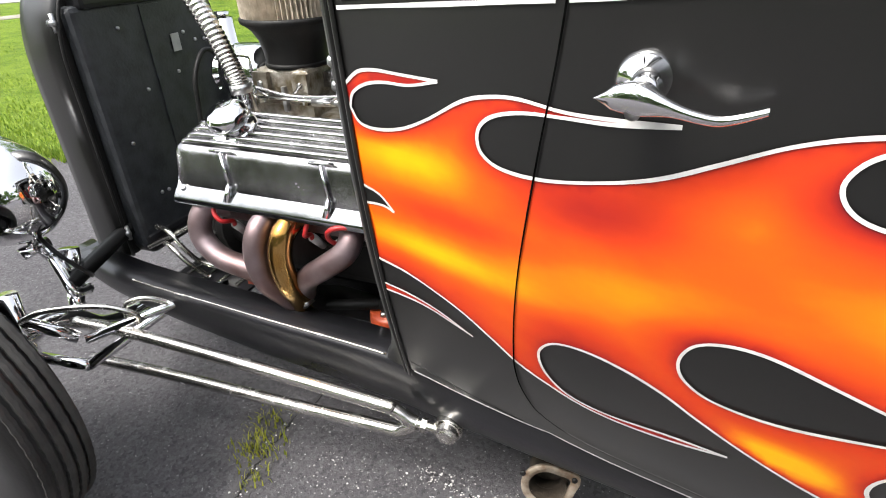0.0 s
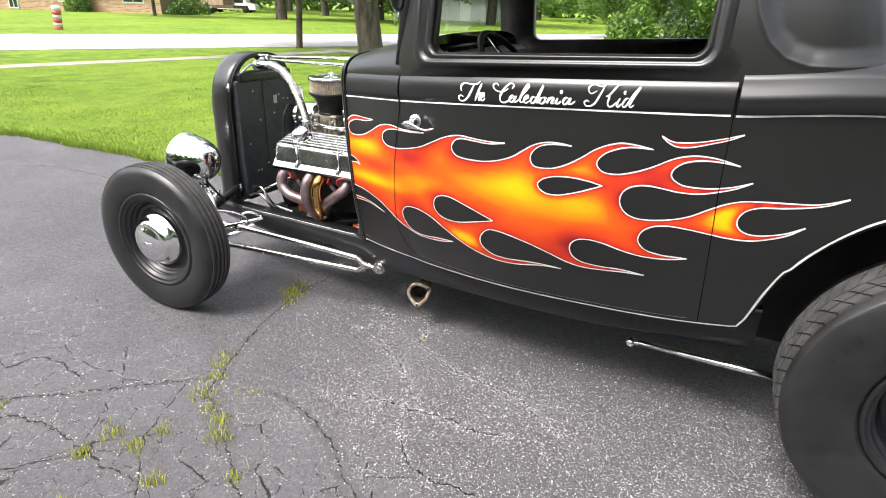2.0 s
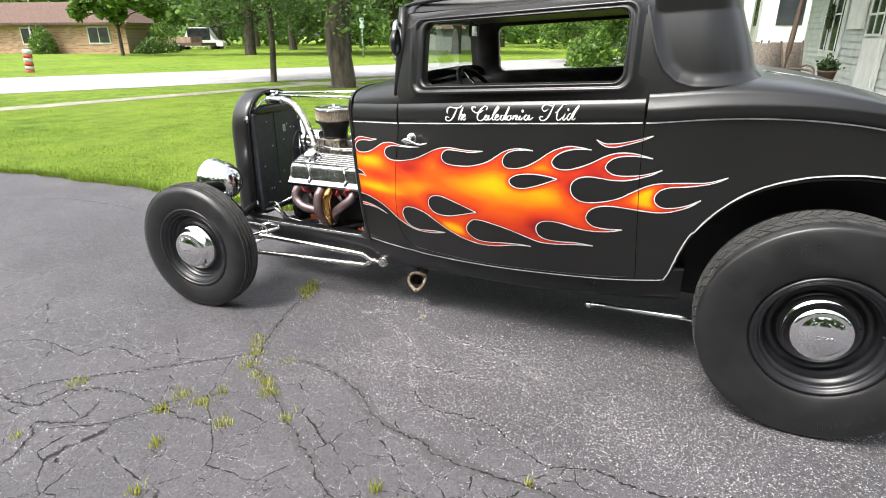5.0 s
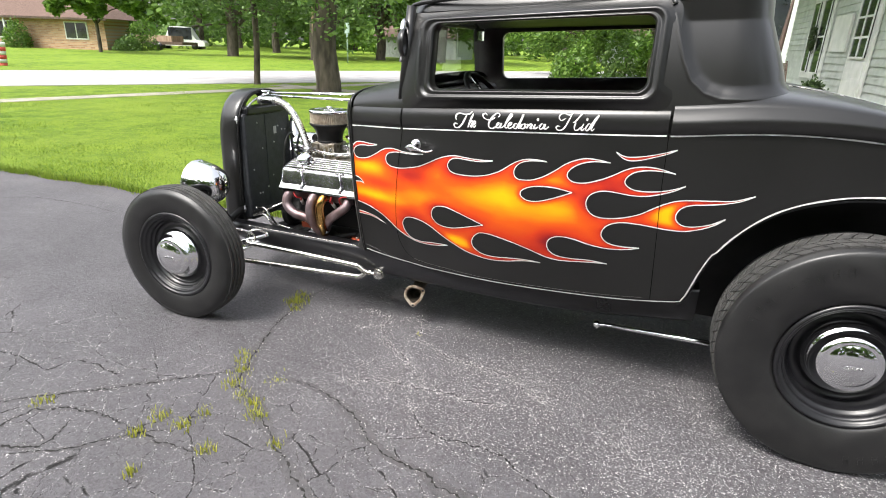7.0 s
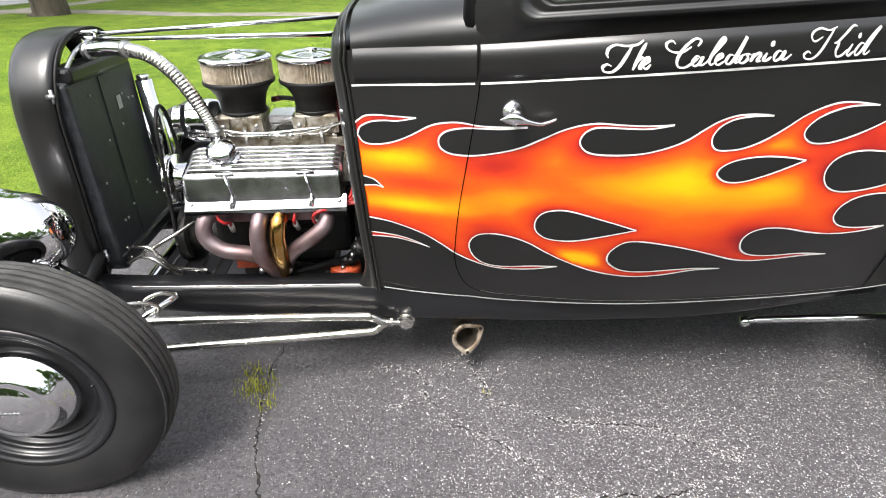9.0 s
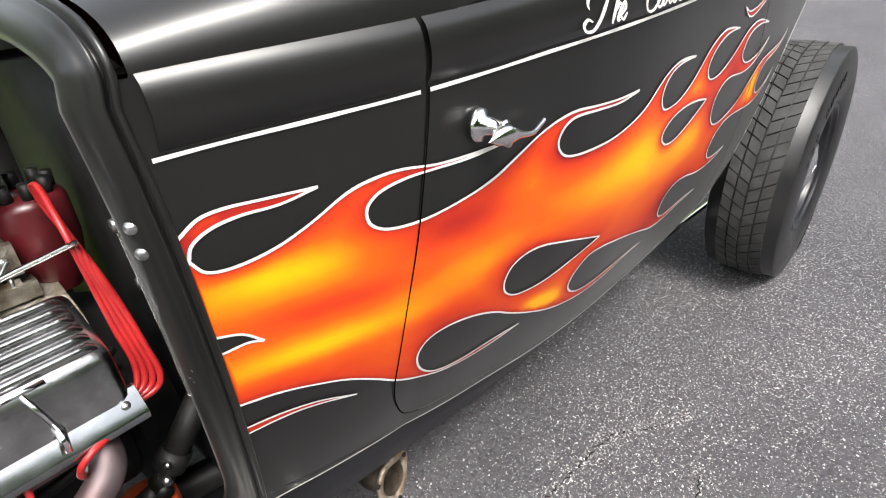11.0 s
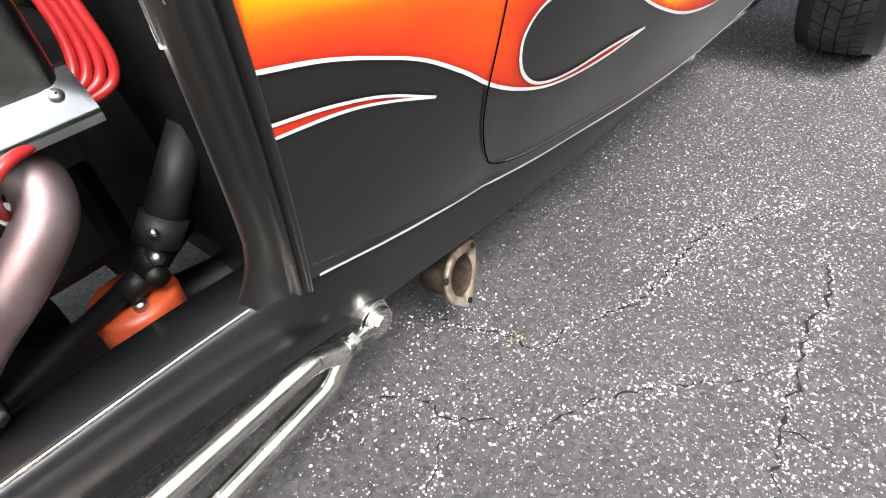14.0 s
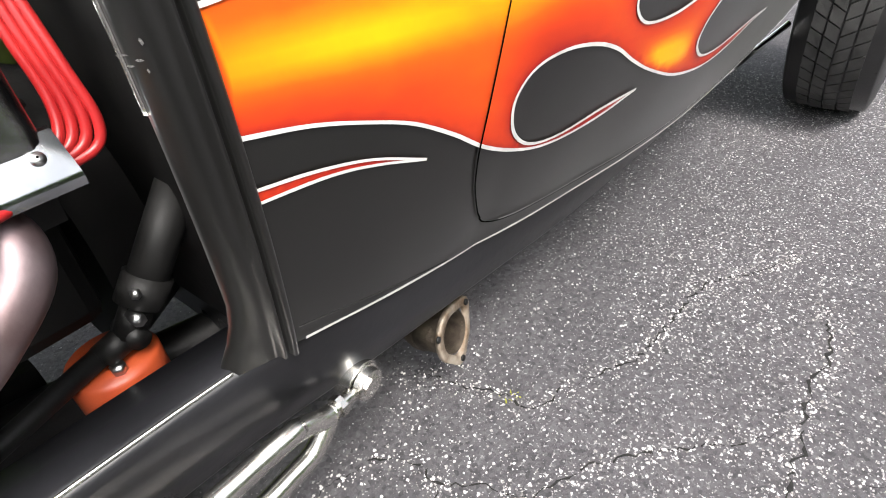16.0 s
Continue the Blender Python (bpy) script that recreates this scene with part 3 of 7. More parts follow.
for x, y, s, c, sp in ((0.46, -0.51, 0.035, 150, 0.030), (0.43, -0.44, 0.03, 60, 0.025), (0.50, -0.58, 0.025, 50, 0.02), (0.59, -1.08, 0.03, 40, 0.02), (0.64, -1.15, 0.035, 60, 0.022), (0.67, -1.23, 0.035, 60, 0.02), (0.82, -1.31, 0.04, 60, 0.022), (0.88, -1.36, 0.04, 60, 0.02),
                       (0.75, -1.27, 0.03, 40, 0.02), (0.57, -1.49, 0.035, 50, 0.02), (0.57, -1.59, 0.04, 50, 0.02), (0.68, -1.50, 0.035, 50, 0.02), (0.85, -1.57, 0.045, 40, 0.015), (0.12, -1.59, 0.035, 40, 0.02),
                       (0.71, -1.74, 0.045, 30, 0.012), (1.04, -1.46, 0.03, 30, 0.012), (1.50, -1.64, 0.06, 34, 0.010), (1.61, -1.66, 0.04, 24, 0.010), (1.93, -1.44, 0.04, 24, 0.008), (2.61, -1.28, 0.045, 24, 0.010),
                       (0.70, -1.42, 0.03, 40, 0.02), (0.81, -1.14, 0.02, 30, 0.02), (0.83, -1.92, 0.05, 26, 0.01), (1.15, -1.87, 0.045, 26, 0.01), (1.03, -1.95, 0.045, 26, 0.01), (0.56, -1.03, 0.025, 30, 0.02), (1.18, -0.57, 0.012, 12, 0.008), (0.23, -1.89, 0.03, 20, 0.012)):
    weed(x, y, s, c, sp)

# ---- trees ----
BARK = mixed("grey_brown_bark", (0.035, 0.028, 0.02), (0.11, 0.09, 0.07), 7, rough=0.9, bump=0.9, bump_scale=16, stretch=(1, 1, 0.3))


LEAF = leaf_material("tree_leaf", (0.055, 0.12, 0.022), (0.145, 0.245, 0.05))
LEAF_LIGHT = leaf_material("light_tree_leaf", (0.055, 0.13, 0.015), (0.16, 0.27, 0.04))


def tree(x, y, trunk_r, fork, height, spread, low, leaves, size, material, seed, label, clumps=46, name="tree"):
    """A tapered trunk with limbs, and a crown of leaf sprays round the limbs' ends."""
    r = random.Random(seed)
    t = thing(name, label, "tree", "trees", (x, y, 0))
    bm = tube([(0, 0, -0.1), (0.02, 0, 0.25), (r.uniform(-0.1, 0.1), 0, fork * 0.5), (r.uniform(-0.15, 0.15), r.uniform(-0.1, 0.1), fork)],
              lambda u: trunk_r * (1.0 - 0.2 * u + 0.95 * max(0, 1 - u / 0.22) ** 2), 18, 6)
    centres = []
    for k in range(clumps):
        a, q = r.uniform(0, 6.283), r.random() ** 0.5
        zz = low + (height - low) * r.random() ** 0.9
        belly = math.sin(math.pi * min(1, max(0.16, (zz - low) / (height - low) * 0.85 + 0.2))) ** 0.7
        centres.append(Vector((math.cos(a) * q * spread * belly, math.sin(a) * q * spread * belly, zz)))
    part("trunk", bm, BARK, t)
    for c in centres[:min(12, clumps)]:
        mid = Vector((c.x * 0.4, c.y * 0.4, fork + (c.z - fork) * 0.55 + 0.2))
        part("limb", tube([(0, 0, fork * 0.92), mid, c], lambda u: trunk_r * (0.45 * (1 - u) + 0.05), 7, 4), BARK, t)
    v, f = [], []
    for c in centres:
        cr = spread * r.uniform(0.16, 0.30)
        for _ in range(leaves // clumps):
            d = Vector((r.gauss(0, 1), r.gauss(0, 1), r.gauss(0, 0.7)))
            d = d.normalized() * cr * r.random() ** 0.45
            p = c + d
            u = Vector((r.gauss(0, 1), r.gauss(0, 1), r.gauss(0, 0.5))).normalized()
            w = u.cross(Vector((r.gauss(0, 1), r.gauss(0, 1), r.gauss(0, 1)))).normalized()
            s = size * r.uniform(0.6, 1.3)
            i = len(v)
            v += [p - u * s, p + w * s * 0.55, p + u * s, p - w * s * 0.55]
            f.append((i, i + 1, i + 2, i + 3))
    me = bpy.data.meshes.new("crown")
    me.from_pydata(v, [], f)
    me.materials.append(material)
    crown = new("crown", me)
    crown.parent = t
    return t


tree(-6.1, 10.4, 0.34, 2.6, 11.5, 5.6, 2.3, 52000, 0.062, LEAF, 1, "large shade tree with a thick grey-brown trunk on the lawn", 70)
tree(-8.9, 11.1, 0.095, 2.6, 6.5, 3.0, 2.3, 15000, 0.05, LEAF, 2, "slim young tree with a dark straight trunk", 34)
for k, (x, y, tr, fk, h, sp, lo, mat_) in enumerate((
        (-27.0, 31.5, 0.42, 3.0, 13, 6.5, 2.4, LEAF), (-20.0, 31.5, 0.48, 3.0, 13, 6.0, 2.6, LEAF), (-18.8, 38.5, 0.40, 2.6, 12, 6.0, 2.2, LEAF), (-14.0, 39.0, 0.40, 2.6, 13, 6.0, 2.0, LEAF_LIGHT),
        (-35.0, 27.5, 0.13, 2.0, 6.0, 3.2, 2.4, LEAF_LIGHT), (-34.0, 46.0, 0.4, 3.0, 12, 6.5, 1.6, LEAF), (-27.0, 58.0, 0.4, 3.0, 13, 7.0, 1.2, LEAF_LIGHT), (-18.0, 64.0, 0.4, 3.0, 14, 8.0, 1.4, LEAF),
        (-8.0, 60.0, 0.4, 3.0, 14, 8.0, 1.2, LEAF_LIGHT), (2.0, 52.0, 0.4, 3.0, 13, 7.0, 1.6, LEAF), (-50.0, 60.0, 0.4, 3.0, 14, 8.0, 1.0, LEAF), (-68.0, 62.0, 0.4, 3.0, 15, 9.0, 1.0, LEAF_LIGHT),
        (-42.0, 76.0, 0.4, 3.0, 15, 9.0, 1.0, LEAF), (1.4, 24.0, 0.14, 1.6, 7.5, 3.6, 0.7, LEAF_LIGHT), (-24.0, 40.0, 0.3, 2.6, 12, 6.0, 1.7, LEAF_LIGHT), (-45.0, 48.0, 0.3, 2.6, 13, 7.0, 0.9, LEAF), (6.5, 30.0, 0.35, 2.6, 11, 5.5, 1.5, LEAF_LIGHT), (-2.2, 28.0, 0.11, 2.0, 7.0, 3.0, 1.2, LEAF_LIGHT),
        (12.0, 44.0, 0.4, 3.0, 14, 8.0, 1.2, LEAF), (-88.0, 48.0, 0.4, 3.0, 14, 8.0, 1.0, LEAF))):
    near = x * x + y * y < 1700
    tree(x, y, tr, fk, h, sp, lo, 15000 if near else 9000, 0.105 if near else 0.22, mat_, 20 + k, "leafy green street tree on a far lawn", 40 if near else 34)
# unseen trees added behind the camera, to darken what the car's side reflects
for k, (x, y) in enumerate(((-12, -16), (-6, -18), (0, -17), (6, -18), (12, -16), (18, -11), (23, -3), (-20, -14), (-30, -6), (-16, -25), (10, -26))):
    tree(x, y, 0.4, 2.0, 10, 5.6, 0.4, 4200, 0.36, LEAF, 60 + k, "unseen leafy green tree added to darken the car's reflections", 34)


def bush(x, y, w, h, material, seed, label, leaves=1500, size=0.10):
    r = random.Random(seed)
    v, f = [], []
    for _ in range(leaves):
        d = Vector((r.gauss(0, 1), r.gauss(0, 1), abs(r.gauss(0, 1)))).normalized() * (r.random() ** 0.3)
        p = Vector((d.x * w, d.y * w, 0.05 + d.z * h * (1 + 0.15 * math.sin(5 * d.x))))
        u = Vector((r.gauss(0, 1), r.gauss(0, 1), r.gauss(0, 1))).normalized()
        q = u.cross(Vector((r.gauss(0, 1), r.gauss(0, 1), r.gauss(0, 1)))).normalized()
        s = size * r.uniform(0.6, 1.3)
        i = len(v)
        v += [p - u * s, p + q * s * 0.6, p + u * s, p - q * s * 0.6]
        f.append((i, i + 1, i + 2, i + 3))
    t = thing("bush", label, "bush", "bushes", (x, y, 0))
    me = bpy.data.meshes.new("foliage")
    me.from_pydata(v, [], f)
    me.materials.append(material)
    o = new("foliage", me)
    o.parent = t
    part("stem", rod((0, 0, 0), (0, 0, h * 0.6), 0.04), BARK, t)
    return t


bush(-44.4, 28.2, 1.0, 2.0, LEAF_LIGHT, 1, "yellow-green shrub beside the brick house wall")
bush(-37.4, 31.9, 1.1, 1.1, LEAF, 2, "low dark green shrub at the house corner")
bush(-37.8, 33.6, 1.3, 2.5, LEAF_LIGHT, 3, "bright green shrub near the house corner")
bush(3.1, 20.0, 0.7, 2.0, LEAF_LIGHT, 4, "small pointed light green conifer", 1200, 0.07)
bush(-1.6, 23.0, 1.1, 1.5, LEAF_LIGHT, 5, "rounded light green shrub on the far lawn")
bush(0.3, 26.0, 1.4, 2.0, LEAF, 6, "dark green shrub on the far lawn")

# woods that close the distance
r = random.Random(77)
v, f = [], []
for _ in range(26000):
    a = radians(r.uniform(60, 200))
    d = 95 + r.gauss(0, 6)
    top = 13 + 3 * math.sin(9 * a) + 2 * math.sin(23 * a)
    p = Vector((math.cos(a) * d, math.sin(a) * d, top * r.random() ** 0.8))
    u = Vector((r.gauss(0, 1), r.gauss(0, 1), r.gauss(0, 0.6))).normalized() * 0.75
    w = u.cross(Vector((r.gauss(0, 1), r.gauss(0, 1), r.gauss(0, 1)))).normalized() * 0.45
    i = len(v)
    v += [p - u, p + w, p + u, p - w]
    f.append((i, i + 1, i + 2, i + 3))
me = bpy.data.meshes.new("far_woods")
me.from_pydata(v, [], f)
me.materials.append(LEAF_LIGHT)
tagged(new("far_woods", me), "light green woods in the distance", "woods", kind="stuff")

# ---- the hot rod: front axle at x = 0, x runs to the rear, the middle of the car at y = MID ----
MID = -0.135
car = thing("hot_rod", "satin-black chopped hot rod coupe with painted flames parked on asphalt", "car")


def other(p):
    return Vector((p[0], 2 * MID - p[1], p[2]))


def half_width(x):
    return along(x, (0.82, 0.90, 1.0, 1.1, 1.2, 1.3, 1.42, 1.57, 1.8, 2.13, 2.39, 2.7, 3.0, 3.3),
                 (0.555, 0.580, 0.618, 0.654, 0.681, 0.702, 0.727, 0.747, 0.758, 0.765, 0.757, 0.725, 0.66, 0.55))


def skin(x, z, out=0.0):
    """A point on the left side of the body; out lifts it off the sheet metal."""
    tuck = 0.20 + 0.22 * min(1, max(0, (x - 0.82) / 0.30))
    y = -(half_width(x) - tuck * max(0, 0.85 - z) ** 2 - 0.3 * max(0, z - 0.9) ** 2)
    return Vector((x, y - out, z))


def belt(x):
    return along(x, (0.82, 1.12, 1.53, 2.1, 2.32, 2.48, 2.64, 2.8, 3.05, 3.3), (0.931, 0.952, 0.983, 1.018, 1.041, 1.048, 1.043, 1.022, 0.955, 0.85))


def hem(x):
    """Lower edge of the body panels, with the rear wheel arch."""
    if x < 2.226:
        return along(x, (0.82, 0.88, 0.96, 1.06, 1.17, 1.30, 1.45, 1.60, 1.76, 1.93, 2.09, 2.226), (0.370, 0.359, 0.350, 0.342, 0.339, 0.343, 0.352, 0.360, 0.369, 0.382, 0.402, 0.427))
    if x < 2.76:
        return along(x, (2.226, 2.243, 2.256, 2.27, 2.296, 2.347, 2.42, 2.5, 2.6, 2.68, 2.76), (0.427, 0.455, 0.505, 0.56, 0.632, 0.712, 0.785, 0.832, 0.864, 0.876, 0.88))
    return along(x, (2.76, 2.86, 2.98, 3.08, 3.16, 3.2, 3.3), (0.88, 0.868, 0.815, 0.72, 0.6, 0.5, 0.46))


def columns(x0, x1):
    """Stations along the body, close together where the arch is steep."""
    fine = [x for x in np.arange(2.226, 2.36, 0.006) if x0 < x < x1] if x1 > 2.226 else []
    return sorted(set([x0, x1] + [x for x in np.arange(0.82, 3.31, 0.015) if x0 + 0.004 < x < x1 - 0.004] + fine))


def panel(x0, x1, top, low=hem, mirrored=False, front_slant=None, rear_slant=None):
    """A sheet of the body side between two shut lines (functions of z, or numbers)."""
    rows = []
    for c in columns(x0, x1):
        u, row = (c - x0) / (x1 - x0), []
        for k in range(41):
            x = c
            for _ in range(8):
                z = low(x) + (top(x) - low(x)) * k / 40
                a, b = front_slant(z) if front_slant else x0, rear_slant(z) if rear_slant else x1
                x = 0.3 * x + 0.7 * (a + (b - a) * u)
            q = skin(x, low(x) + (top(x) - low(x)) * k / 40)
            row.append(other(q) if mirrored else q)
        rows.append(row)
    bm = grid(rows)
    bmesh.ops.remove_doubles(bm, verts=bm.verts, dist=0.0008)
    return bm


def door_front(z):
    return along(max(z, 0.40), (0.40, 0.414, 0.445, 0.47, 0.514, 0.65, 0.80, 0.953, 1.1), (1.106, 1.097, 1.084, 1.077, 1.073, 1.081, 1.101, 1.122, 1.126))


def door_rear(z):
    return along(z, (0.40, 0.54, 0.69, 0.835, 1.02, 1.1), (2.130, 2.122, 2.113, 2.104, 2.098, 2.088))


def cowl_front(z):
    return 0.852 + 0.055 * (0.86 - z) - 0.10 * max(0, z - 0.80) ** 2


GAP = 0.0007
for far in (False, True):
    thick(part("cowl_side", panel(0.848, 1.09, lambda x: belt(x) + 0.075, mirrored=far, front_slant=lambda z: cowl_front(z) - 0.011, rear_slant=lambda z: door_front(z) - GAP * (z > 0.41)), PAINT, car), 0.006, -1 if far else 1, False)
    door = part("door", panel(1.09, 2.115, lambda x: belt(x) + 0.07, mirrored=far, front_slant=lambda z: door_front(z) + GAP * (z > 0.41), rear_slant=lambda z: door_rear(z) - GAP), PAINT, car,
                "satin-black door with flames and white lettering")
    thick(door, 0.006, -1 if far else 1, False)
    if not far:
        left_door = door
    thick(part("rear_quarter", panel(2.12, 3.3, lambda x: belt(x) + 0.004, mirrored=far, front_slant=lambda z: door_rear(z) + GAP), PAINT, car), 0.006, -1 if far else 1, False)

# dark jamb behind the shut lines
for x, edge in ((1.1, door_front), (2.1, door_rear)):
    rows = [[skin(edge(z) + dx, z, -0.012) for dx in (-0.03, 0.03)] for z in sweep(0.37 if x < 2 else 0.42, 1.02 if x < 2 else 1.08, 24)]
    part("door_jamb", grid(rows), BLACK_PART, car)


def bead(points, r, material, name, parent=car, n=10, label=""):
    return part(name, tube(points, r, n, 4), material, parent, label)


# belt moulding: a rounded strip above the belt line, on cowl, door and quarter
def moulding(x0, x1, name, parent):
    rows = []
    for x in sweep(x0, x1, max(6, int((x1 - x0) / 0.02))):
        b = belt(x)
        h = 0.072 if x < 2.2 else 0.072
        rows.append([skin(x, b + 0.006 + h * t, 0.0005 + 0.011 * math.sin(math.pi * t) ** 0.55) for t in sweep(0, 1, 11)])
    return part(name, grid(rows), PAINT, parent)


moulding(0.850, 1.115, "belt_moulding", car)
moulding(1.122, 2.094, "belt_moulding", left_door)


# cowl top: rolls over from the belt to the middle of the car
def cowl_ring(x):
    a = -skin(x, belt(x) + 0.06)[1] + MID
    base, top = belt(x) + 0.06, along(x, (0.82, 0.9, 1.0, 1.12), (1.075, 1.098, 1.122, 1.145))
    return [Vector((x, MID - a * math.copysign(abs(math.cos(t)) ** 0.5, math.cos(t)), base + (top - base) * math.sin(t) ** 0.62)) for t in sweep(0, math.pi, 41)]


part("cowl_top", grid([cowl_ring(x) for x in sweep(0.846, 1.16, 22)]), PAINT, car)

# front edge of the cowl, from hem to hem over the top: rolled bead, groove, and the flange that runs in to the firewall
left = [skin(cowl_front(z), z) for z in sweep(0.345, 0.985, 26)]
path = left + [Vector((0.846, p.y, p.z)) for p in cowl_ring(0.846)[1:-1]] + [other(p) for p in reversed(left)]
rows = []
for i, p in enumerate(path):
    d = (path[min(i + 1, len(path) - 1)] - path[max(i - 1, 0)])
    d.x = 0
    d.normalize()
    inward = Vector((0, d.z, -d.y))
    foot = max(0.0, (0.43 - p.z) / 0.09) ** 2 * 0.03
    rows.append([p + Vector((dx - foot * (dy > 0.02), 0, 0)) + inward * dy for dx, dy in ((-0.009, 0.0004), (-0.0095, -0.0014), (-0.012, -0.0024), (-0.015, -0.0010), (-0.0162, 0.004), (-0.0155, 0.012), (-0.0175, 0.012),
                 (-0.021, 0.003), (-0.024, 0.003), (-0.0255, 0.010), (-0.031, 0.012), (-0.040, 0.021), (-0.046, 0.034), (-0.047, 0.041), (-0.044, 0.044), (0.02, 0.055))])
part("cowl_flange", grid(rows), PAINT, car)
for f in ((lambda p: Vector(p)), other):
    part("flange_trim", tube([f((q.x - 0.047, q.y + 0.042, z)) for z in (0.625, 0.68, 0.75, 0.86) for q in (skin(cowl_front(z), z),)], 0.0022, 8), STAINLESS, car)
for z in (0.838, 0.868):
    q = skin(cowl_front(z), z)
    part("flange_screw", lathe([(0.0001, 0.004), (0.004, 0.0035), (0.007, 0.001), (0.0075, -0.002)], 14, Matrix.Translation((q.x - 0.041, q.y + 0.022, z)) @ look((0, 0, 0), (0.75, 0.66, 0)).to_3x3().to_4x4()), BOLT, car)
part("firewall", box(0.862, -0.42, 0.34, 0.872, 0.15, 1.05), BLACK_PART, car)

for dz, dy, w, h in ((0.0, 0.024, 0.0045, 0.0022), (0.004, 0.031, 0.007, 0.0016), (-0.003, 0.029, 0.004, 0.0018), (0.011, 0.020, 0.0022, 0.0050), (-0.007, 0.022, 0.0014, 0.0034)):
    z = 0.664 + dz
    q = skin(cowl_front(z), z)
    bm = bmesh.new()
    x0 = q.x - 0.0412 - 0.9 * (dy - 0.022)
    bm.faces.new([bm.verts.new((x0 - 0.0016 - 0.8 * a * w, q.y + dy + a * w, z + c * h)) for a, c in ((-0.5, -0.2), (0.1, -0.5), (0.5, 0.1), (0.2, 0.5), (-0.3, 0.3))])
    part("paint_chip", bm, STAINLESS, car, "bare metal chip in the paint", smooth=False)
# unseen sheet added under the body, to darken the ground below it
rows = [[skin(x, hem(x) + 0.03, -0.03), other(skin(x, hem(x) + 0.03, -0.03))] for x in sweep(0.90, 2.20, 14)]
part("underbody_blocker", grid(rows), BLACK_PART, car)

# ---- greenhouse ----
ROOF_Z = 1.405


def loop(x0, x1, z0, z1, r, n=10, slope=0.0, lean=0.0):
    """A rounded rectangle in x and z; slope tilts it, lean moves its top rearwards."""
    out = []
    for cx, cz, a in ((x1 - r, z1 - r, 0), (x0 + r, z1 - r, 90), (x0 + r, z0 + r, 180), (x1 - r, z0 + r, 270)):
        for k in range(n):
            t = radians(a + 90 * k / (n - 1))
            x, z = cx + r * math.cos(t), cz + r * math.sin(t)
            out.append((x + lean * (z - z0), z + slope * (x - x0)))
    return out


def between(a, b, t):
    return [(p[0] + (q[0] - p[0]) * t, p[1] + (q[1] - p[1]) * t) for p, q in zip(a, b)]


outer = loop(1.112, 2.092, 1.026, 1.372, 0.05, slope=0.064, lean=-0.03)
inner = loop(1.238, 2.008, 1.108, 1.338, 0.035, slope=0.052)
for far in (False, True):
    f = other if far else (lambda p: p)
    rows = [[f(skin(x, z, o)) for x, z in between(outer, inner, t)] for t, o in
            ((0, 0.0), (0.05, 0.001), (0.45, 0.001), (0.52, 0.009), (0.62, 0.013), (0.72, 0.009), (0.76, 0.003), (0.84, 0.004), (0.90, 0.008), (0.96, 0.004), (1.0, -0.006), (1.0, -0.03))]
    part("window_surround", grid(rows, True), PAINT, left_door if not far else car)
    rows = [[f(skin(x, z, -0.05)) for x, z in between(outer, inner, t)] for t in (-0.1, 1.0)] + [[f(skin(x, z, -0.03)) for x, z in inner]]
    part("inner_window_trim", grid(rows, True), DASH, left_door if not far else car)


# roof: rounded-rectangle plans stacked up to the crown
def plan(z, x0, x1, half, rf, rr, n=12, tilt=0.05):
    out = []
    for cx, cy, a, r in ((x1 - rr, half - rr, 0, rr), (x0 + rf, half - rf, 90, rf), (x0 + rf, -half + rf, 180, rf), (x1 - rr, -half + rr, 270, rr)):
        for k in range(n):
            t = radians(a + 90 * k / (n - 1))
            x = cx + r * math.cos(t)
            out.append(Vector((x, MID + cy + r * math.sin(t), z + tilt * (x - 1.1))))
    return out


def roof_ring(z, shrink):
    base = plan(z, 1.105 + 0.35 * shrink, 2.342 - 0.9 * shrink, 0.52, 0.10, 0.18)
    out = []
    for p in base:
        # follows the body's taper in plan
        w = (half_width(min(max(p.x, 1.1), 2.2)) - 0.3 * (1.38 - 0.9) ** 2 + MID) - shrink - 0.016 * min(1, max(0, (p.x - 2.06) / 0.07))
        out.append(Vector((p.x, MID + (p.y - MID) / 0.52 * w, p.z)))
    return out


rows = [roof_ring(z, s) for z, s in ((1.376, 0.003), (1.386, 0.006), (1.396, 0.010), (1.408, 0.017), (1.421, 0.028), (1.434, 0.05), (1.448, 0.09), (1.458, 0.14), (1.466, 0.22), (1.470, 0.32), (1.472, 0.42))]
bm = grid(rows, True)
bm.verts.ensure_lookup_table()
bm.faces.new(bm.verts[-48:])
part("roof", bm, PAINT, car)
# headlining under it
part("headlining", grid([[p + Vector((0, 0, -0.012)) for p in roof_ring(1.36, 0.03)], roof_ring(1.375, 0.30)], True), DASH, car)


# the back of the cab: one curved sheet from door to door
def cab_back(z, lift=0.0):
    x_back = along(z, (1.05, 1.2, 1.3, 1.40), (2.462, 2.422, 2.386, 2.350)) + lift
    left = [skin(x, z + 0.05 * (x - 1.7), lift) for x in sweep(2.058, 2.22, 8)]
    c = left[-1]
    turn = []
    for k in range(1, 13):
        t = radians(90 * k / 12)
        turn.append(Vector((c.x + (x_back - c.x) * math.sin(t) ** 0.9, c.y + 0.17 * (1 - math.cos(t)), c.z + 0.05 * (x_back - c.x) * math.sin(t))))
    half = left + turn
    return half + [other(p) for p in reversed(half)]


# the quarter panel rises from a flat border by a hollow fillet that runs down the post and round the back
brow = [(2.050, 1.43), (2.060, 1.40), (2.075, 1.36), (2.092, 1.30), (2.111, 1.245), (2.14, 1.19), (2.18, 1.156), (2.23, 1.142), (2.30, 1.143), (2.40, 1.152), (2.55, 1.165), (2.80, 1.176), (3.3, 1.180)]


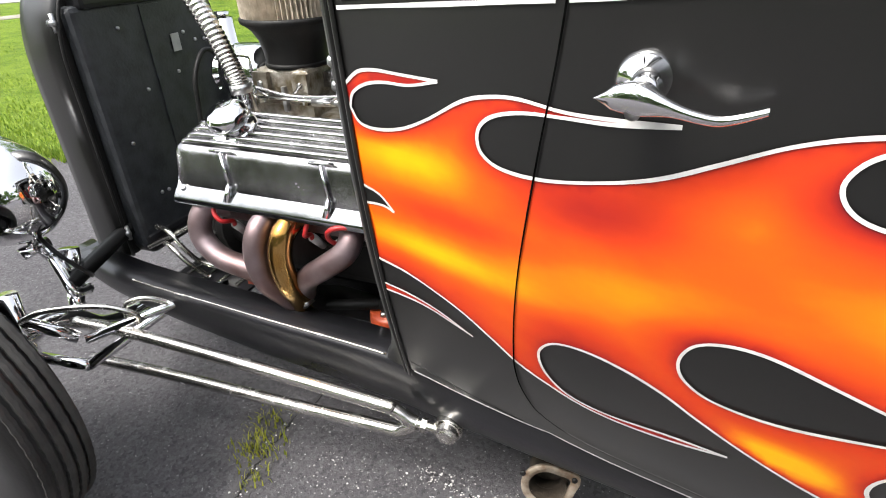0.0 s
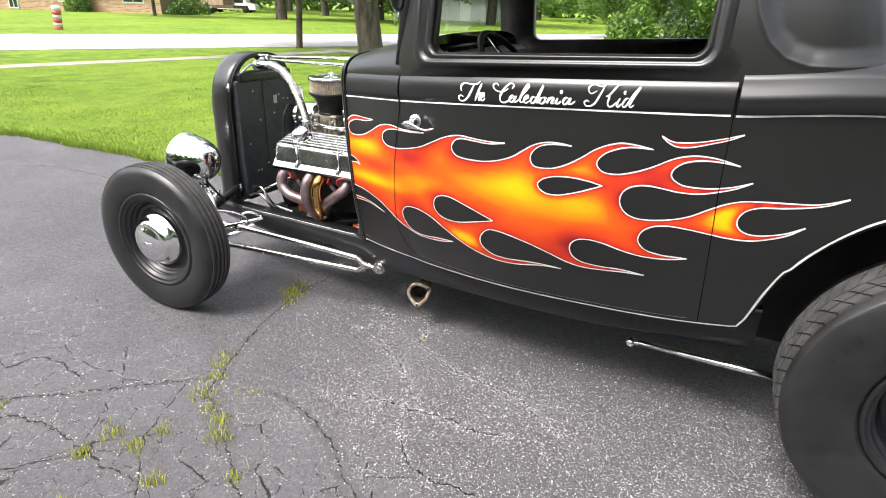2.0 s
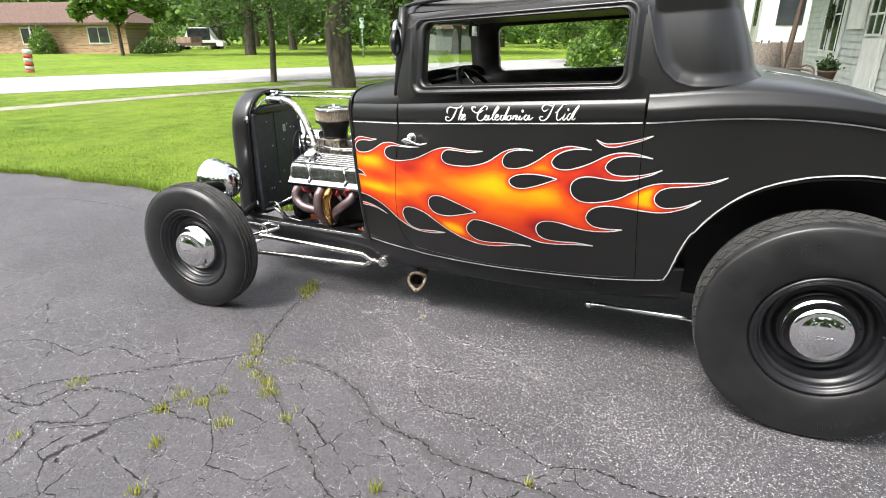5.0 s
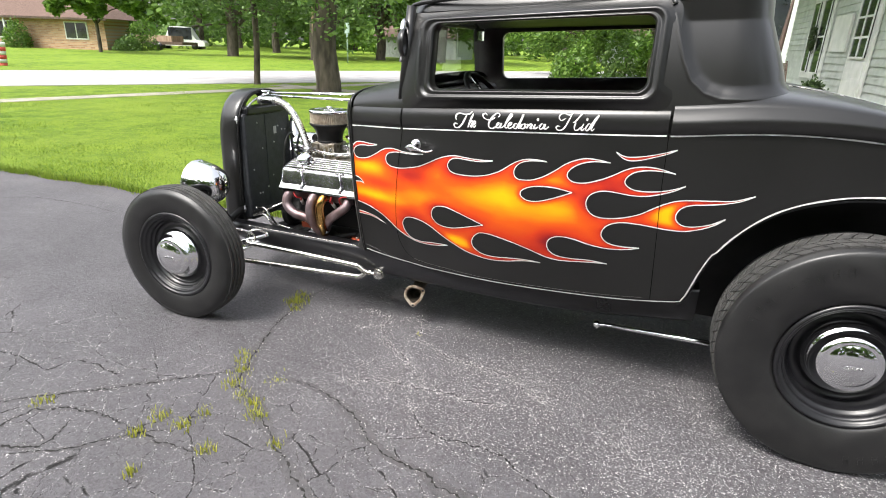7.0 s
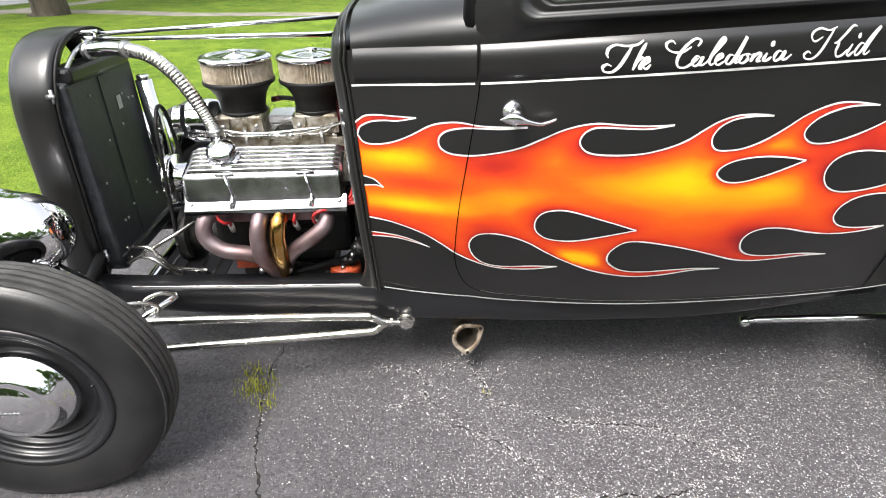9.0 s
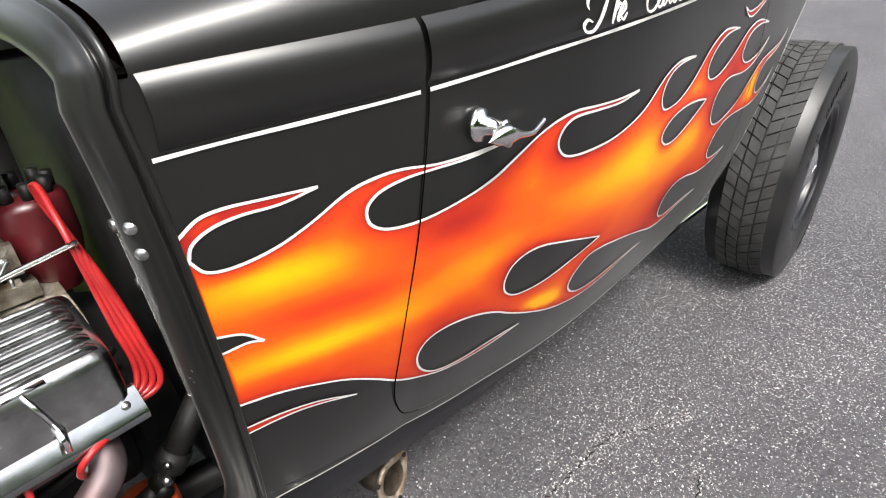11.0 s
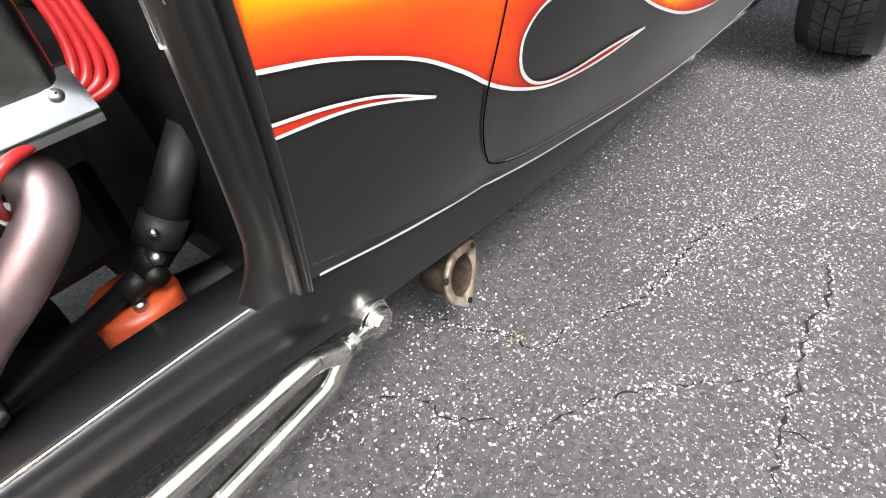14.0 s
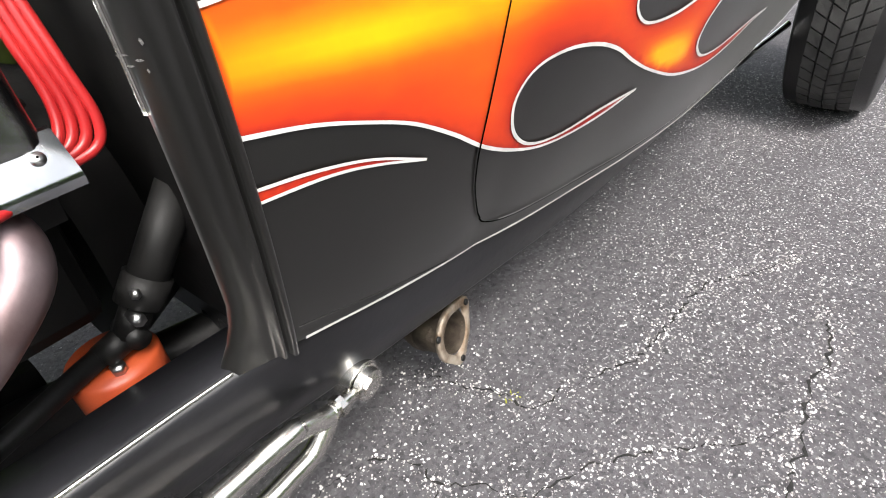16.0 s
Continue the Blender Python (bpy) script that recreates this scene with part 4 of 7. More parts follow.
def inside_brow(s, z):
    """Distance from the border line, positive on the panel's side; s runs round the cab."""
    best, sign = 9.0, 1
    for (ax, az), (bx, bz) in zip(brow, brow[1:]):
        t = max(0.0, min(1.0, ((s - ax) * (bx - ax) + (z - az) * (bz - az)) / ((bx - ax) ** 2 + (bz - az) ** 2)))
        d = math.hypot(s - ax - t * (bx - ax), z - az - t * (bz - az))
        if d < best:
            best, sign = d, 1 if (bx - ax) * (z - az) - (bz - az) * (s - ax) > 0 else -1
    return best * sign


rows = []
for z in sweep(1.06, 1.400, 62):
    row = cab_back(z)
    row = row[:len(row) // 2]
    path = dense(smooth_path(row, 5), 0.007)[::1]
    row, s, fade = [], path[0].x, min(1.0, (1.402 - z) / 0.06)
    for i, p in enumerate(path):
        d = path[min(i + 1, len(path) - 1)] - path[max(i - 1, 0)]
        out = Vector((d.y, -d.x, 0)).normalized()
        if i:
            s += (p - path[i - 1]).length
        w = inside_brow(s, p.z)
        ridge = 0.0028 * math.exp(-((w + 0.004) / 0.0035) ** 2)
        lift = ridge - (0.0 if w < 0 else 0.017 * (1 - (1 - min(1.0, w / 0.040)) ** 2.2))
        row.append(p + out * lift * fade)
    rows.append(row)
n_ = min(len(r) for r in rows)
rows = [[dense([r[0], r[-1]], 9)[0] if k == 0 else r[min(len(r) - 1, round(k * (len(r) - 1) / (n_ - 1)))] for k in range(n_)] for r in rows]
part("cab_back", grid(rows), PAINT, car, "rounded rear quarter of the cab")
part("cab_back", grid([[other(p) for p in r] for r in rows]), PAINT, car)
part("rear_panel", grid([[r[-1], other(r[-1])] for r in rows]), PAINT, car)

# drip line over the door
bead([skin(1.10, 1.20, 0.004), skin(1.106, 1.30, 0.004), skin(1.122, 1.375, 0.004), skin(1.17, 1.412, 0.004), skin(1.5, 1.437, 0.005), skin(1.9, 1.452, 0.005), skin(2.03, 1.448, 0.004), skin(2.056, 1.41, 0.004)],
     0.008, PAINT, "drip_moulding")


# a fine swage over the sill
bead([skin(x, hem(x) + 0.006 + 0.017 * (1 - t), -0.0008) for t, x in ((k / 9, 0.876 + 0.20 * k / 9) for k in range(10))], 0.0015, PAINT, "sill_swage")


# rear deck: from the belt up and over to the middle
def deck_ring(x):
    a, base, top = half_width(x) + MID + 0.004, belt(x) + 0.004, along(x, (2.1, 2.35, 2.6, 2.8, 3.0, 3.2, 3.3), (1.17, 1.182, 1.158, 1.11, 1.035, 0.93, 0.865))
    top = max(top, base + 0.012)
    # the moulding step, then the shoulder
    out = [Vector((x, MID - a + 0.001, base)), Vector((x, MID - a - 0.007, base + 0.012)), Vector((x, MID - a - 0.009, base + 0.03)), Vector((x, MID - a - 0.006, base + 0.046)), Vector((x, MID - a + 0.006, base + 0.058))]
    b2 = base + 0.058
    top = max(top, b2 + 0.01)
    for t in sweep(0.12, math.pi / 2, 16):
        out.append(Vector((x, MID - (a - 0.006) * math.cos(t) ** 0.62, b2 + (top - b2) * math.sin(t) ** 0.75)))
    return out + [other(p) for p in reversed(out[:-1])]


part("rear_deck", grid([deck_ring(x) for x in sweep(2.103, 3.3, 50)]), PAINT, car)
# bright bead laid along the lid gap in place of its highlight
trunk = [(2.46, -0.42, 1.168), (2.505, -0.46, 1.139), (2.68, -0.46, 1.113), (2.85, -0.44, 1.06), (3.05, -0.41, 0.985)]
bead([Vector((x, y, 0)) + Vector((0, 0, next((p.z for p in deck_ring(x) if p.y >= y), 1.1) + 0.001)) for x, y, z in trunk], 0.0018, STAINLESS, "lid_gap_highlight")
part("tail_panel", grid([deck_ring(3.3), [Vector((3.34, p.y * 0.9 - 0.01, 0.45)) for p in deck_ring(3.3)]]), PAINT, car)

# floor, inner arches and seat inside
part("cabin_floor", box(0.88, -0.46, 0.33, 2.3, 0.19, 0.36), DASH, car)
rows = [[Vector((x, y, max(hem(x) - 0.01, 0.40))) for y in (skin(x, hem(x))[1] + 0.008, -0.50, -0.46)] for x in columns(2.22, 3.24)]
thick(part("wheel_arch", grid(rows), FRAME_PAINT, car), 0.008, 0)
part("wheel_house", grid([[Vector((x, -0.47, z)) for z in (0.30, 0.90)] for x in (2.2, 3.25)]), BLACK_PART, car)
bm = box(1.80, -0.56, 0.55, 1.98, 0.28, 1.06)
box(1.45, -0.56, 0.52, 1.85, 0.28, 0.66, bm)
rounded(part("bench_seat", bm, SEAT, car, "dark red vinyl bench seat", smooth=False), 0.04, 3)
rounded(part("dashboard", box(1.12, -0.57, 0.98, 1.24, 0.30, 1.09), DASH, car, smooth=False), 0.03, 3)
wheel_at = look((1.40, -0.33, 1.015), (1.13, -0.33, 0.79))
steer = part("steering_wheel", tube([wheel_at @ Vector((0.185 * math.cos(t), 0.185 * math.sin(t), 0)) for t in sweep(0, 2 * math.pi, 40)], 0.011, 10, 1), BLACK_PART, car, "dark slim-rimmed steering wheel")
bm = rod(wheel_at @ Vector((0, 0, 0.01)), wheel_at @ Vector((0, 0, -0.04)), 0.03)
for a in (90, 210, 330):
    rod(wheel_at @ Vector((0, 0, 0)), wheel_at @ Vector((0.18 * math.cos(radians(a)), 0.18 * math.sin(radians(a)), 0)), 0.008, bm=bm, n=8)
part("spokes", bm, POLISHED, steer)
part("steering_column", rod((1.38, -0.33, 1.0), (1.12, -0.33, 0.78), 0.02), BLACK_PART, car)

# windscreen with its posts
for y0 in (-0.625, 0.355):
    part("windscreen_post", rod((1.108, y0, 1.06), (1.13, y0 + (0.02 if y0 < 0 else -0.02), 1.40), 0.022, 0.018), PAINT, car)
bm = rod((1.115, -0.62, 1.10), (1.115, 0.35, 1.10), 0.012)
rod((1.135, -0.6, 1.36), (1.135, 0.33, 1.36), 0.018, bm=bm)
part("windscreen_frame", bm, PAINT, car)
pane = part("windscreen_glass", box(1.118, -0.605, 1.10, 1.123, 0.335, 1.37), GLASS, car, smooth=False)
pane.visible_shadow = False
view = part("rear_view_mirror", box(1.185, 0.0, 1.287, 1.20, 0.115, 1.347), DASH, car, smooth=False)
rounded(view, 0.006)
part("mirror_glass", box(1.2005, 0.007, 1.293, 1.2025, 0.108, 1.341), MIRROR, view, smooth=False)
part("mirror_stem", rod((1.19, 0.055, 1.345), (1.15, 0.055, 1.39), 0.006), DASH, view)

# outside mirror on the post
bm = tube([(1.118, -0.605, 1.325), (1.125, -0.65, 1.345), (1.14, -0.70, 1.34), (1.145, -0.72, 1.31)], 0.009, 10)
arm = part("side_mirror", bm, CHROME, car, "chrome round mirror on a swan-neck arm")
bm = lathe([(0.0, -0.018), (0.03, -0.016), (0.046, -0.006), (0.05, 0.004), (0.048, 0.010)], 32, look((1.15, -0.725, 1.27), (0.2, -0.95, 1.27)) @ Matrix.Scale(1.0, 4))
part("mirror_head", bm, PAINT, arm)

SHUT = mixed("shadowed_door_gap", (0.002, 0.002, 0.002), (0.004, 0.004, 0.004), 30, rough=0.95, spec=0.0)

# ---- painted flames: control points (x, z) on the body side, lick by lick ----
edge = []
def lick(*points):
    """Adds one smooth run of the outline, from tip to tip."""
    edge.append([(v.x, v.y) for v in smooth_path([(x, z, 0) for x, z in points], 5)])


lick((0.842, 0.848), (0.864, 0.864), (0.89, 0.869), (0.926, 0.869), (0.985, 0.869))
lick((0.985, 0.869), (0.944, 0.859), (0.905, 0.857), (0.875, 0.851), (0.853, 0.838), (0.846, 0.82))
lick((0.846, 0.82), (0.86, 0.802), (0.89, 0.799), (0.93, 0.808), (0.97, 0.827), (1.014, 0.853), (1.047, 0.863), (1.081, 0.866), (1.127, 0.861), (1.171, 0.861), (1.224, 0.863))
lick((1.224, 0.863), (1.171, 0.857), (1.127, 0.856), (1.087, 0.854), (1.055, 0.846), (1.038, 0.833), (1.034, 0.817), (1.041, 0.802), (1.064, 0.792), (1.11, 0.792), (1.167, 0.803), (1.213, 0.817), (1.256, 0.838), (1.298, 0.859), (1.337, 0.872), (1.372, 0.877), (1.415, 0.875), (1.469, 0.874), (1.521, 0.877))
lick((1.521, 0.877), (1.473, 0.868), (1.423, 0.868), (1.383, 0.869), (1.36, 0.866), (1.343, 0.855), (1.335, 0.837), (1.343, 0.82), (1.363, 0.81), (1.402, 0.808), (1.458, 0.812), (1.506, 0.824), (1.548, 0.842), (1.582, 0.866), (1.611, 0.885), (1.646, 0.897), (1.685, 0.899), (1.72, 0.896))
lick((1.72, 0.896), (1.689, 0.896), (1.659, 0.893), (1.634, 0.886), (1.614, 0.872), (1.604, 0.853), (1.606, 0.836), (1.618, 0.824), (1.64, 0.822), (1.675, 0.827), (1.714, 0.844), (1.75, 0.868), (1.782, 0.893), (1.814, 0.91), (1.85, 0.921), (1.887, 0.921), (1.933, 0.915))
lick((1.933, 0.915), (1.905, 0.915), (1.874, 0.913), (1.842, 0.904), (1.814, 0.889), (1.797, 0.87), (1.795, 0.854), (1.808, 0.84), (1.829, 0.835), (1.861, 0.838), (1.902, 0.852), (1.941, 0.871), (1.979, 0.894), (2.011, 0.907), (2.047, 0.913), (2.089, 0.911), (2.139, 0.9))
lick((2.139, 0.9), (2.108, 0.903), (2.077, 0.904), (2.04, 0.9), (2.011, 0.89), (1.992, 0.873), (1.987, 0.855), (1.999, 0.841), (2.023, 0.832), (2.063, 0.832), (2.103, 0.838), (2.139, 0.848), (2.175, 0.863))
lick((2.175, 0.863), (2.145, 0.845), (2.105, 0.829), (2.059, 0.816), (2.013, 0.813), (1.974, 0.816), (1.937, 0.818), (1.906, 0.813), (1.881, 0.799), (1.869, 0.777), (1.872, 0.752), (1.889, 0.731), (1.918, 0.721), (1.96, 0.723), (2.006, 0.734), (2.05, 0.752), (2.087, 0.776), (2.124, 0.798), (2.162, 0.813), (2.211, 0.82), (2.264, 0.825), (2.323, 0.832), (2.38, 0.853))
lick((2.38, 0.853), (2.343, 0.833), (2.3, 0.82), (2.248, 0.81), (2.206, 0.804), (2.177, 0.791), (2.163, 0.771), (2.163, 0.751), (2.175, 0.736), (2.198, 0.729), (2.231, 0.733), (2.273, 0.747), (2.31, 0.769))
lick((2.31, 0.769), (2.281, 0.745), (2.244, 0.726), (2.199, 0.712), (2.15, 0.709), (2.098, 0.712), (2.047, 0.715), (2.0, 0.714), (1.963, 0.704), (1.94, 0.685), (1.932, 0.661), (1.94, 0.642), (1.961, 0.628), (2.001, 0.623), (2.065, 0.627))
lick((2.065, 0.627), (2.025, 0.615), (1.981, 0.608), (1.935, 0.607), (1.887, 0.613), (1.841, 0.623), (1.797, 0.626), (1.765, 0.619), (1.746, 0.601), (1.744, 0.577), (1.757, 0.556), (1.785, 0.544), (1.835, 0.542), (1.899, 0.547), (1.965, 0.544))
lick((1.965, 0.544), (1.908, 0.54), (1.845, 0.531), (1.788, 0.526), (1.737, 0.532), (1.676, 0.551), (1.615, 0.568), (1.553, 0.581), (1.506, 0.587), (1.471, 0.582), (1.446, 0.556), (1.441, 0.529), (1.455, 0.508), (1.485, 0.492), (1.533, 0.489), (1.603, 0.497), (1.664, 0.502), (1.722, 0.501))
lick((1.722, 0.501), (1.656, 0.496), (1.587, 0.48), (1.524, 0.472), (1.469, 0.475), (1.408, 0.488), (1.342, 0.514), (1.292, 0.540), (1.252, 0.564), (1.21, 0.580), (1.165, 0.586), (1.128, 0.578), (1.109, 0.553), (1.113, 0.522), (1.131, 0.497), (1.158, 0.483), (1.2, 0.480), (1.262, 0.488), (1.329, 0.493))
lick((1.329, 0.493), (1.278, 0.480), (1.219, 0.4735), (1.17, 0.475), (1.124, 0.488), (1.079, 0.510), (1.04, 0.538), (0.997, 0.564), (0.957, 0.579), (0.91, 0.592), (0.856, 0.600))
UPPER_HOLE = [[(1.817, 0.798), (1.777, 0.805), (1.731, 0.808), (1.686, 0.804), (1.653, 0.794), (1.634, 0.778), (1.636, 0.762), (1.658, 0.749), (1.693, 0.749), (1.738, 0.763), (1.781, 0.781), (1.817, 0.798)]]
LOWER_HOLE = [[(1.49, 0.62), (1.436, 0.637), (1.381, 0.653), (1.33, 0.665), (1.294, 0.663), (1.269, 0.65), (1.259, 0.624), (1.268, 0.598), (1.299, 0.58), (1.354, 0.58), (1.419, 0.598), (1.49, 0.62)]]
SLASH = [[(2.132, 0.976), (2.081, 0.959), (2.037, 0.947), (2.0, 0.941), (1.974, 0.941), (1.947, 0.952)], [(1.947, 0.952), (1.966, 0.937), (1.989, 0.929), (2.02, 0.932), (2.058, 0.944), (2.102, 0.96), (2.132, 0.976)]]
COWL_SLASH = [[(0.859, 0.555), (0.913, 0.5515), (0.96, 0.543), (1.011, 0.523)], [(1.011, 0.523), (0.963, 0.5365), (0.921, 0.543), (0.859, 0.543)]]
COWL_NOTCH = [[(0.850, 0.716), (0.878, 0.708), (0.9, 0.688)], [(0.9, 0.688), (0.881, 0.693), (0.851, 0.690)]]


def ring(lines):
    """One closed outline from runs that meet at their ends."""
    out = []
    for run in lines:
        out += run[:-1] if len(run) > 1 else run
    last = lines[-1][-1]
    return out + ([last] if abs(last[0] - out[0][0]) + abs(last[1] - out[0][1]) > 1e-4 else [])


def smoothed(lines):
    return [[(v.x, v.y) for v in smooth_path([(x, z, 0) for x, z in run], 5)] for run in lines]


def inside(p, poly):
    x, z = p
    hit = False
    for (x0, z0), (x1, z1) in zip(poly, poly[1:] + poly[:1]):
        if (z0 > z) != (z1 > z) and x < (x1 - x0) * (z - z0) / (z1 - z0) + x0:
            hit = not hit
    return hit


def filled(outline, holes, step, name, material, parent, lift=0.0012, heat=True):
    """A sheet that fills an outline on the body side, holes left open, with its colour field as an attribute."""
    from mathutils.geometry import delaunay_2d_cdt
    loops = [outline] + holes
    pts, con = [], []
    for lp in loops:
        first = len(pts)
        pts += [Vector(p) for p in lp]
        con += [(first + i, first + (i + 1) % len(lp)) for i in range(len(lp))]
    rim = np.array([p for lp in loops for p in lp])
    xs, zs = rim[:, 0], rim[:, 1]
    for x in np.arange(xs.min(), xs.max(), step):
        for z in np.arange(zs.min(), zs.max(), step):
            if np.hypot(xs - x, zs - z).min() > step * 0.6 and inside((x, z), outline) and not any(inside((x, z), q) for q in holes):
                pts.append(Vector((x + step * 0.1 * math.sin(70 * z), z)))
    v, _, faces, *_ = delaunay_2d_cdt(pts, con, [], 0, 1e-6)
    keep = []
    for f in faces:
        c = (sum(v[i][0] for i in f) / len(f), sum(v[i][1] for i in f) / len(f))
        if inside(c, outline) and not any(inside(c, q) for q in holes):
            keep.append(f if (v[f[1]] - v[f[0]]).cross(v[f[2]] - v[f[0]]) > 0 else tuple(reversed(f)))
    me = bpy.data.meshes.new(name)
    me.from_pydata([skin(p[0], p[1], lift) for p in v], [], [list(f) for f in keep])
    me.materials.append(material)
    me.polygons.foreach_set("use_smooth", [True] * len(me.polygons))
    if heat:
        a = me.attributes.new("flame_tone", "FLOAT", "POINT")
        a.data.foreach_set("value", [flame_heat(p[0], p[1], float(np.hypot(xs - p[0], zs - p[1]).min())) for p in v])
    ob = new(name, me)
    ob.parent = parent
    return ob


# the painter's yellow cores and red veils: x, z, reach in x and z, amount
CORES = ((0.92, 0.772, 0.10, 0.030, 0.58), (0.96, 0.648, 0.16, 0.022, 0.50), (1.20, 0.690, 0.14, 0.030, 0.28), (1.44, 0.735, 0.10, 0.04, 0.16), (1.60, 0.745, 0.14, 0.060, 0.50),
         (1.77, 0.73, 0.10, 0.045, 0.35), (1.355, 0.516, 0.065, 0.026, 1.2), (1.75, 0.83, 0.05, 0.025, 0.3), (2.135, 0.762, 0.05, 0.05, 0.75), (1.32, 0.62, 0.08, 0.03, 0.1), (1.29, 0.80, 0.06, 0.03, 0.15))
VEILS = ((1.02, 0.706, 0.14, 0.020, 0.22), (1.17, 0.765, 0.07, 0.03, 0.25), (1.16, 0.60, 0.06, 0.03, 0.10), (1.375, 0.815, 0.10, 0.025, 0.2), (1.75, 0.595, 0.08, 0.045, 0.3), (1.85, 0.775, 0.035, 0.06, 0.2),
         (1.95, 0.84, 0.06, 0.03, 0.2), (1.28, 0.655, 0.05, 0.03, 0.12))


def flame_heat(x, z, d):
    h = 0.30 + 0.20 * min(1, max(0, (d - 0.004) / 0.060)) ** 0.9 - 0.06 * max(0, 1 - d / 0.01)
    for cx, cz, rx, rz, a in CORES:
        h += a * math.exp(-((x - cx) / rx) ** 2 - ((z - cz) / rz) ** 2) * min(1, d / 0.022)
    for cx, cz, rx, rz, a in VEILS:
        h -= a * math.exp(-((x - cx) / rx) ** 2 - ((z - cz) / rz) ** 2)
    if d < 0.008:
        h -= 0.10 * (1 - d / 0.008)
    return max(0.0, min(1.0, h))


FLAME = bpy.data.materials.new("airbrushed_flame_paint")
FLAME.use_nodes = True
n, l = FLAME.node_tree.nodes, FLAME.node_tree.links
b = n["Principled BSDF"]
at = n.new("ShaderNodeAttribute")
at.attribute_name = "flame_tone"
cr = n.new("ShaderNodeValToRGB").color_ramp
rampnode = cr.id_data.nodes[-1]
cr.elements[0].color, cr.elements[1].color = (0.16, 0.009, 0.016, 1), (0.90, 0.43, 0.003, 1)
for pos, c in ((0.0, (0.22, 0.012, 0.022)), (0.15, (0.36, 0.018, 0.011)), (0.34, (0.58, 0.043, 0.009)), (0.55, (0.70, 0.105, 0.006)), (0.75, (0.80, 0.235, 0.004)), (1.0, (0.90, 0.50, 0.005))):
    if 0 < pos < 1:
        cr.elements.new(pos).color = (*c, 1)
speck = n.new("ShaderNodeTexNoise")
speck.inputs["Scale"].default_value = 14
jit = n.new("ShaderNodeMath")
jit.operation = "MULTIPLY_ADD"
jit.inputs[1].default_value = 0.12
l.new(speck.outputs["Fac"], jit.inputs[0])
l.new(at.outputs["Fac"], jit.inputs[2])
sub = n.new("ShaderNodeMath")
sub.operation = "SUBTRACT"
sub.inputs[1].default_value = 0.06
l.new(jit.outputs[0], sub.inputs[0])
l.new(sub.outputs[0], rampnode.inputs["Fac"])
l.new(rampnode.outputs["Color"], b.inputs["Base Color"])
b.inputs["Roughness"].default_value = 0.36
b.inputs["Specular IOR Level"].default_value = 0.3


def stripe(points, width, name, parent, closed=False, lift=0.0024, taper=False, material=WHITE_PAINT):
    """A painted line of that width along points (x, z) on the body side."""
    rows = []
    n = len(points)
    for i, p in enumerate(points):
        a, c = (points[i - 1] if i or closed else points[0]), (points[(i + 1) % n] if i < n - 1 or closed else points[-1])
        d = Vector((c[0] - a[0], c[1] - a[1]))
        d = d.normalized() if d.length > 1e-7 else Vector((1, 0))
        w = width / 2 * (1.0 + 0.12 * math.sin(37 * p[0] + 23 * p[1]))
        rows.append([skin(p[0] - d.y * w, p[1] + d.x * w, lift), skin(p[0] + d.y * w, p[1] - d.x * w, lift)])
    if closed:
        rows.append(rows[0])
    return part(name, grid(rows), material, parent)


big = ring(edge)
holes = [ring(smoothed([run]))for run in UPPER_HOLE + LOWER_HOLE]
flames = filled(big, holes, 0.009, "flame_paint", FLAME, car)
tagged(flames, "orange and yellow airbrushed flames with white outline")
for run in edge:
    stripe(run, 0.0037, "flame_outline", flames)
for run in smoothed(UPPER_HOLE + LOWER_HOLE):
    stripe(run, 0.0037, "flame_outline", flames)
for lines in (SLASH, COWL_SLASH):
    runs = smoothed(lines)
    filled(ring(runs), [], 0.006, "flame_sliver", FLAME, flames)
    for run in runs:
        stripe(run, 0.0030, "flame_outline", flames)
runs = smoothed(COWL_NOTCH)
filled(ring(runs), [], 0.006, "flame_notch", PAINT, flames, 0.0020, False)
for run in runs:
    stripe(run, 0.004, "flame_outline", flames)

# shut lines cut through the flames
for edge_of, z0, z1 in ((door_front, 0.358, 0.955), (door_rear, 0.42, 1.02)):
    zs = sweep(max(z0, 0.40), 0.44, 16) + sweep(0.45, z1, 40)
    stripe([(edge_of(z), z) for z in zs], 0.0021, "shut_line", left_door, lift=0.0031, material=SHUT)

# the door's lower front corner and its bottom edge, dark gap with the edge's highlight painted on
corner = [(v.x, v.y) for v in smooth_path([(1.106, 0.400, 0), (1.113, 0.391, 0), (1.125, 0.3825, 0), (1.145, 0.3745, 0), (1.175, 0.3690, 0)], 6)]
foot = corner[:-1] + [(x, hem(x) + 0.0300 - 0.0135 * min(1, (x - 1.175) / 0.28)) for x in sweep(1.175, 2.10, 60)]
stripe(foot, 0.0020, "shut_line", left_door, lift=0.0016, material=SHUT)
EDGE_GLINT = mixed("painted_edge_highlight", (0.20, 0.20, 0.19), (0.30, 0.30, 0.29), 40, rough=0.4)
stripe([(x, z + 0.0022) for x, z in foot[18:]], 0.0016, "door_edge_glint", left_door, lift=0.0020, material=EDGE_GLINT)

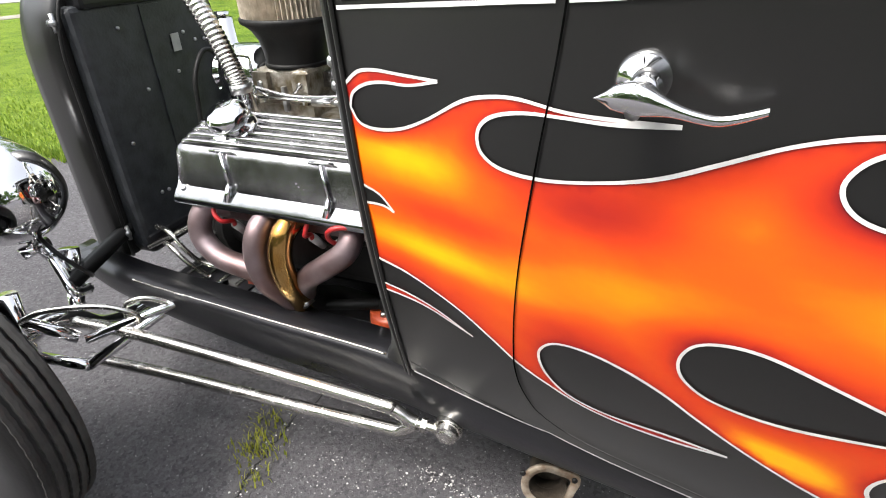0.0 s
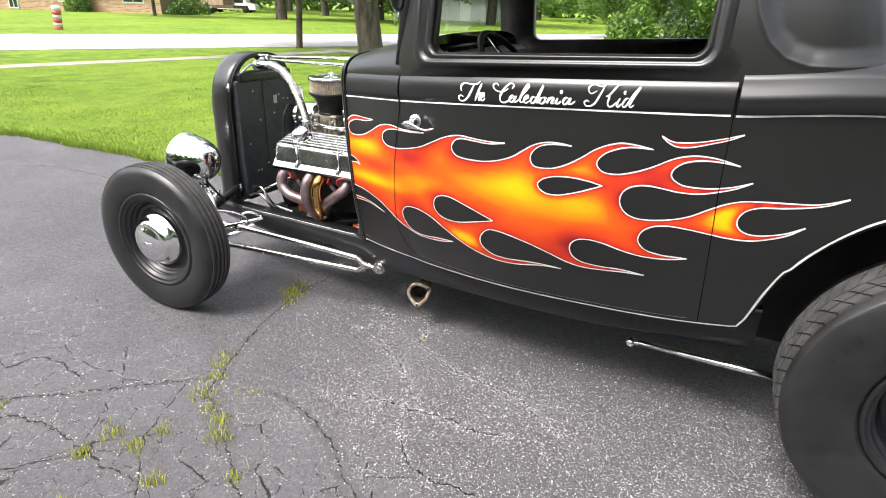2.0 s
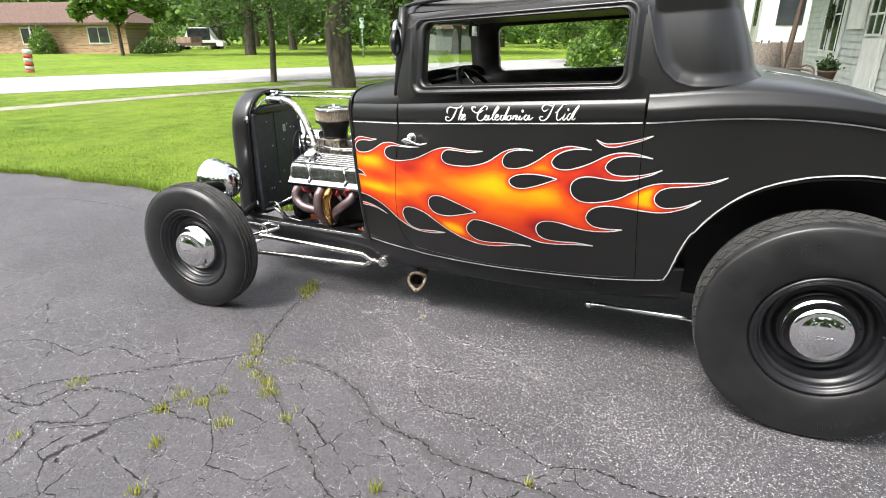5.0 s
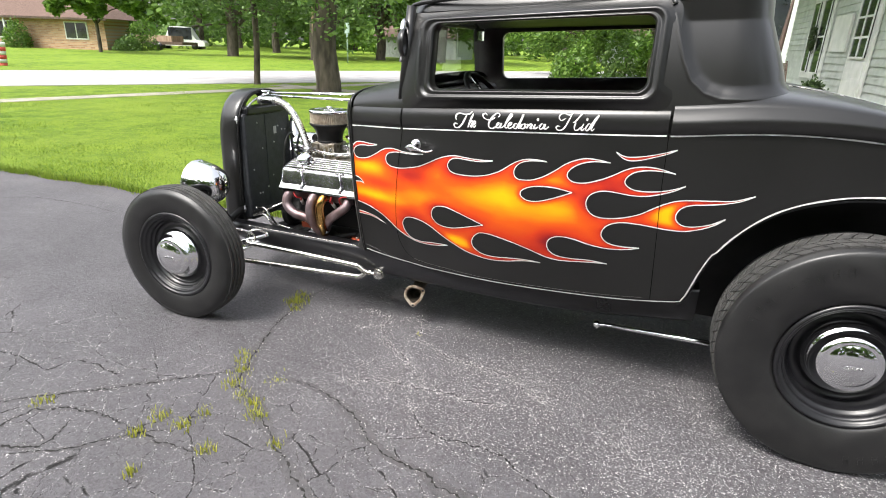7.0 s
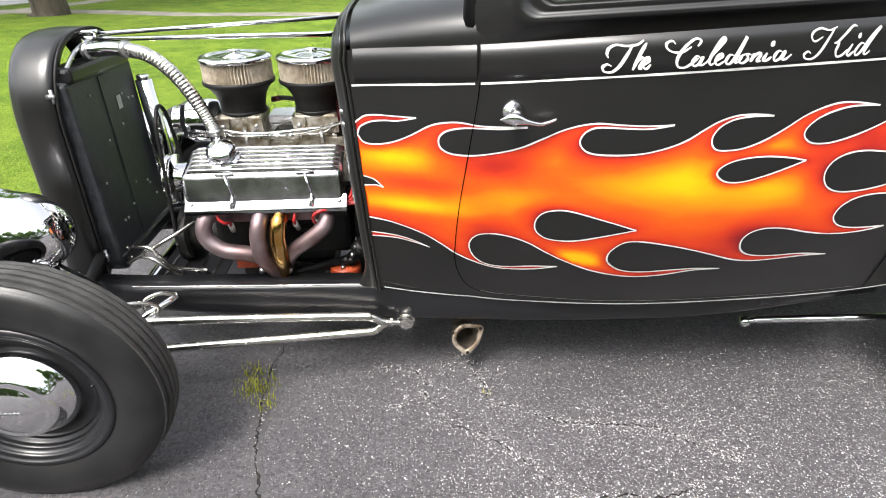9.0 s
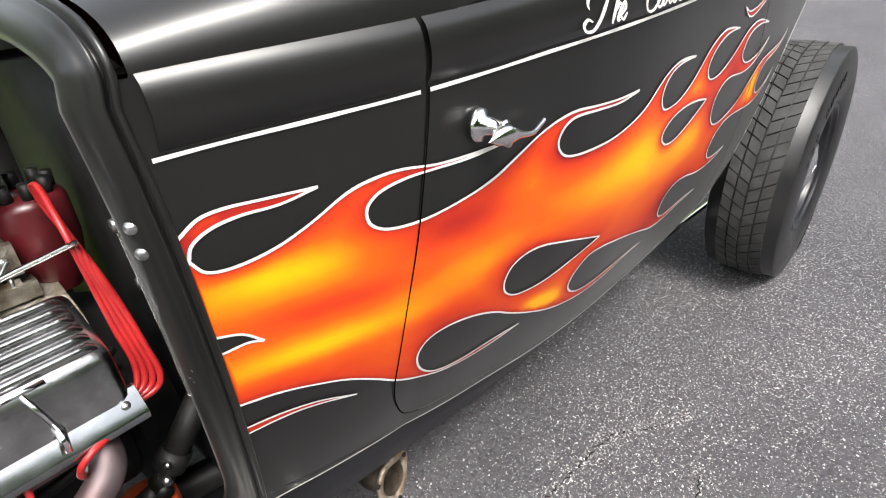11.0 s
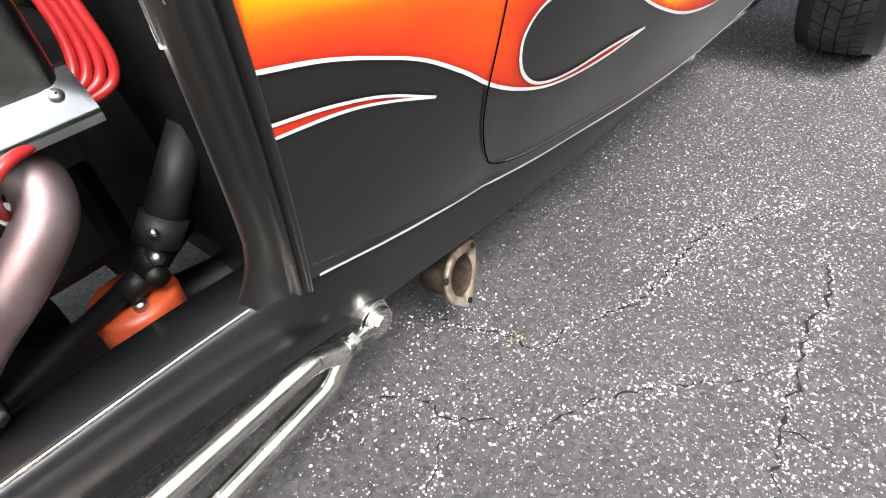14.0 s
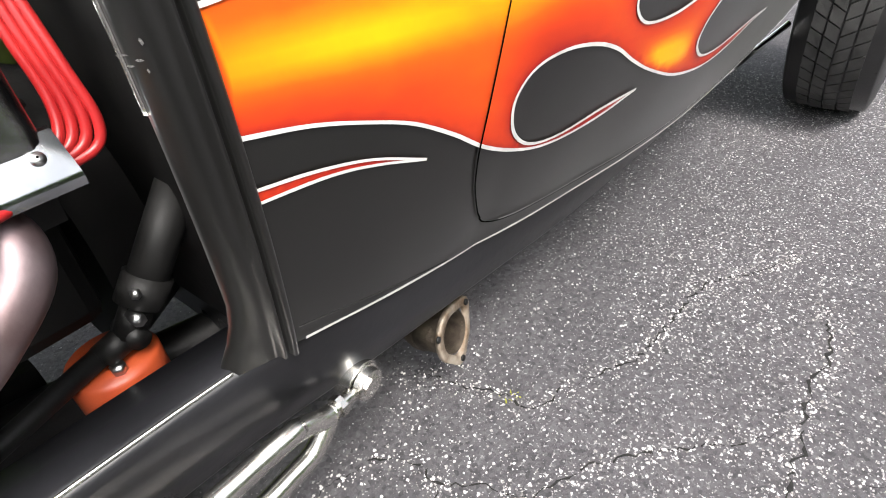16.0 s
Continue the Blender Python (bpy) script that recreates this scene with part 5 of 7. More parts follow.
# white pinstripes of the body: belt line and hem
stripe([(x, belt(x)) for x in sweep(0.842, 1.112, 20)], 0.0045, "belt_pinstripe", car)
stripe([(x, belt(x)) for x in sweep(1.124, 2.092, 50)], 0.0045, "belt_pinstripe", left_door)
stripe([(x, belt(x) - 0.001) for x in sweep(2.104, 3.28, 60)], 0.0045, "belt_pinstripe", car)
stripe([(x, hem(x) + 0.004 + 0.003 * min(1, max(0, (x - 0.95) / 0.1), max(0, (2.2 - x) / 0.3))) for x in sweep(0.880, 2.228, 80)], 0.0044, "hem_pinstripe", car, lift=0.0032)
arch = [(2.228, 0.431)] + [(x + 0.003 - 0.006 * (x < 2.3), hem(x) + 0.004) for x in columns(2.232, 3.2)][1:-1]
stripe(arch, 0.0055, "arch_pinstripe", car)

# lettering on the door: a sign painter's script, each letter drawn in brush strokes
def brush(letters, x0, x1, wide, rise, name="lettering"):
    """Letters as strokes of (across, up) in hundredths of the word's drawn size; thick on the down strokes."""
    v, f = [], []
    for strokes in letters:
        for run in strokes:
            path = smooth_path([(a, b, 0) for a, b in run], 6) if len(run) > 1 else [Vector((run[0][0] + 2.6 * math.cos(t), run[0][1] + 2.6 * math.sin(t), 0)) for t in sweep(0, 2 * math.pi, 9)]
            n = len(path)
            first = len(v)
            for k, q in enumerate(path):
                d = path[min(k + 1, n - 1)] - path[max(k - 1, 0)]
                d = d.normalized() if d.length > 1e-6 else Vector((1, 0, 0))
                pen = min(1.0, abs(d.x * 0.89 - d.y * 0.46)) if len(run) > 1 else 0.4
                w = (1.7 + 2.3 * (1 - pen) ** 0.8) * (min(1, 0.5 + 3 * k / n, 0.5 + 3 * (n - 1 - k) / n))
                for s_ in (1, -1):
                    a, b = q.x - d.y * w * s_, q.y + d.x * w * s_
                    x = x0 + a / wide * (x1 - x0)
                    v.append(skin(x, belt(x) + 0.0125 + b * rise, 0.0128))
            f += [(first + 2 * k, first + 2 * k + 1, first + 2 * k + 3, first + 2 * k + 2) for k in range(n - 1)]
    me = bpy.data.meshes.new(name)
    me.from_pydata(v, [], f)
    me.materials.append(WHITE_PAINT)
    w = new(name, me)
    w.parent = left_door
    return tagged(w, "white hand-painted script lettering")


T = (((14, 25), (10, 32), (13, 42), (26, 47), (46, 44), (68, 45), (80, 52)), ((60, 46), (50, 28), (38, 10), (24, 0), (9, 1), (4, 9), (12, 14), (22, 10)))
H = (((86, 47), (76, 28), (65, 1)), ((69, 12), (80, 22), (85, 18), (78, 4), (84, 2)))
E = (((86, 8), (95, 15), (94, 22), (87, 18), (85, 7), (92, 2), (100, 9)),)
C = (((67, 38), (72, 48), (59, 52), (40, 38), (28, 18), (31, 3), (46, 0), (62, 8), (73, 16)), ((54, 38), (38, 30), (18, 30), (3, 38), (1, 48), (12, 51), (19, 45)))
A = (((77, 16), (69, 20), (61, 10), (65, 2), (75, 5), (82, 18), (77, 4), (84, 3), (90, 7)),)
L = (((90, 6), (112, 32), (123, 46), (119, 51), (109, 38), (97, 12), (101, 2), (109, 5)),)
E2 = (((110, 7), (122, 15), (122, 21), (114, 18), (110, 6), (118, 1), (131, 8)),)
D = (((149, 16), (139, 18), (133, 8), (137, 1), (147, 6), (162, 34), (169, 49), (156, 16), (153, 3), (161, 4)),)
O = (((174, 18), (165, 14), (162, 4), (170, 1), (179, 8), (177, 17), (186, 15)),)
N = (((192, 18), (186, 2)), ((188, 8), (200, 18), (206, 15), (200, 3), (209, 3)))
I = (((219, 17), (213, 4), (221, 3), (230, 9)), ((228, 33),))
A2 = (((253, 16), (244, 19), (236, 9), (240, 1), (250, 6), (258, 18), (254, 4), (262, 3), (273, 11)),)
K = (((44, 42), (24, 34), (12, 42), (14, 53), (32, 59), (58, 54), (78, 59)), ((72, 57), (58, 32), (43, 10), (26, 0), (8, 1), (1, 9), (10, 15), (20, 11)), ((134, 58), (122, 59), (106, 44), (90, 30), (80, 28)), ((82, 29), (94, 28), (90, 12), (96, 1), (110, 3), (122, 13)))
I2 = (((134, 24), (124, 6), (130, 1), (142, 9)), ((149, 39),))
D2 = (((169, 22), (158, 24), (146, 10), (150, 1), (162, 7), (184, 38), (202, 54), (182, 26), (172, 6), (178, 1), (188, 8)),)
brush((T, H, E), 1.356, 1.450, 100, 0.00108)
brush((C, A, L, E2, D, O, N, I, A2), 1.474, 1.716, 273, 0.00100)
brush((K, I2, D2), 1.740, 1.877, 202, 0.00093)

# door handle
bm = lathe([(0.0, 0.0), (0.021, 0.0), (0.023, 0.004), (0.020, 0.009), (0.012, 0.013), (0.010, 0.036), (0.012, 0.041), (0.0, 0.044)], 28,
           Matrix.Translation(skin(1.190, 0.897)) @ Euler((radians(90), 0, radians(8))).to_matrix().to_4x4())
handle = part("door_handle", bm, CHROME, left_door, "chrome lever door handle")
hub = skin(1.188, 0.890, 0.038)
rows = []
for t in sweep(0, 1, 26):
    c = hub + Vector((-0.030 + 0.118 * t, -0.004 - 0.006 * math.sin(3 * t), 0.004 * math.sin(2 * math.pi * t) - 0.008 * t + 0.006 * max(0, t - 0.75) * 4))
    h = 0.0032 + 0.0075 * math.exp(-((t - 0.26) / 0.17) ** 2) + 0.003 * (1 - t)
    d = 0.004 + 0.005 * math.exp(-((t - 0.26) / 0.2) ** 2)
    h, d = h * min(1, 8 * t + 0.05), d * min(1, 8 * t + 0.05)
    rows.append([c + Vector((0, d * math.cos(a), h * math.sin(a))) for a in sweep(0, 2 * math.pi * 13 / 14, 14)])
part("lever", grid(rows, True), CHROME, handle)
part("knob", lathe([(0.0001, 0.010), (0.008, 0.009), (0.0125, 0.004), (0.0135, -0.004), (0.010, -0.012)], 24, Matrix.Translation(hub + Vector((0.003, -0.006, 0.002))) @ Euler((radians(90), 0, 0)).to_matrix().to_4x4()), CHROME, handle)
part("lock", rod(hub + Vector((0, -0.006, -0.006)), hub + Vector((0, -0.014, -0.007)), 0.006), BOLT, handle)

# ---- wheels ----
def wheel(name, centre, radius, width, rim, cap, steer, label, treads, left=True):
    """A wheel whose outer face looks along its own +z: tyre, steel rim, chrome cap."""
    w = thing(name, label, "wheel")
    w.parent = car
    w.matrix_basis = Matrix.Translation(centre) @ Euler((radians(90), 0, radians(steer + (0 if left else 180)))).to_matrix().to_4x4()
    h = width / 2
    r0 = rim
    fat = treads != "ribs"
    sh = 0.93 if fat else 0.84
    prof = [(r0 - 0.004, h * 0.72), (r0 + 0.006, h * 0.86), (r0 + 0.018, h * 0.95), (r0 + 0.3 * (radius - r0), h * 1.03), (r0 + 0.5 * (radius - r0), h * 1.06), (r0 + 0.70 * (radius - r0), h * 1.03),
            (r0 + 0.86 * (radius - r0), h * (sh + 0.05)), (radius - 0.016, h * (sh + 0.015)), (radius - 0.009, h * (sh - 0.02))]
    bm = lathe(prof + [(radius - 0.008, 0)] + [(r, -z) for r, z in reversed(prof)], 96)
    tyre = part("tyre", bm, RUBBER, w)
    for k in ((0.62,) if treads == "ribs" else ()):
        part("sidewall_ridge", lathe([(r0 + k * 0.86 * (radius - r0), h * (0.955 if k > 0.9 else 1.018) - 0.002), (r0 + k * 0.86 * (radius - r0) + 0.002, h * (0.955 if k > 0.9 else 1.018) + 0.0015), (r0 + k * 0.86 * (radius - r0) + 0.004, h * (0.955 if k > 0.9 else 1.018) - 0.002)], 96), RUBBER, tyre)
    # tread: ribs or zigzag blocks
    me_bm = bmesh.new()
    if treads == "ribs":
        n = 5
        for k in range(n):
            c = (-0.5 + (k + 0.5) / n) * width * 0.84
            e = width * 0.84 / n / 2 - 0.0030
            zig = 0.0007
            rows = []
            for i in range(160):
                a = 2 * math.pi * i / 160
                s = zig * (1 if i % 2 else -1)
                fall = 0.006 * (abs(c) / (width * 0.4)) ** 2
                rows.append([Vector(((radius - d - fall) * math.cos(a), (radius - d - fall) * math.sin(a), c + o + s)) for d, o in ((0.009, -e), (0.001, -e * 0.92), (0, 0), (0.001, e * 0.92), (0.009, e))])
            rows.append(rows[0])
            grid(rows, False, me_bm)
    else:
        n = 6
        cells_n = 60
        for k in range(n):
            c = (-0.5 + (k + 0.5) / n) * width * 0.93
            e = width * 0.93 / n / 2
            for i in range(cells_n):
                a0 = 2 * math.pi * (i + (0.5 if k % 2 else 0)) / cells_n
                da = 2 * math.pi / cells_n * 0.44
                sk = 2 * math.pi / cells_n * 0.22 * (1 if k < n / 2 else -1)
                fall = 0.010 * (abs(c) / (width * 0.4)) ** 3
                for d, g in ((0, 1),):
                    top = [((radius - fall), a0 - da + sk * -1, c - e * 0.86), ((radius - fall), a0 + da + sk * -1, c - e * 0.86), ((radius - fall), a0 + da + sk, c + e * 0.86), ((radius - fall), a0 - da + sk, c + e * 0.86)]
                    up = [me_bm.verts.new((r * math.cos(a), r * math.sin(a), z)) for r, a, z in top]
                    dn = [me_bm.verts.new(((r - 0.010) * math.cos(a), (r - 0.010) * math.sin(a), z)) for r, a, z in top]
                    me_bm.faces.new(up)
                    for q in range(4):
                        me_bm.faces.new((up[q], dn[q], dn[(q + 1) % 4], up[(q + 1) % 4]))
    tagged(part("tread", me_bm, TREAD, tyre, smooth=False), kind="stuff")
    if fat:
        # raised marks moulded into the sidewall
        for a in (104, 111, 118, 125, 132, 146, 153, 160, 280, 287, 294, 301, 308):
            t0 = radians(a)
            rm = r0 + 0.62 * (radius - r0)
            q = Matrix.Rotation(t0, 4, "Z") @ Matrix.Translation((rm, 0, h * 1.045))
            bm = box(-0.014, -0.010, 0, 0.014, -0.006, 0.0022, m=q)
            box(-0.014, 0.004, 0, 0.010, 0.008, 0.0022, bm, q)
            box(-0.004, -0.006, 0, 0.000, 0.004, 0.0020, bm, q)
            part("raised_mark", bm, RUBBER, tyre, smooth=False)
    rp = [(r0 + 0.006, h * 0.88), (r0 + 0.003, h * 0.94), (r0 - 0.004, h * 0.95), (r0 - 0.008, h * 0.91), (r0 - 0.010, h * 0.84), (r0 - 0.016, h * 0.82), (r0 - 0.020, h * 0.80), (r0 - 0.022, h * 0.72), (r0 - 0.024, h * 0.60), (r0 - 0.031, h * 0.57), (r0 - 0.034, h * 0.53), (r0 - 0.035, h * 0.42), (r0 - 0.037, h * 0.30), (r0 - 0.043, h * 0.27), (r0 - 0.045, h * 0.18),
          (r0 - 0.045, h * 0.10), (cap + 0.020, h * 0.02), (cap + 0.006, h * 0.14), (cap, h * 0.22), (0.02, h * 0.22)]
    part("rim", lathe(rp, 72), FRAME_PAINT, w, "gloss black steel rim")
    c0 = h * 0.20
    cp = [(cap, c0), (cap + 0.004, c0 + 0.010), (cap - 0.002, c0 + 0.020), (cap * 0.90, c0 + 0.030), (cap * 0.84, c0 + 0.034), (cap * 0.80, c0 + 0.050), (cap * 0.72, c0 + 0.062), (cap * 0.64, c0 + 0.066),
          (cap * 0.60, c0 + 0.064), (cap * 0.57, c0 + 0.067), (cap * 0.4, c0 + 0.074), (cap * 0.2, c0 + 0.078), (0.001, c0 + 0.079)]
    hubcap = part("hubcap", lathe(cp, 64), CHROME, w, "chrome baby-moon hubcap")
    mark = bmesh.new()
    for k in range(5):
        s = -0.02 + 0.010 * k
        tube([(s, -0.006 + 0.002 * k, c0 + 0.0785), (s + 0.006, 0.006, c0 + 0.0795), (s + 0.009, -0.004, c0 + 0.0785)], 0.0012, 6, 3, mark)
    part("stamped_mark", mark, POLISHED, hubcap)
    part("valve", rod((r0 - 0.034, 0.02, h * 0.40), (r0 - 0.040, 0.02, h * 0.62), 0.003), BLACK_PART, w)
    return w


FR, RR = 0.318, 0.385
AXLE = 0.07
wheel("front_wheel", (AXLE, -0.823, FR - 0.002), FR, 0.116, 0.197, 0.115, 1.5, "black front wheel with narrow ribbed tyre and chrome cap", "ribs")
wheel("front_wheel", (AXLE, 2 * MID + 0.823, FR - 0.002), FR, 0.116, 0.197, 0.115, 1.5, "black front wheel with narrow ribbed tyre and chrome cap", "ribs", False)
wheel("rear_wheel", (2.725, -0.768, RR - 0.003), RR, 0.222, 0.205, 0.122, 0, "black rear wheel with fat tyre and chrome cap", "blocks")
wheel("rear_wheel", (2.725, 2 * MID + 0.768, RR - 0.003), RR, 0.222, 0.205, 0.122, 0, "black rear wheel with fat tyre and chrome cap", "blocks", False)

# ---- chassis ----
def rail_y(x):
    return along(x, (-0.2, 0.1, 0.45, 0.80, 0.95, 1.1, 1.4, 1.8, 2.25), (-0.37, -0.445, -0.472, -0.492, -0.52, -0.545, -0.588, -0.60, -0.57))


def rail_top(x):
    return along(x, (-0.2, 0.1, 0.8, 1.0, 1.4, 1.8, 2.25), (0.325, 0.345, 0.352, 0.365, 0.362, 0.385, 0.435))


def rail_low(x):
    return along(x, (-0.2, 0.1, 0.5, 0.8, 1.0, 1.4, 1.8, 2.25), (0.27, 0.262, 0.235, 0.228, 0.238, 0.255, 0.262, 0.29))


for far in (False, True):
    f = other if far else (lambda p: Vector(p))
    rows = []
    for x in sweep(-0.16, 2.3, 90):
        y, a, c = rail_y(x), rail_top(x), rail_low(x)
        rows.append([f(q) for q in ((x, y + 0.072, a - 0.012), (x, y + 0.072, a + 0.002), (x, y + 0.012, a + 0.003), (x, y + 0.002, a - 0.003), (x, y, a - 0.015), (x, y + 0.001, (a + c) / 2), (x, y + 0.008, c + 0.02), (x, y + 0.02, c + 0.004), (x, y + 0.06, c))])
    part("frame_rail", grid(rows), FRAME_PAINT, car)
part("rail_edge", tube([(x, rail_y(x) + 0.006, rail_top(x) + 0.002) for x in sweep(0.15, 0.81, 12)], 0.0022, 8), STAINLESS, car)
part("cross_member", box(-0.12, -0.40, 0.285, -0.06, 0.13, 0.335), FRAME_PAINT, car, smooth=False)
part("cross_member", box(0.88, -0.46, 0.26, 0.94, 0.19, 0.32), FRAME_PAINT, car, smooth=False)

# front axle, spring and steering
axle = part("front_axle", tube([(AXLE + dx, y, z) for dx, y, z in ((0, -0.72, 0.315), (0, -0.60, 0.32), (-0.01, -0.54, 0.28), (-0.01, -0.44, 0.215), (-0.01, MID, 0.205), (-0.01, 0.17, 0.215), (-0.01, 0.27, 0.28), (0, 0.33, 0.32), (0, 0.45, 0.315))], 0.022, 12), CHROME, car, "chrome dropped front axle")
bm = tube([(AXLE + dx, y, z) for dx, y, z in ((-0.02, -0.52, 0.36), (-0.04, -0.3, 0.41), (-0.05, MID, 0.425), (-0.04, 0.03, 0.41), (-0.02, 0.25, 0.36))], 0.018, 4)
part("leaf_spring", bm, BLACK_PART, car)
for s in (1, -1):
    y = lambda v: v if s > 0 else 2 * MID - v
    bm = rod((AXLE, y(-0.66), 0.23), (AXLE, y(-0.65), 0.42), 0.020)
    rod((AXLE + 0.01, y(-0.65), 0.36), (AXLE + 0.08, y(-0.60), 0.30), 0.013, bm=bm)
    rod((AXLE, y(-0.66), 0.315), (AXLE, y(-0.77), 0.316), 0.03, bm=bm)
    part("king_pin", bm, CHROME, axle)
    # split radius rods
    knot = (0.878, y(-0.522), 0.243)
    top = tube([(0.09, y(-0.560), 0.298), (0.25, y(-0.546), 0.294), (0.55, y(-0.536), 0.284), (0.80, y(-0.528), 0.272), (0.838, y(-0.526), 0.266), (0.862, y(-0.524), 0.250), knot], 0.0125, 14, 6)
    rr = part("radius_rod", top, STAINLESS, car, "polished split radius rod")
    part("lower_tube", tube([(0.09, y(-0.560), 0.196), (0.3, y(-0.546), 0.201), (0.6, y(-0.535), 0.208), (0.80, y(-0.528), 0.214), (0.840, y(-0.526), 0.216), (0.862, y(-0.524), 0.230), knot], 0.0125, 14, 6), STAINLESS, rr)
    bm = rod(knot, (0.915, y(-0.518), 0.238), 0.009)
    rod((0.888, y(-0.521), 0.2415), (0.897, y(-0.520), 0.2405), 0.014, n=6, bm=bm)
    rod((0.934, y(-0.488), 0.244), (0.936, y(-0.516), 0.241), 0.0265, n=28, bm=bm)
    rod((0.936, y(-0.516), 0.241), (0.936, y(-0.519), 0.2408), 0.0245, n=28, bm=bm)
    rod((0.936, y(-0.519), 0.2408), (0.937, y(-0.530), 0.240), 0.0220, 0.0205, n=24, bm=bm)
    rod((0.937, y(-0.530), 0.240), (0.937, y(-0.5335), 0.2398), 0.0135, n=6, bm=bm)
    sharp(part("rod_end", bm, STAINLESS, rr, "chrome rod end and bolt"))
    bm = rod((0.94, y(-0.42), 0.262), (0.931, y(-0.490), 0.244), 0.060, 0.019, n=28)
    part("rod_mount", bm, FRAME_PAINT, rr)
    # shock absorber beside the axle
    bm = rod((0.03, y(-0.525), 0.25), (0.02, y(-0.495), 0.34), 0.018)
    rod((0.02, y(-0.495), 0.34), (0.015, y(-0.475), 0.42), 0.022, bm=bm)
    part("shock_absorber", bm, CHROME, car)
    # rear radius rod
    bm = rod((1.980, y(-0.541), 0.214), (2.55, y(-0.62), 0.258), 0.0105)
    bmesh.ops.create_uvsphere(bm, u_segments=16, v_segments=12, radius=0.017, matrix=Matrix.Translation((1.951, y(-0.539), 0.207)))
    rod((1.951, y(-0.539), 0.207), (1.990, y(-0.542), 0.214), 0.008, bm=bm)
    part("rear_rod", bm, CHROME, car, "polished rear locating rod")
bm = rod((0.20, -0.63, 0.265), (0.20, 0.36, 0.265), 0.011)
rod((0.20, -0.63, 0.265), (0.09, -0.65, 0.27), 0.012, bm=bm)
rod((0.17, -0.60, 0.30), (0.34, -0.36, 0.33), 0.010, bm=bm)
part("tie_rod", bm, CHROME, car)
part("brake_hose", tube([(0.08, -0.66, 0.36), (0.13, -0.63, 0.382), (0.20, -0.57, 0.370), (0.247, -0.535, 0.340), (0.238, -0.525, 0.308), (0.212, -0.528, 0.318), (0.215, -0.520, 0.348), (0.25, -0.500, 0.356), (0.28, -0.475, 0.335)], 0.006, 10), STAINLESS, car, "braided brake hose in a loop")
part("rear_axle", rod((2.725, -0.66, RR), (2.725, 0.39, RR), 0.045), BLACK_PART, car)
bm = bmesh.new()
bmesh.ops.create_uvsphere(bm, u_segments=24, v_segments=16, radius=0.14, matrix=Matrix.Translation((2.725, MID, RR)))
part("differential", bm, BLACK_PART, car)

# ---- radiator shell and radiator ----
def shell_loop(k, x):
    """Outline of the grille shell seen from behind: straight sides that lean in, round shoulders, a low peak."""
    a, z0, z1, zt = 0.228 * k, 0.335, 0.78, 0.915 + 0.100 * k
    pts = [(-a * (0.97 + 0.03 * (z - z0) / (z1 - z0)), z) for z in sweep(z0, z1, 6)]
    for t in sweep(0.0, 1.0, 13)[1:-1]:
        u = t * math.pi / 2
        pts.append((-a * math.cos(u) ** 0.78, z1 + (zt - z1) * math.sin(u) ** 0.92))
    full = pts + [(0, zt)] + [(-p[0], p[1]) for p in reversed(pts)]
    return [Vector((x - 0.015 + 0.03 * (q[1] - 0.6), MID + q[0], q[1])) for q in full]


rows = [shell_loop(k, x) for k, x in ((0.80, 0.052), (0.86, 0.055), (0.93, 0.055), (0.975, 0.050), (1.0, 0.040), (1.0, 0.02), (1.0, -0.025), (0.97, -0.052), (0.90, -0.066), (0.80, -0.07))]
shell = part("radiator_shell", grid(rows), PAINT, car, "satin-black grille shell")
part("shell_strip", tube([p + Vector((0.002, -0.001, 0.001)) for p in shell_loop(0.955, 0.0585)], 0.004, 8, 3), BLACK_PART, shell)
for z in (0.872, 0.40):
    q = Vector((0.034, MID - 0.212, z))
    bm = rod(q, q + Vector((0.02, -0.004, 0)), 0.007, n=8)
    rod(q + Vector((0.012, 0.0, -0.018)), q + Vector((0.012, 0.0, 0.018)), 0.005, n=8, bm=bm)
    part("shell_bolt", bm, BOLT, shell)
bm = box(0.010, MID - 0.195, 0.345, 0.075, MID + 0.195, 0.90)
core = rounded(part("radiator", bm, CORE, car, "black radiator core", smooth=False), 0.012)
rounded(part("tank", box(0.02, MID - 0.175, 0.89, 0.085, MID + 0.175, 0.935), FRAME_PAINT, core, smooth=False), 0.012)
rounded(part("tank", box(0.02, MID - 0.19, 0.335, 0.085, MID + 0.19, 0.385), FRAME_PAINT, core, smooth=False), 0.012)
part("core_ridge", box(0.0755, MID - 0.03, 0.39, 0.0785, MID + 0.03, 0.885), CORE, core, smooth=False)
random.seed(4)
for k in range(14):
    y, z = MID + random.uniform(-0.17, 0.17), random.uniform(0.42, 0.88)
    part("rivet", rod((0.0755, y, z), (0.0785, y, z), 0.0045, n=8), BOLT, core)
part("sticker", box(0.0795, MID + 0.035, 0.775, 0.0805, MID + 0.06, 0.815), GREY_BOOT, core, smooth=False)
for y in (-0.165, 0.13):
    part("shell_bracket", tube([(0.07, MID + y, 0.925), (0.075, MID + y * 0.6, 0.965), (0.08, MID + y * 0.15, 0.985)], 0.006, 8), POLISHED, shell)
for k, dz in ((-1, 0.0), (1, 0.01)):
    part("support_rod", rod((0.09, MID + 0.015 * k, 0.985 + dz), (0.84, MID + 0.195 * k, 1.012 + dz * 0.3), 0.0065), CHROME, car, "chrome hood support rod")
bm = rod((0.07, MID, 0.965), (0.07, MID, 1.0), 0.02)
rod((0.07, MID, 1.0), (0.07, MID, 1.008), 0.027, bm=bm)
part("filler_cap", bm, CHROME, core)

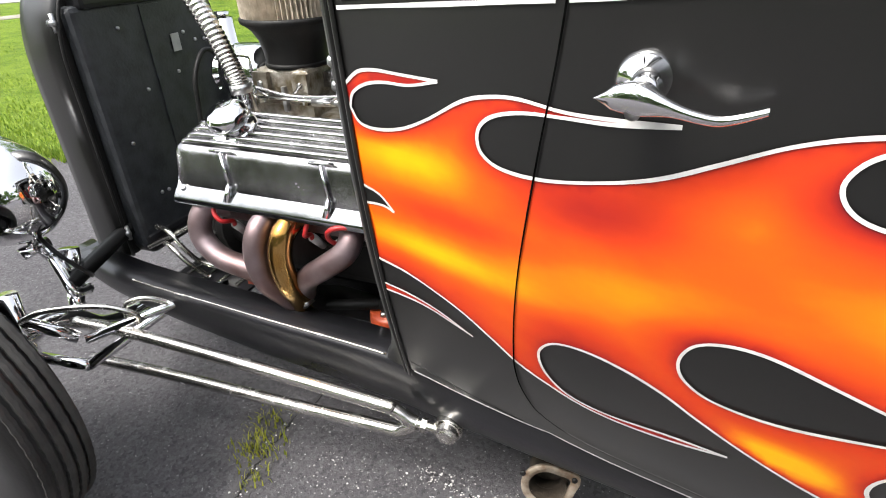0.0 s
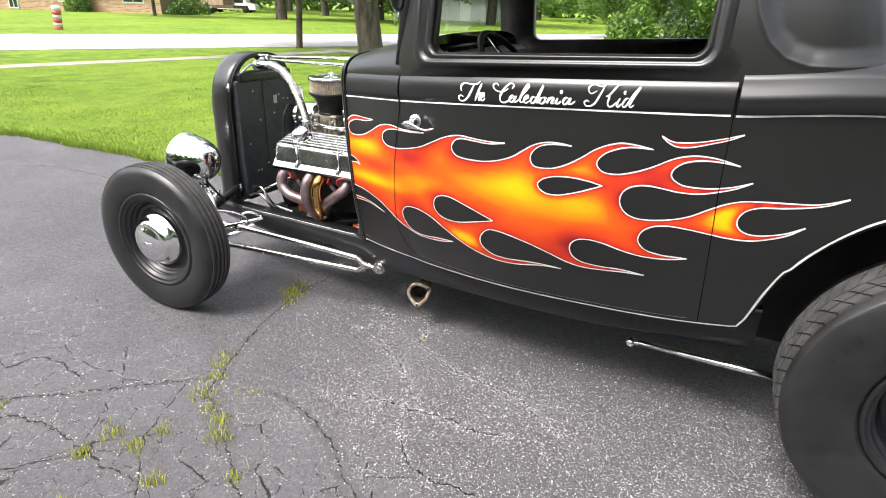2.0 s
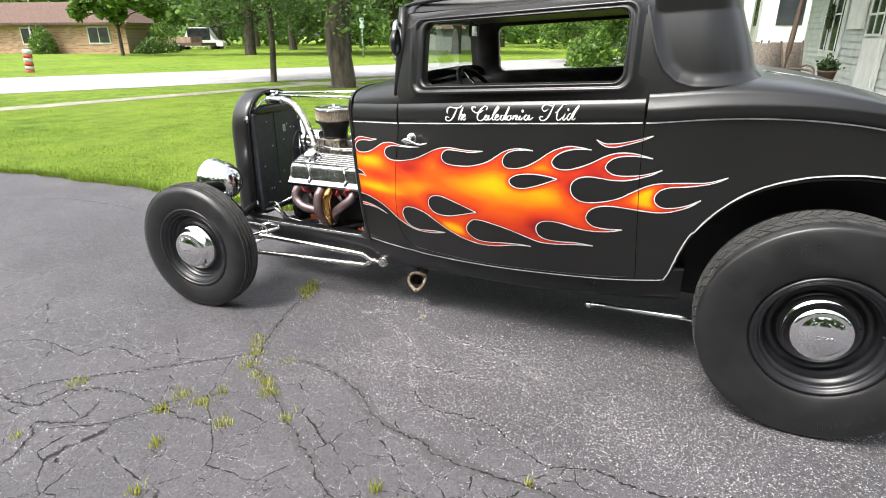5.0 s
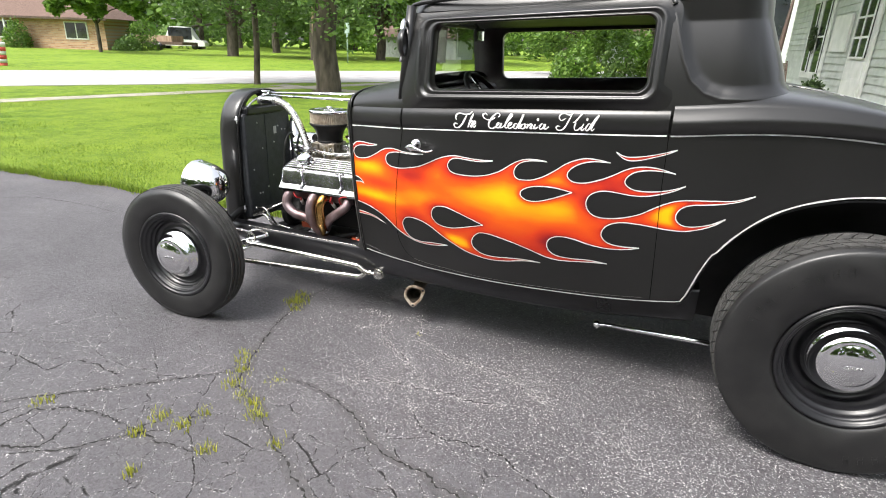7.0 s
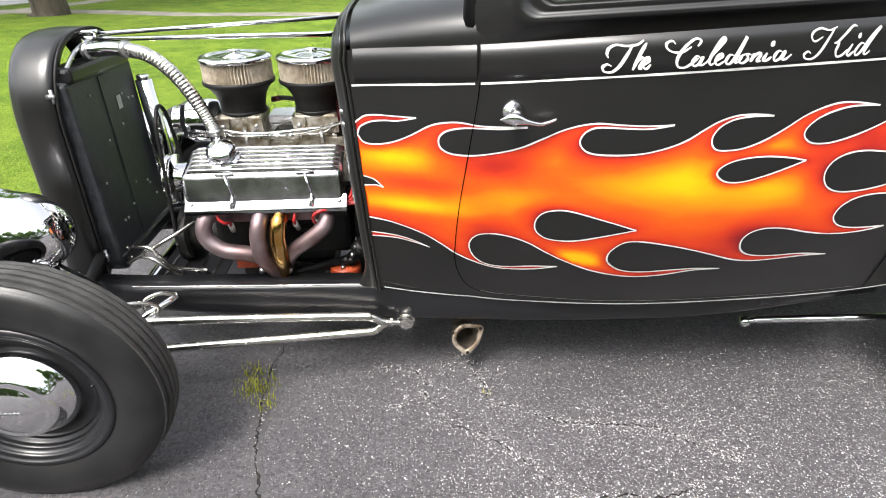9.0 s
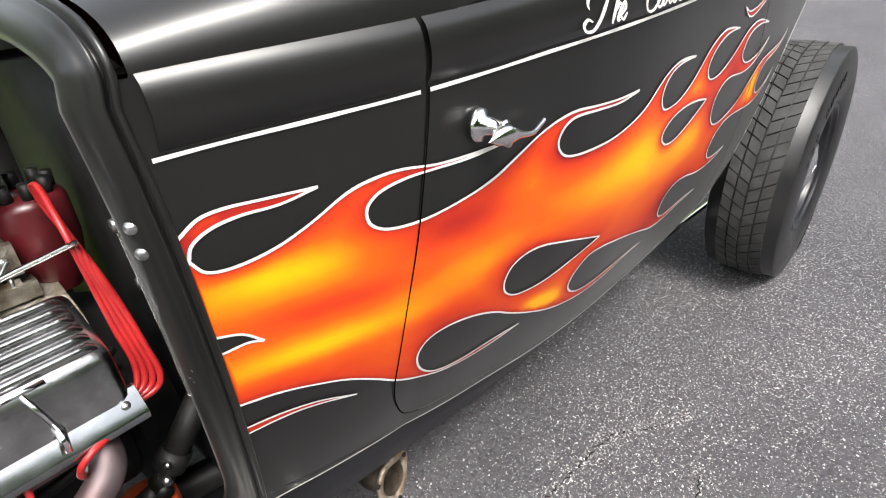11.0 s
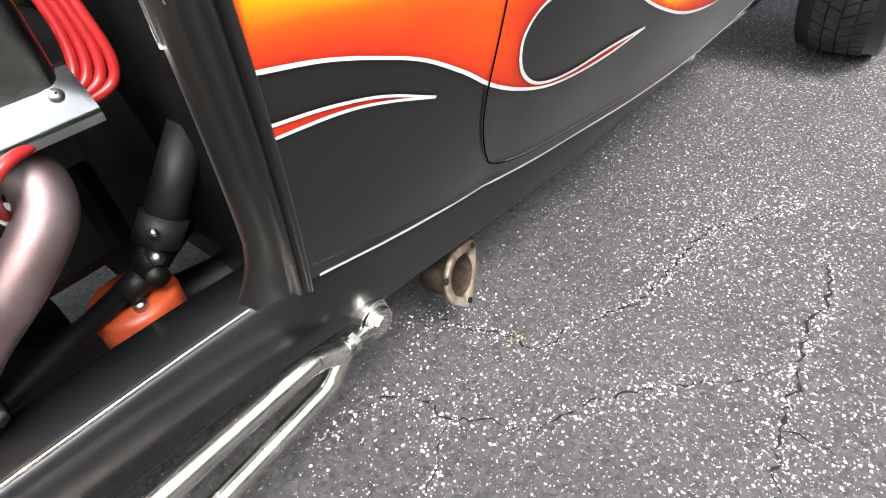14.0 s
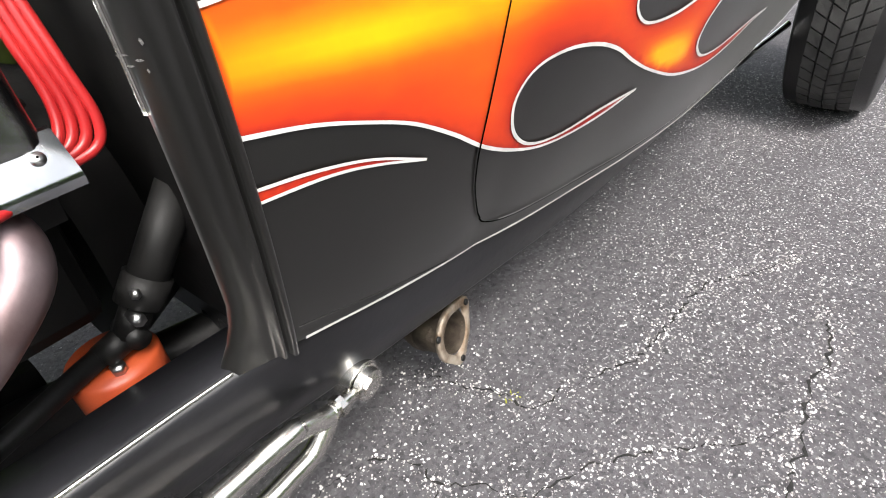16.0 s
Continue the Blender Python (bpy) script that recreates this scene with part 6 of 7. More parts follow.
# headlights on a bar
for s in (-1, 1):
    c = Vector((-0.030, MID + s * 0.390, 0.568))
    m = Matrix.Translation(c) @ Euler((0, radians(90), 0)).to_matrix().to_4x4()
    prof = [(0.002, 0.115), (0.03, 0.112), (0.06, 0.098), (0.085, 0.072), (0.102, 0.035), (0.110, -0.005), (0.112, -0.035), (0.116, -0.038), (0.118, -0.048), (0.114, -0.056), (0.106, -0.058)]
    lamp = part("headlight", lathe(prof, 56, m), CHROME, car, "chrome bullet headlight")
    lens = part("lens", lathe([(0.106, -0.056), (0.08, -0.068), (0.04, -0.075), (0.001, -0.077)], 48, m), GLASS, lamp)
    part("reflector", lathe([(0.106, -0.05), (0.08, -0.01), (0.03, 0.02), (0.001, 0.024)], 40, m), CHROME, lamp)
    bm = rod(c + Vector((0.01, 0, -0.10)), c + Vector((0.03, -s * 0.02, -0.16)), 0.012)
    tube([c + Vector((0.03, -s * 0.02, -0.155)), c + Vector((0.06, -s * 0.01, -0.19)), c + Vector((0.085, -s * 0.005, -0.225)), c + Vector((0.06, -s * 0.05, -0.25))], 0.013, 10, 5, bm)
    rod(c + Vector((0.02, 0.03, -0.125)), c + Vector((0.02, -0.03, -0.125)), 0.014, n=10, bm=bm)
    part("lamp_bracket", bm, CHROME, lamp)
    part("lamp_cable", tube([c + Vector((0.05, 0, -0.09)), c + Vector((0.10, 0, -0.13)), c + Vector((0.13, -s * 0.03, -0.19))], 0.005, 8), BLACK_PART, lamp)

# darker copy of the flange steel: shade painted into the hole and pipe behind
SHADED_RUST = mixed("shaded_brown_pipe", (0.035, 0.026, 0.018), (0.10, 0.08, 0.06), 40, rough=0.7, metal=0.3, bump=0.2, bump_scale=150)
# exhaust outlet under the cowl
m = Matrix.Translation((1.116, -0.511, 0.168)) @ look((0, 0, 0), (-0.17, 0.96, -0.17)).to_3x3().to_4x4()
bm = bmesh.new()
ro = [(0.0455 * (1 + 0.30 * max(0, math.cos(1.5 * (t - 0.5))) ** 6), t) for t in sweep(0, 2 * math.pi * 47 / 48, 48)]
rows = [[m @ Vector((r * s * math.cos(t), r * s * math.sin(t), h)) for r, t in ro] for s, h in ((0.70, -0.003), (0.72, 0.004), (0.98, 0.004), (1.0, 0.003), (1.0, -0.003), (0.70, -0.003))]
outlet = part("exhaust_outlet", grid(rows, True), RUST, car, "brown steel exhaust cut-out flange")
part("pipe", lathe([(0.032, 0.003), (0.031, -0.05), (0.034, -0.05), (0.035, -0.002)], 32, m), SHADED_RUST, outlet)
part("collector_pipe", tube([m @ Vector((0, 0, -0.03)), m @ Vector((0, 0, -0.06)), (1.13, -0.40, 0.235), (1.17, -0.37, 0.29)], 0.030, 16, caps=False), SHADED_RUST, outlet)
for a in (30, 150, 270):
    part("flange_hole", rod(m @ Vector((0.05 * math.cos(radians(a)), 0.05 * math.sin(radians(a)), 0.004)), m @ Vector((0.05 * math.cos(radians(a)), 0.05 * math.sin(radians(a)), 0.0068)), 0.005), BLACK_PART, outlet)

# ---- engine ----
engine = part("engine", box(0.37, MID - 0.19, 0.37, 0.78, MID + 0.19, 0.54), BLACK_PART, car, "V8 engine with polished covers and twin carburettors", smooth=False)
rounded(engine, 0.02)
part("oil_pan", box(0.40, MID - 0.09, 0.235, 0.70, MID + 0.13, 0.30), BLACK_PART, engine, smooth=False)
for s in (1, -1):
    f = (lambda p: Vector(p)) if s > 0 else other
    # cylinder head, then the finned cover that sits on it
    bm = bmesh.new()
    prof = [(-0.375, 0.515), (-0.385, 0.585), (-0.25, 0.64), (-0.20, 0.56)]
    grid([[f((x, y, z)) for y, z in prof] for x in (0.365, 0.775)], True, bm)
    for x in (0.365, 0.775):
        bm.faces.new([bm.verts.new(f((x, y, z))) for y, z in prof])
    part("cylinder_head", bm, BLACK_PART, engine, smooth=False)
    prof = [(-0.424, 0.578), (-0.424, 0.594), (-0.420, 0.612), (-0.412, 0.655), (-0.408, 0.666), (-0.400, 0.673), (-0.33, 0.696), (-0.292, 0.706), (-0.280, 0.702), (-0.270, 0.670), (-0.262, 0.625)]
    bm = bmesh.new()
    xs_ = [0.346, 0.350, 0.358] + sweep(0.37, 0.757, 6) + [0.768, 0.774, 0.778]
    ins = [0.35, 0.12, 0.03] + [0.0] * 6 + [0.03, 0.12, 0.35]
    c0 = Vector((0, -0.33, 0.60))
    rows = [[f(Vector((x, y, z)).lerp(Vector((x, c0.y, c0.z)), k * 0.22)) for y, z in prof] for x, k in zip(xs_, ins)]
    grid(rows, False, bm)
    for r_ in (rows[0], rows[-1]):
        bm.faces.new([bm.verts.new(q) for q in r_])
    cover = part("valve_cover", bm, SATIN_ALLOY, engine, "polished finned aluminium valve cover")
    for k in range(6):
        t = (k + 0.3) / 6
        a = Vector((0, -0.402, 0.6725)).lerp(Vector((0, -0.290, 0.7075)), t)
        fin = bmesh.new()
        w = Vector((0, 0.0052, 0.0018))
        h = Vector((0, -0.0032, 0.0100))
        rows = []
        for x, k2 in ((0.360, 0.1), (0.368, 0.9), (0.385, 1.0), (0.748, 1.0), (0.760, 0.9), (0.768, 0.1)):
            p = a + Vector((x, 0, 0))
            rows.append([f(p - w), f(p - w * 0.75 + h * k2 * 0.8), f(p + h * k2), f(p + w * 0.75 + h * k2 * 0.8), f(p + w)])
        grid(rows, False, fin)
        part("fin", fin, SATIN_ALLOY, cover)
    bm = bmesh.new()
    prof = [(-0.441, 0.566), (-0.442, 0.572), (-0.440, 0.578), (-0.415, 0.606), (-0.409, 0.607), (-0.405, 0.602), (-0.405, 0.566)]
    rows = [[f((x, y, z)) for y, z in prof] for x in (0.348, 0.352, 0.782, 0.786)]
    grid(rows, True, bm)
    for r_ in (rows[0], rows[-1]):
        bm.faces.new([bm.verts.new(q) for q in r_])
    sharp(part("cover_rail", bm, RAIL, cover, "chrome wire-loom rail"))
    for x in (0.365, 0.766):
        part("rail_screw", lathe([(0.001, 0.003), (0.004, 0.0028), (0.006, 0.0005), (0.006, -0.002)], 12, Matrix.Translation(f((x, -0.428, 0.5925))) @ Euler((radians(47 if s > 0 else -47), 0, 0)).to_matrix().to_4x4()), BOLT, cover)
    part("rail_bead", tube([f(q) for q in ((0.352, -0.424, 0.590), (0.349, -0.414, 0.604), (0.353, -0.405, 0.63), (0.356, -0.394, 0.655))], 0.005, 8), CHROME, cover)
    for x in (0.475, 0.690):
        bm = rod(f((x, -0.438, 0.582)), f((x + 0.004, -0.426, 0.610)), 0.006)
        rod(f((x + 0.004, -0.426, 0.607)), f((x - 0.012, -0.413, 0.668)), 0.0035, bm=bm)
        rod(f((x - 0.036, -0.412, 0.670)), f((x + 0.014, -0.412, 0.671)), 0.0032, bm=bm)
        part("wing_bolt", bm, CHROME, cover)
cap = part("oil_filler", lathe([(0.046, 0.0), (0.046, 0.006), (0.040, 0.010), (0.027, 0.012), (0.027, 0.020), (0.038, 0.021), (0.0405, 0.025), (0.0405, 0.036), (0.038, 0.043), (0.030, 0.049), (0.015, 0.052), (0.001, 0.053)], 40,
                              Matrix.Translation((0.452, -0.350, 0.690)) @ Euler((radians(24), 0, 0)).to_matrix().to_4x4()), CHROME, engine, "chrome oil filler cap")

# intake, carburettors and air cleaners
bm = bmesh.new()
grid([[Vector((x, MID + y, z)) for y, z in ((-0.17, 0.60), (-0.14, 0.655), (-0.06, 0.685), (0.06, 0.685), (0.14, 0.655), (0.17, 0.60))] for x in (0.37, 0.40, 0.76, 0.79)], False, bm)
part("intake_manifold", bm, CASTING, engine, "stained aluminium twin-carburettor manifold")
for cx in (0.470, 0.690):
    cy = MID - 0.012
    carb = part("carburettor", box(cx - 0.062, cy - 0.062, 0.715, cx + 0.062, cy + 0.062, 0.775), CASTING, engine, "stained metal carburettor", smooth=False)
    rounded(carb, 0.008)
    part("base_plate", box(cx - 0.075, cy - 0.075, 0.682, cx + 0.075, cy + 0.075, 0.706), CASTING, carb, smooth=False)
    part("throttle_body", box(cx - 0.055, cy - 0.07, 0.704, cx + 0.058, cy + 0.07, 0.716), CASTING, carb, smooth=False)
    for dx in (-0.048, 0.048):
        part("fuel_bowl", box(cx + dx - 0.018, cy - 0.074, 0.722, cx + dx + 0.018, cy - 0.060, 0.768), CASTING, carb, smooth=False)
        part("screw", rod((cx + dx, cy - 0.076, 0.745), (cx + dx, cy - 0.073, 0.745), 0.007, n=8), BOLT, carb)
        part("stud", rod((cx + dx, cy - 0.066, 0.69), (cx + dx, cy - 0.066, 0.722), 0.005, n=8), BOLT, carb)
    part("choke_lever", tube([(cx - 0.05, cy - 0.08, 0.735), (cx - 0.02, cy - 0.085, 0.722), (cx + 0.03, cy - 0.08, 0.728), (cx + 0.055, cy - 0.078, 0.75)], 0.003, 6), POLISHED, carb)
    part("throttle_arm", box(cx + 0.012, cy - 0.088, 0.695, cx + 0.020, cy - 0.078, 0.745), BOLT, carb, smooth=False)
    horn = part("air_horn", lathe([(0.064, 0.772), (0.066, 0.800), (0.072, 0.825), (0.084, 0.845), (0.098, 0.858), (0.100, 0.862)], 44, Matrix.Translation((cx, cy, 0))), BLACK_PART, engine, "dull black air cleaner base")
    part("clamp", rod((cx, cy, 0.773), (cx, cy, 0.782), 0.0675, n=40), BLACK_PART, horn)
    bm = bmesh.new()
    rows = []
    pleats = 66
    for r_, z in ((0, 0.862), (0, 0.926)):
        rows.append([Vector((cx + (0.099 if i % 2 else 0.0885) * math.cos(2 * math.pi * i / (2 * pleats)), cy + (0.099 if i % 2 else 0.0885) * math.sin(2 * math.pi * i / (2 * pleats)), z)) for i in range(2 * pleats)])
    filt = part("air_filter", grid(rows, True), FILTER, engine, "dusty pleated round air filter", smooth=False)
    part("filter_lip", lathe([(0.101, 0.858), (0.103, 0.862), (0.103, 0.868), (0.099, 0.870)], 48, Matrix.Translation((cx, cy, 0))), BLACK_PART, filt)
    lid = part("filter_lid", lathe([(0.1005, 0.922), (0.1035, 0.925), (0.1035, 0.931), (0.099, 0.936), (0.085, 0.937), (0.078, 0.933), (0.05, 0.936), (0.03, 0.941), (0.014, 0.942), (0.001, 0.942)], 56, Matrix.Translation((cx, cy, 0))), CHROME, filt, "chrome air cleaner lid")
    bm = rod((cx, cy, 0.940), (cx, cy, 0.950), 0.006)
    rod((cx - 0.016, cy, 0.948), (cx + 0.016, cy, 0.948), 0.004, bm=bm, n=8)
    part("wing_nut", bm, CHROME, lid)
part("fuel_line", tube([(0.40, MID - 0.09, 0.74), (0.50, MID - 0.10, 0.728), (0.60, MID - 0.10, 0.732), (0.72, MID - 0.09, 0.74)], 0.005, 8), POLISHED, engine)
part("throttle_rod", rod((0.40, MID - 0.10, 0.722), (0.60, MID - 0.105, 0.722), 0.0035), STAINLESS, engine)
part("throttle_cable", tube([(0.58, MID - 0.11, 0.722), (0.66, MID - 0.13, 0.735), (0.74, MID - 0.17, 0.765), (0.80, MID - 0.22, 0.795)], 0.0038, 8), STAINLESS, engine)
bm = rod((0.56, MID - 0.108, 0.722), (0.60, MID - 0.108, 0.724), 0.008, n=8)
rod((0.61, MID - 0.115, 0.725), (0.63, MID - 0.12, 0.728), 0.007, n=8, bm=bm)
part("cable_joint", bm, BOLT, engine)
part("fuel_hose", tube([(0.555, MID + 0.02, 0.80), (0.585, MID + 0.01, 0.805), (0.625, MID + 0.01, 0.80)], 0.007, 8), BLACK_PART, engine)
part("hose_fitting", rod((0.55, MID + 0.02, 0.798), (0.575, MID + 0.012, 0.804), 0.0085, n=8), RED_PART, engine)
part("manifold_cover", box(0.545, MID - 0.04, 0.735, 0.615, MID + 0.05, 0.765), POLISHED, engine, smooth=False)

# distributor and plug wires
dist = part("distributor", lathe([(0.03, 0.66), (0.045, 0.70), (0.052, 0.74), (0.052, 0.80), (0.044, 0.812), (0.001, 0.815)], 28, Matrix.Translation((0.800, MID - 0.03, 0))), RED_PART, engine, "dark red distributor cap")
for k in range(8):
    a = 2 * math.pi * k / 8
    part("tower", rod((0.800 + 0.034 * math.cos(a), MID - 0.03 + 0.034 * math.sin(a), 0.806), (0.800 + 0.036 * math.cos(a), MID - 0.03 + 0.036 * math.sin(a), 0.835), 0.009, n=10), BLACK_PART, dist)
for k in range(4):
    o = 0.011 * k
    part("plug_wire", tube([(0.806, MID - 0.07, 0.83), (0.802, -0.27, 0.845 - o), (0.797 + 0.003 * k, -0.335 - 0.004 * k, 0.80 - o), (0.799 + 0.006 * k, -0.352 - 0.006 * k, 0.73 - o), (0.800 + 0.007 * k, -0.372 - 0.007 * k, 0.665 - 0.9 * o),
                            (0.802 + 0.007 * k, -0.386 - 0.006 * k, 0.620 - 0.7 * o), (0.794 + 0.006 * k, -0.396 - 0.003 * k, 0.592 - 0.5 * o), (0.776, -0.404, 0.580 - 0.3 * o), (0.755, -0.408, 0.578 - 0.1 * o)], 0.0046, 10), RED_WIRE, engine, "red spark plug wire")
for k, (x0, x1, lean) in enumerate(((0.425, 0.452, 0.02), (0.528, 0.522, -0.004), (0.640, 0.632, -0.004), (0.728, 0.693, -0.03))):
    end = Vector((x1, -0.408, 0.515))
    run = [(x0, -0.424, 0.562), (x0 + lean * 0.3, -0.432, 0.548), ((x0 + x1) / 2 + lean * 0.3, -0.432, 0.535), end + Vector((0, -0.004, 0.012)), end]
    if k == 3:  # the rearmost wire bows out from under the rail
        end = Vector((0.695, -0.420, 0.521))
        run = [(0.757, -0.412, 0.570), (0.742, -0.431, 0.569), (0.713, -0.445, 0.569), (0.695, -0.446, 0.558), (0.691, -0.436, 0.537), end]
    wire = part("plug_wire", tube(run, 0.0046, 10), RED_WIRE, engine, "red spark plug wire")
    part("plug_boot", rod(end + Vector((0, 0, 0.004)), end + Vector((-lean * 0.3, 0.028, -0.028)), 0.0085, 0.0075, n=12), GREY_BOOT, wire, "grey spark plug boot")

# exhaust headers
part("header_flange", box(0.375, -0.392, 0.520, 0.735, -0.384, 0.562), HEADER, engine, smooth=False)
for pts, mt in ((((0.430, -0.385, 0.548), (0.400, -0.410, 0.552), (0.384, -0.428, 0.525), (0.390, -0.436, 0.487), (0.430, -0.440, 0.455), (0.495, -0.438, 0.440), (0.535, -0.420, 0.410), (0.550, -0.400, 0.36)), HEADER),
                (((0.548, -0.385, 0.545), (0.546, -0.415, 0.552), (0.541, -0.447, 0.535), (0.535, -0.458, 0.49), (0.538, -0.450, 0.43), (0.552, -0.425, 0.385), (0.565, -0.400, 0.345)), HEADER),
                (((0.600, -0.385, 0.545), (0.600, -0.415, 0.552), (0.595, -0.445, 0.535), (0.588, -0.455, 0.49), (0.588, -0.446, 0.43), (0.585, -0.420, 0.385), (0.580, -0.400, 0.345)), HEADER_GOLD),
                (((0.695, -0.385, 0.552), (0.722, -0.412, 0.545), (0.716, -0.432, 0.515), (0.670, -0.438, 0.478), (0.622, -0.428, 0.440), (0.592, -0.408, 0.395), (0.580, -0.395, 0.35)), HEADER)):
    part("header_pipe", tube(pts, 0.0225, 18, 7), mt, engine, "heat-tinted exhaust header pipe")
part("collector", tube([(0.565, -0.398, 0.375), (0.57, -0.36, 0.33), (0.59, -0.28, 0.28), (0.72, -0.25, 0.245), (0.95, -0.30, 0.235), (1.15, -0.35, 0.225)], lambda u: 0.044 - 0.012 * min(1, u * 2), 18, 6), BLACK_PART, engine)
part("copper_shield", box(0.44, -0.40, 0.405, 0.545, -0.392, 0.432), HEADER_GOLD, engine, smooth=False)
part("red_bracket", box(0.445, -0.405, 0.375, 0.53, -0.36, 0.400), ORANGE, engine, smooth=False)
for x, z in ((0.52, 0.375), (0.60, 0.372), (0.46, 0.34)):
    part("engine_bolt", rod((x, -0.43, z), (x, -0.40, z), 0.009, n=6), BOLT, engine)

# front of the engine: pulleys, belt, alternator, fan
yc = MID
def pulley(name, x, y, z, r, mt, parent=engine, label=""):
    m = Matrix.Translation((x, y, z)) @ Euler((0, radians(-90), 0)).to_matrix().to_4x4()
    return part(name, lathe([(0.001, 0.02), (r * 0.35, 0.02), (r * 0.4, 0.006), (r * 0.8, 0.004), (r, 0.012), (r * 1.02, 0.008), (r * 0.94, 0.0), (r * 1.02, -0.010), (r, -0.014), (r * 0.3, -0.014), (r * 0.28, -0.06)], 44, m), mt, parent, label)


pulley("crank_pulley", 0.225, yc - 0.02, 0.375, 0.088, BLACK_PART)
pulley("water_pump_pulley", 0.208, yc, 0.560, 0.076, CHROME, engine, "chrome water pump pulley")
alt = pulley("alternator", 0.270, yc, 0.745, 0.045, CHROME, engine, "chrome alternator")
part("alternator_case", lathe([(0.02, -0.06), (0.058, -0.055), (0.064, -0.03), (0.064, 0.03), (0.058, 0.05), (0.02, 0.055)], 36, Matrix.Translation((0.34, yc, 0.745)) @ Euler((0, radians(-90), 0)).to_matrix().to_4x4()), CHROME, alt)
belt_x = 0.212
part("drive_belt", tube([(belt_x, yc + dy, z) for dy, z in ((-0.108, 0.375), (-0.090, 0.47), (-0.077, 0.56), (-0.060, 0.67), (-0.046, 0.745), (0.0, 0.79), (0.046, 0.745), (0.075, 0.58), (0.07, 0.42), (0.04, 0.30), (-0.03, 0.287), (-0.09, 0.32), (-0.108, 0.375))], 0.006, 6), BLACK_PART, engine)
part("pump_snout", rod((0.215, yc, 0.56), (0.36, yc, 0.56), 0.045, 0.07, n=28), CHROME, engine)
part("crank_snout", rod((0.23, yc - 0.02, 0.375), (0.37, yc - 0.02, 0.375), 0.06, n=28), BLACK_PART, engine)
part("thermostat_housing", tube([(0.415, -0.262, 0.745), (0.415, -0.255, 0.70), (0.41, -0.22, 0.67), (0.40, -0.17, 0.66)], 0.022, 14), CHROME, engine)
bm = tube([(0.085, -0.205, 0.962), (0.16, -0.222, 0.970), (0.215, -0.232, 0.968)], 0.0185, 18)
hose = part("radiator_hose", bm, CHROME, car, "chrome flexible radiator hose")
path = smooth_path([(0.21, -0.231, 0.968), (0.265, -0.240, 0.955), (0.315, -0.250, 0.920), (0.355, -0.258, 0.870), (0.385, -0.264, 0.815), (0.405, -0.268, 0.772), (0.412, -0.268, 0.745)], 48)
part("ribbed_section", tube([p for p in path], lambda u: 0.0180 + 0.0016 * (0.5 + 0.5 * math.cos(2 * math.pi * u * 38)), 16, straight=True), STAINLESS, hose)
for p, q in (((0.20, -0.229, 0.969), (0.216, -0.232, 0.968)), ((0.412, -0.268, 0.755), (0.414, -0.268, 0.738)), ((0.09, -0.206, 0.962), (0.105, -0.21, 0.964))):
    part("hose_clamp", rod(p, q, 0.0225, n=22), BOLT, hose)
bm = rod((0.11, MID + 0.20, 0.45), (0.10, MID + 0.195, 0.83), 0.026, n=24)
rod((0.10, MID + 0.195, 0.83), (0.10, MID + 0.195, 0.845), 0.02, bm=bm, n=24)
part("overflow_tank", bm, CHROME, car, "chrome coolant overflow tube")
part("transmission_lines", tube([(0.09, -0.30, 0.40), (0.16, -0.33, 0.415), (0.20, -0.33, 0.37), (0.22, -0.31, 0.33), (0.30, -0.28, 0.30)], 0.006, 8), STAINLESS, car)
part("cooler_line", tube([(0.10, -0.31, 0.37), (0.17, -0.345, 0.385), (0.215, -0.345, 0.345), (0.24, -0.32, 0.30)], 0.006, 8), STAINLESS, car)
part("radiator_stay", rod((0.10, -0.345, 0.37), (0.30, -0.28, 0.47), 0.006), STAINLESS, car)
plate = part("front_splash_plate", box(0.14, MID - 0.20, 0.285, 0.36, MID + 0.20, 0.292), FRAME_PAINT, car, smooth=False)
for k in range(4):
    part("plate_rib", box(0.17 + 0.05 * k, MID - 0.19, 0.2925, 0.178 + 0.05 * k, MID + 0.16, 0.297), STAINLESS, plate, smooth=False)

# steering shaft, mount and lines beside the block
bm = rod((0.875, -0.372, 0.500), (0.800, -0.368, 0.405), 0.021, n=20)
rod((0.815, -0.369, 0.424), (0.795, -0.368, 0.399), 0.025, bm=bm, n=20)
shaft = part("steering_shaft", bm, BLACK_PART, car, "black steering shaft with a universal joint")
bm = rod((0.795, -0.368, 0.399), (0.772, -0.366, 0.370), 0.017, n=16)
rod((0.776, -0.386, 0.372), (0.776, -0.346, 0.372), 0.012, bm=bm, n=12)
rod((0.774, -0.366, 0.372), (0.742, -0.364, 0.362), 0.015, bm=bm, n=16)
part("universal_joint", bm, BLACK_PART, shaft)
part("lower_shaft", rod((0.745, -0.364, 0.366), (0.40, -0.36, 0.277), 0.0115, n=16), BLACK_PART, shaft)
part("clamp_bolt", rod((0.790, -0.392, 0.425), (0.796, -0.372, 0.418), 0.0055, n=6), BOLT, shaft)
part("joint_bolt", rod((0.782, -0.395, 0.398), (0.782, -0.375, 0.398), 0.007, n=6), BOLT, shaft)
mount = part("engine_mount", lathe([(0.001, 0.0), (0.044, 0.0), (0.048, 0.006), (0.048, 0.045), (0.045, 0.052), (0.02, 0.054), (0.001, 0.054)], 36, Matrix.Translation((0.752, -0.345, 0.292))), ORANGE, car, "orange round engine mount")
part("mount_bolt", rod((0.748, -0.376, 0.344), (0.748, -0.376, 0.354), 0.008, n=6), BOLT, mount)
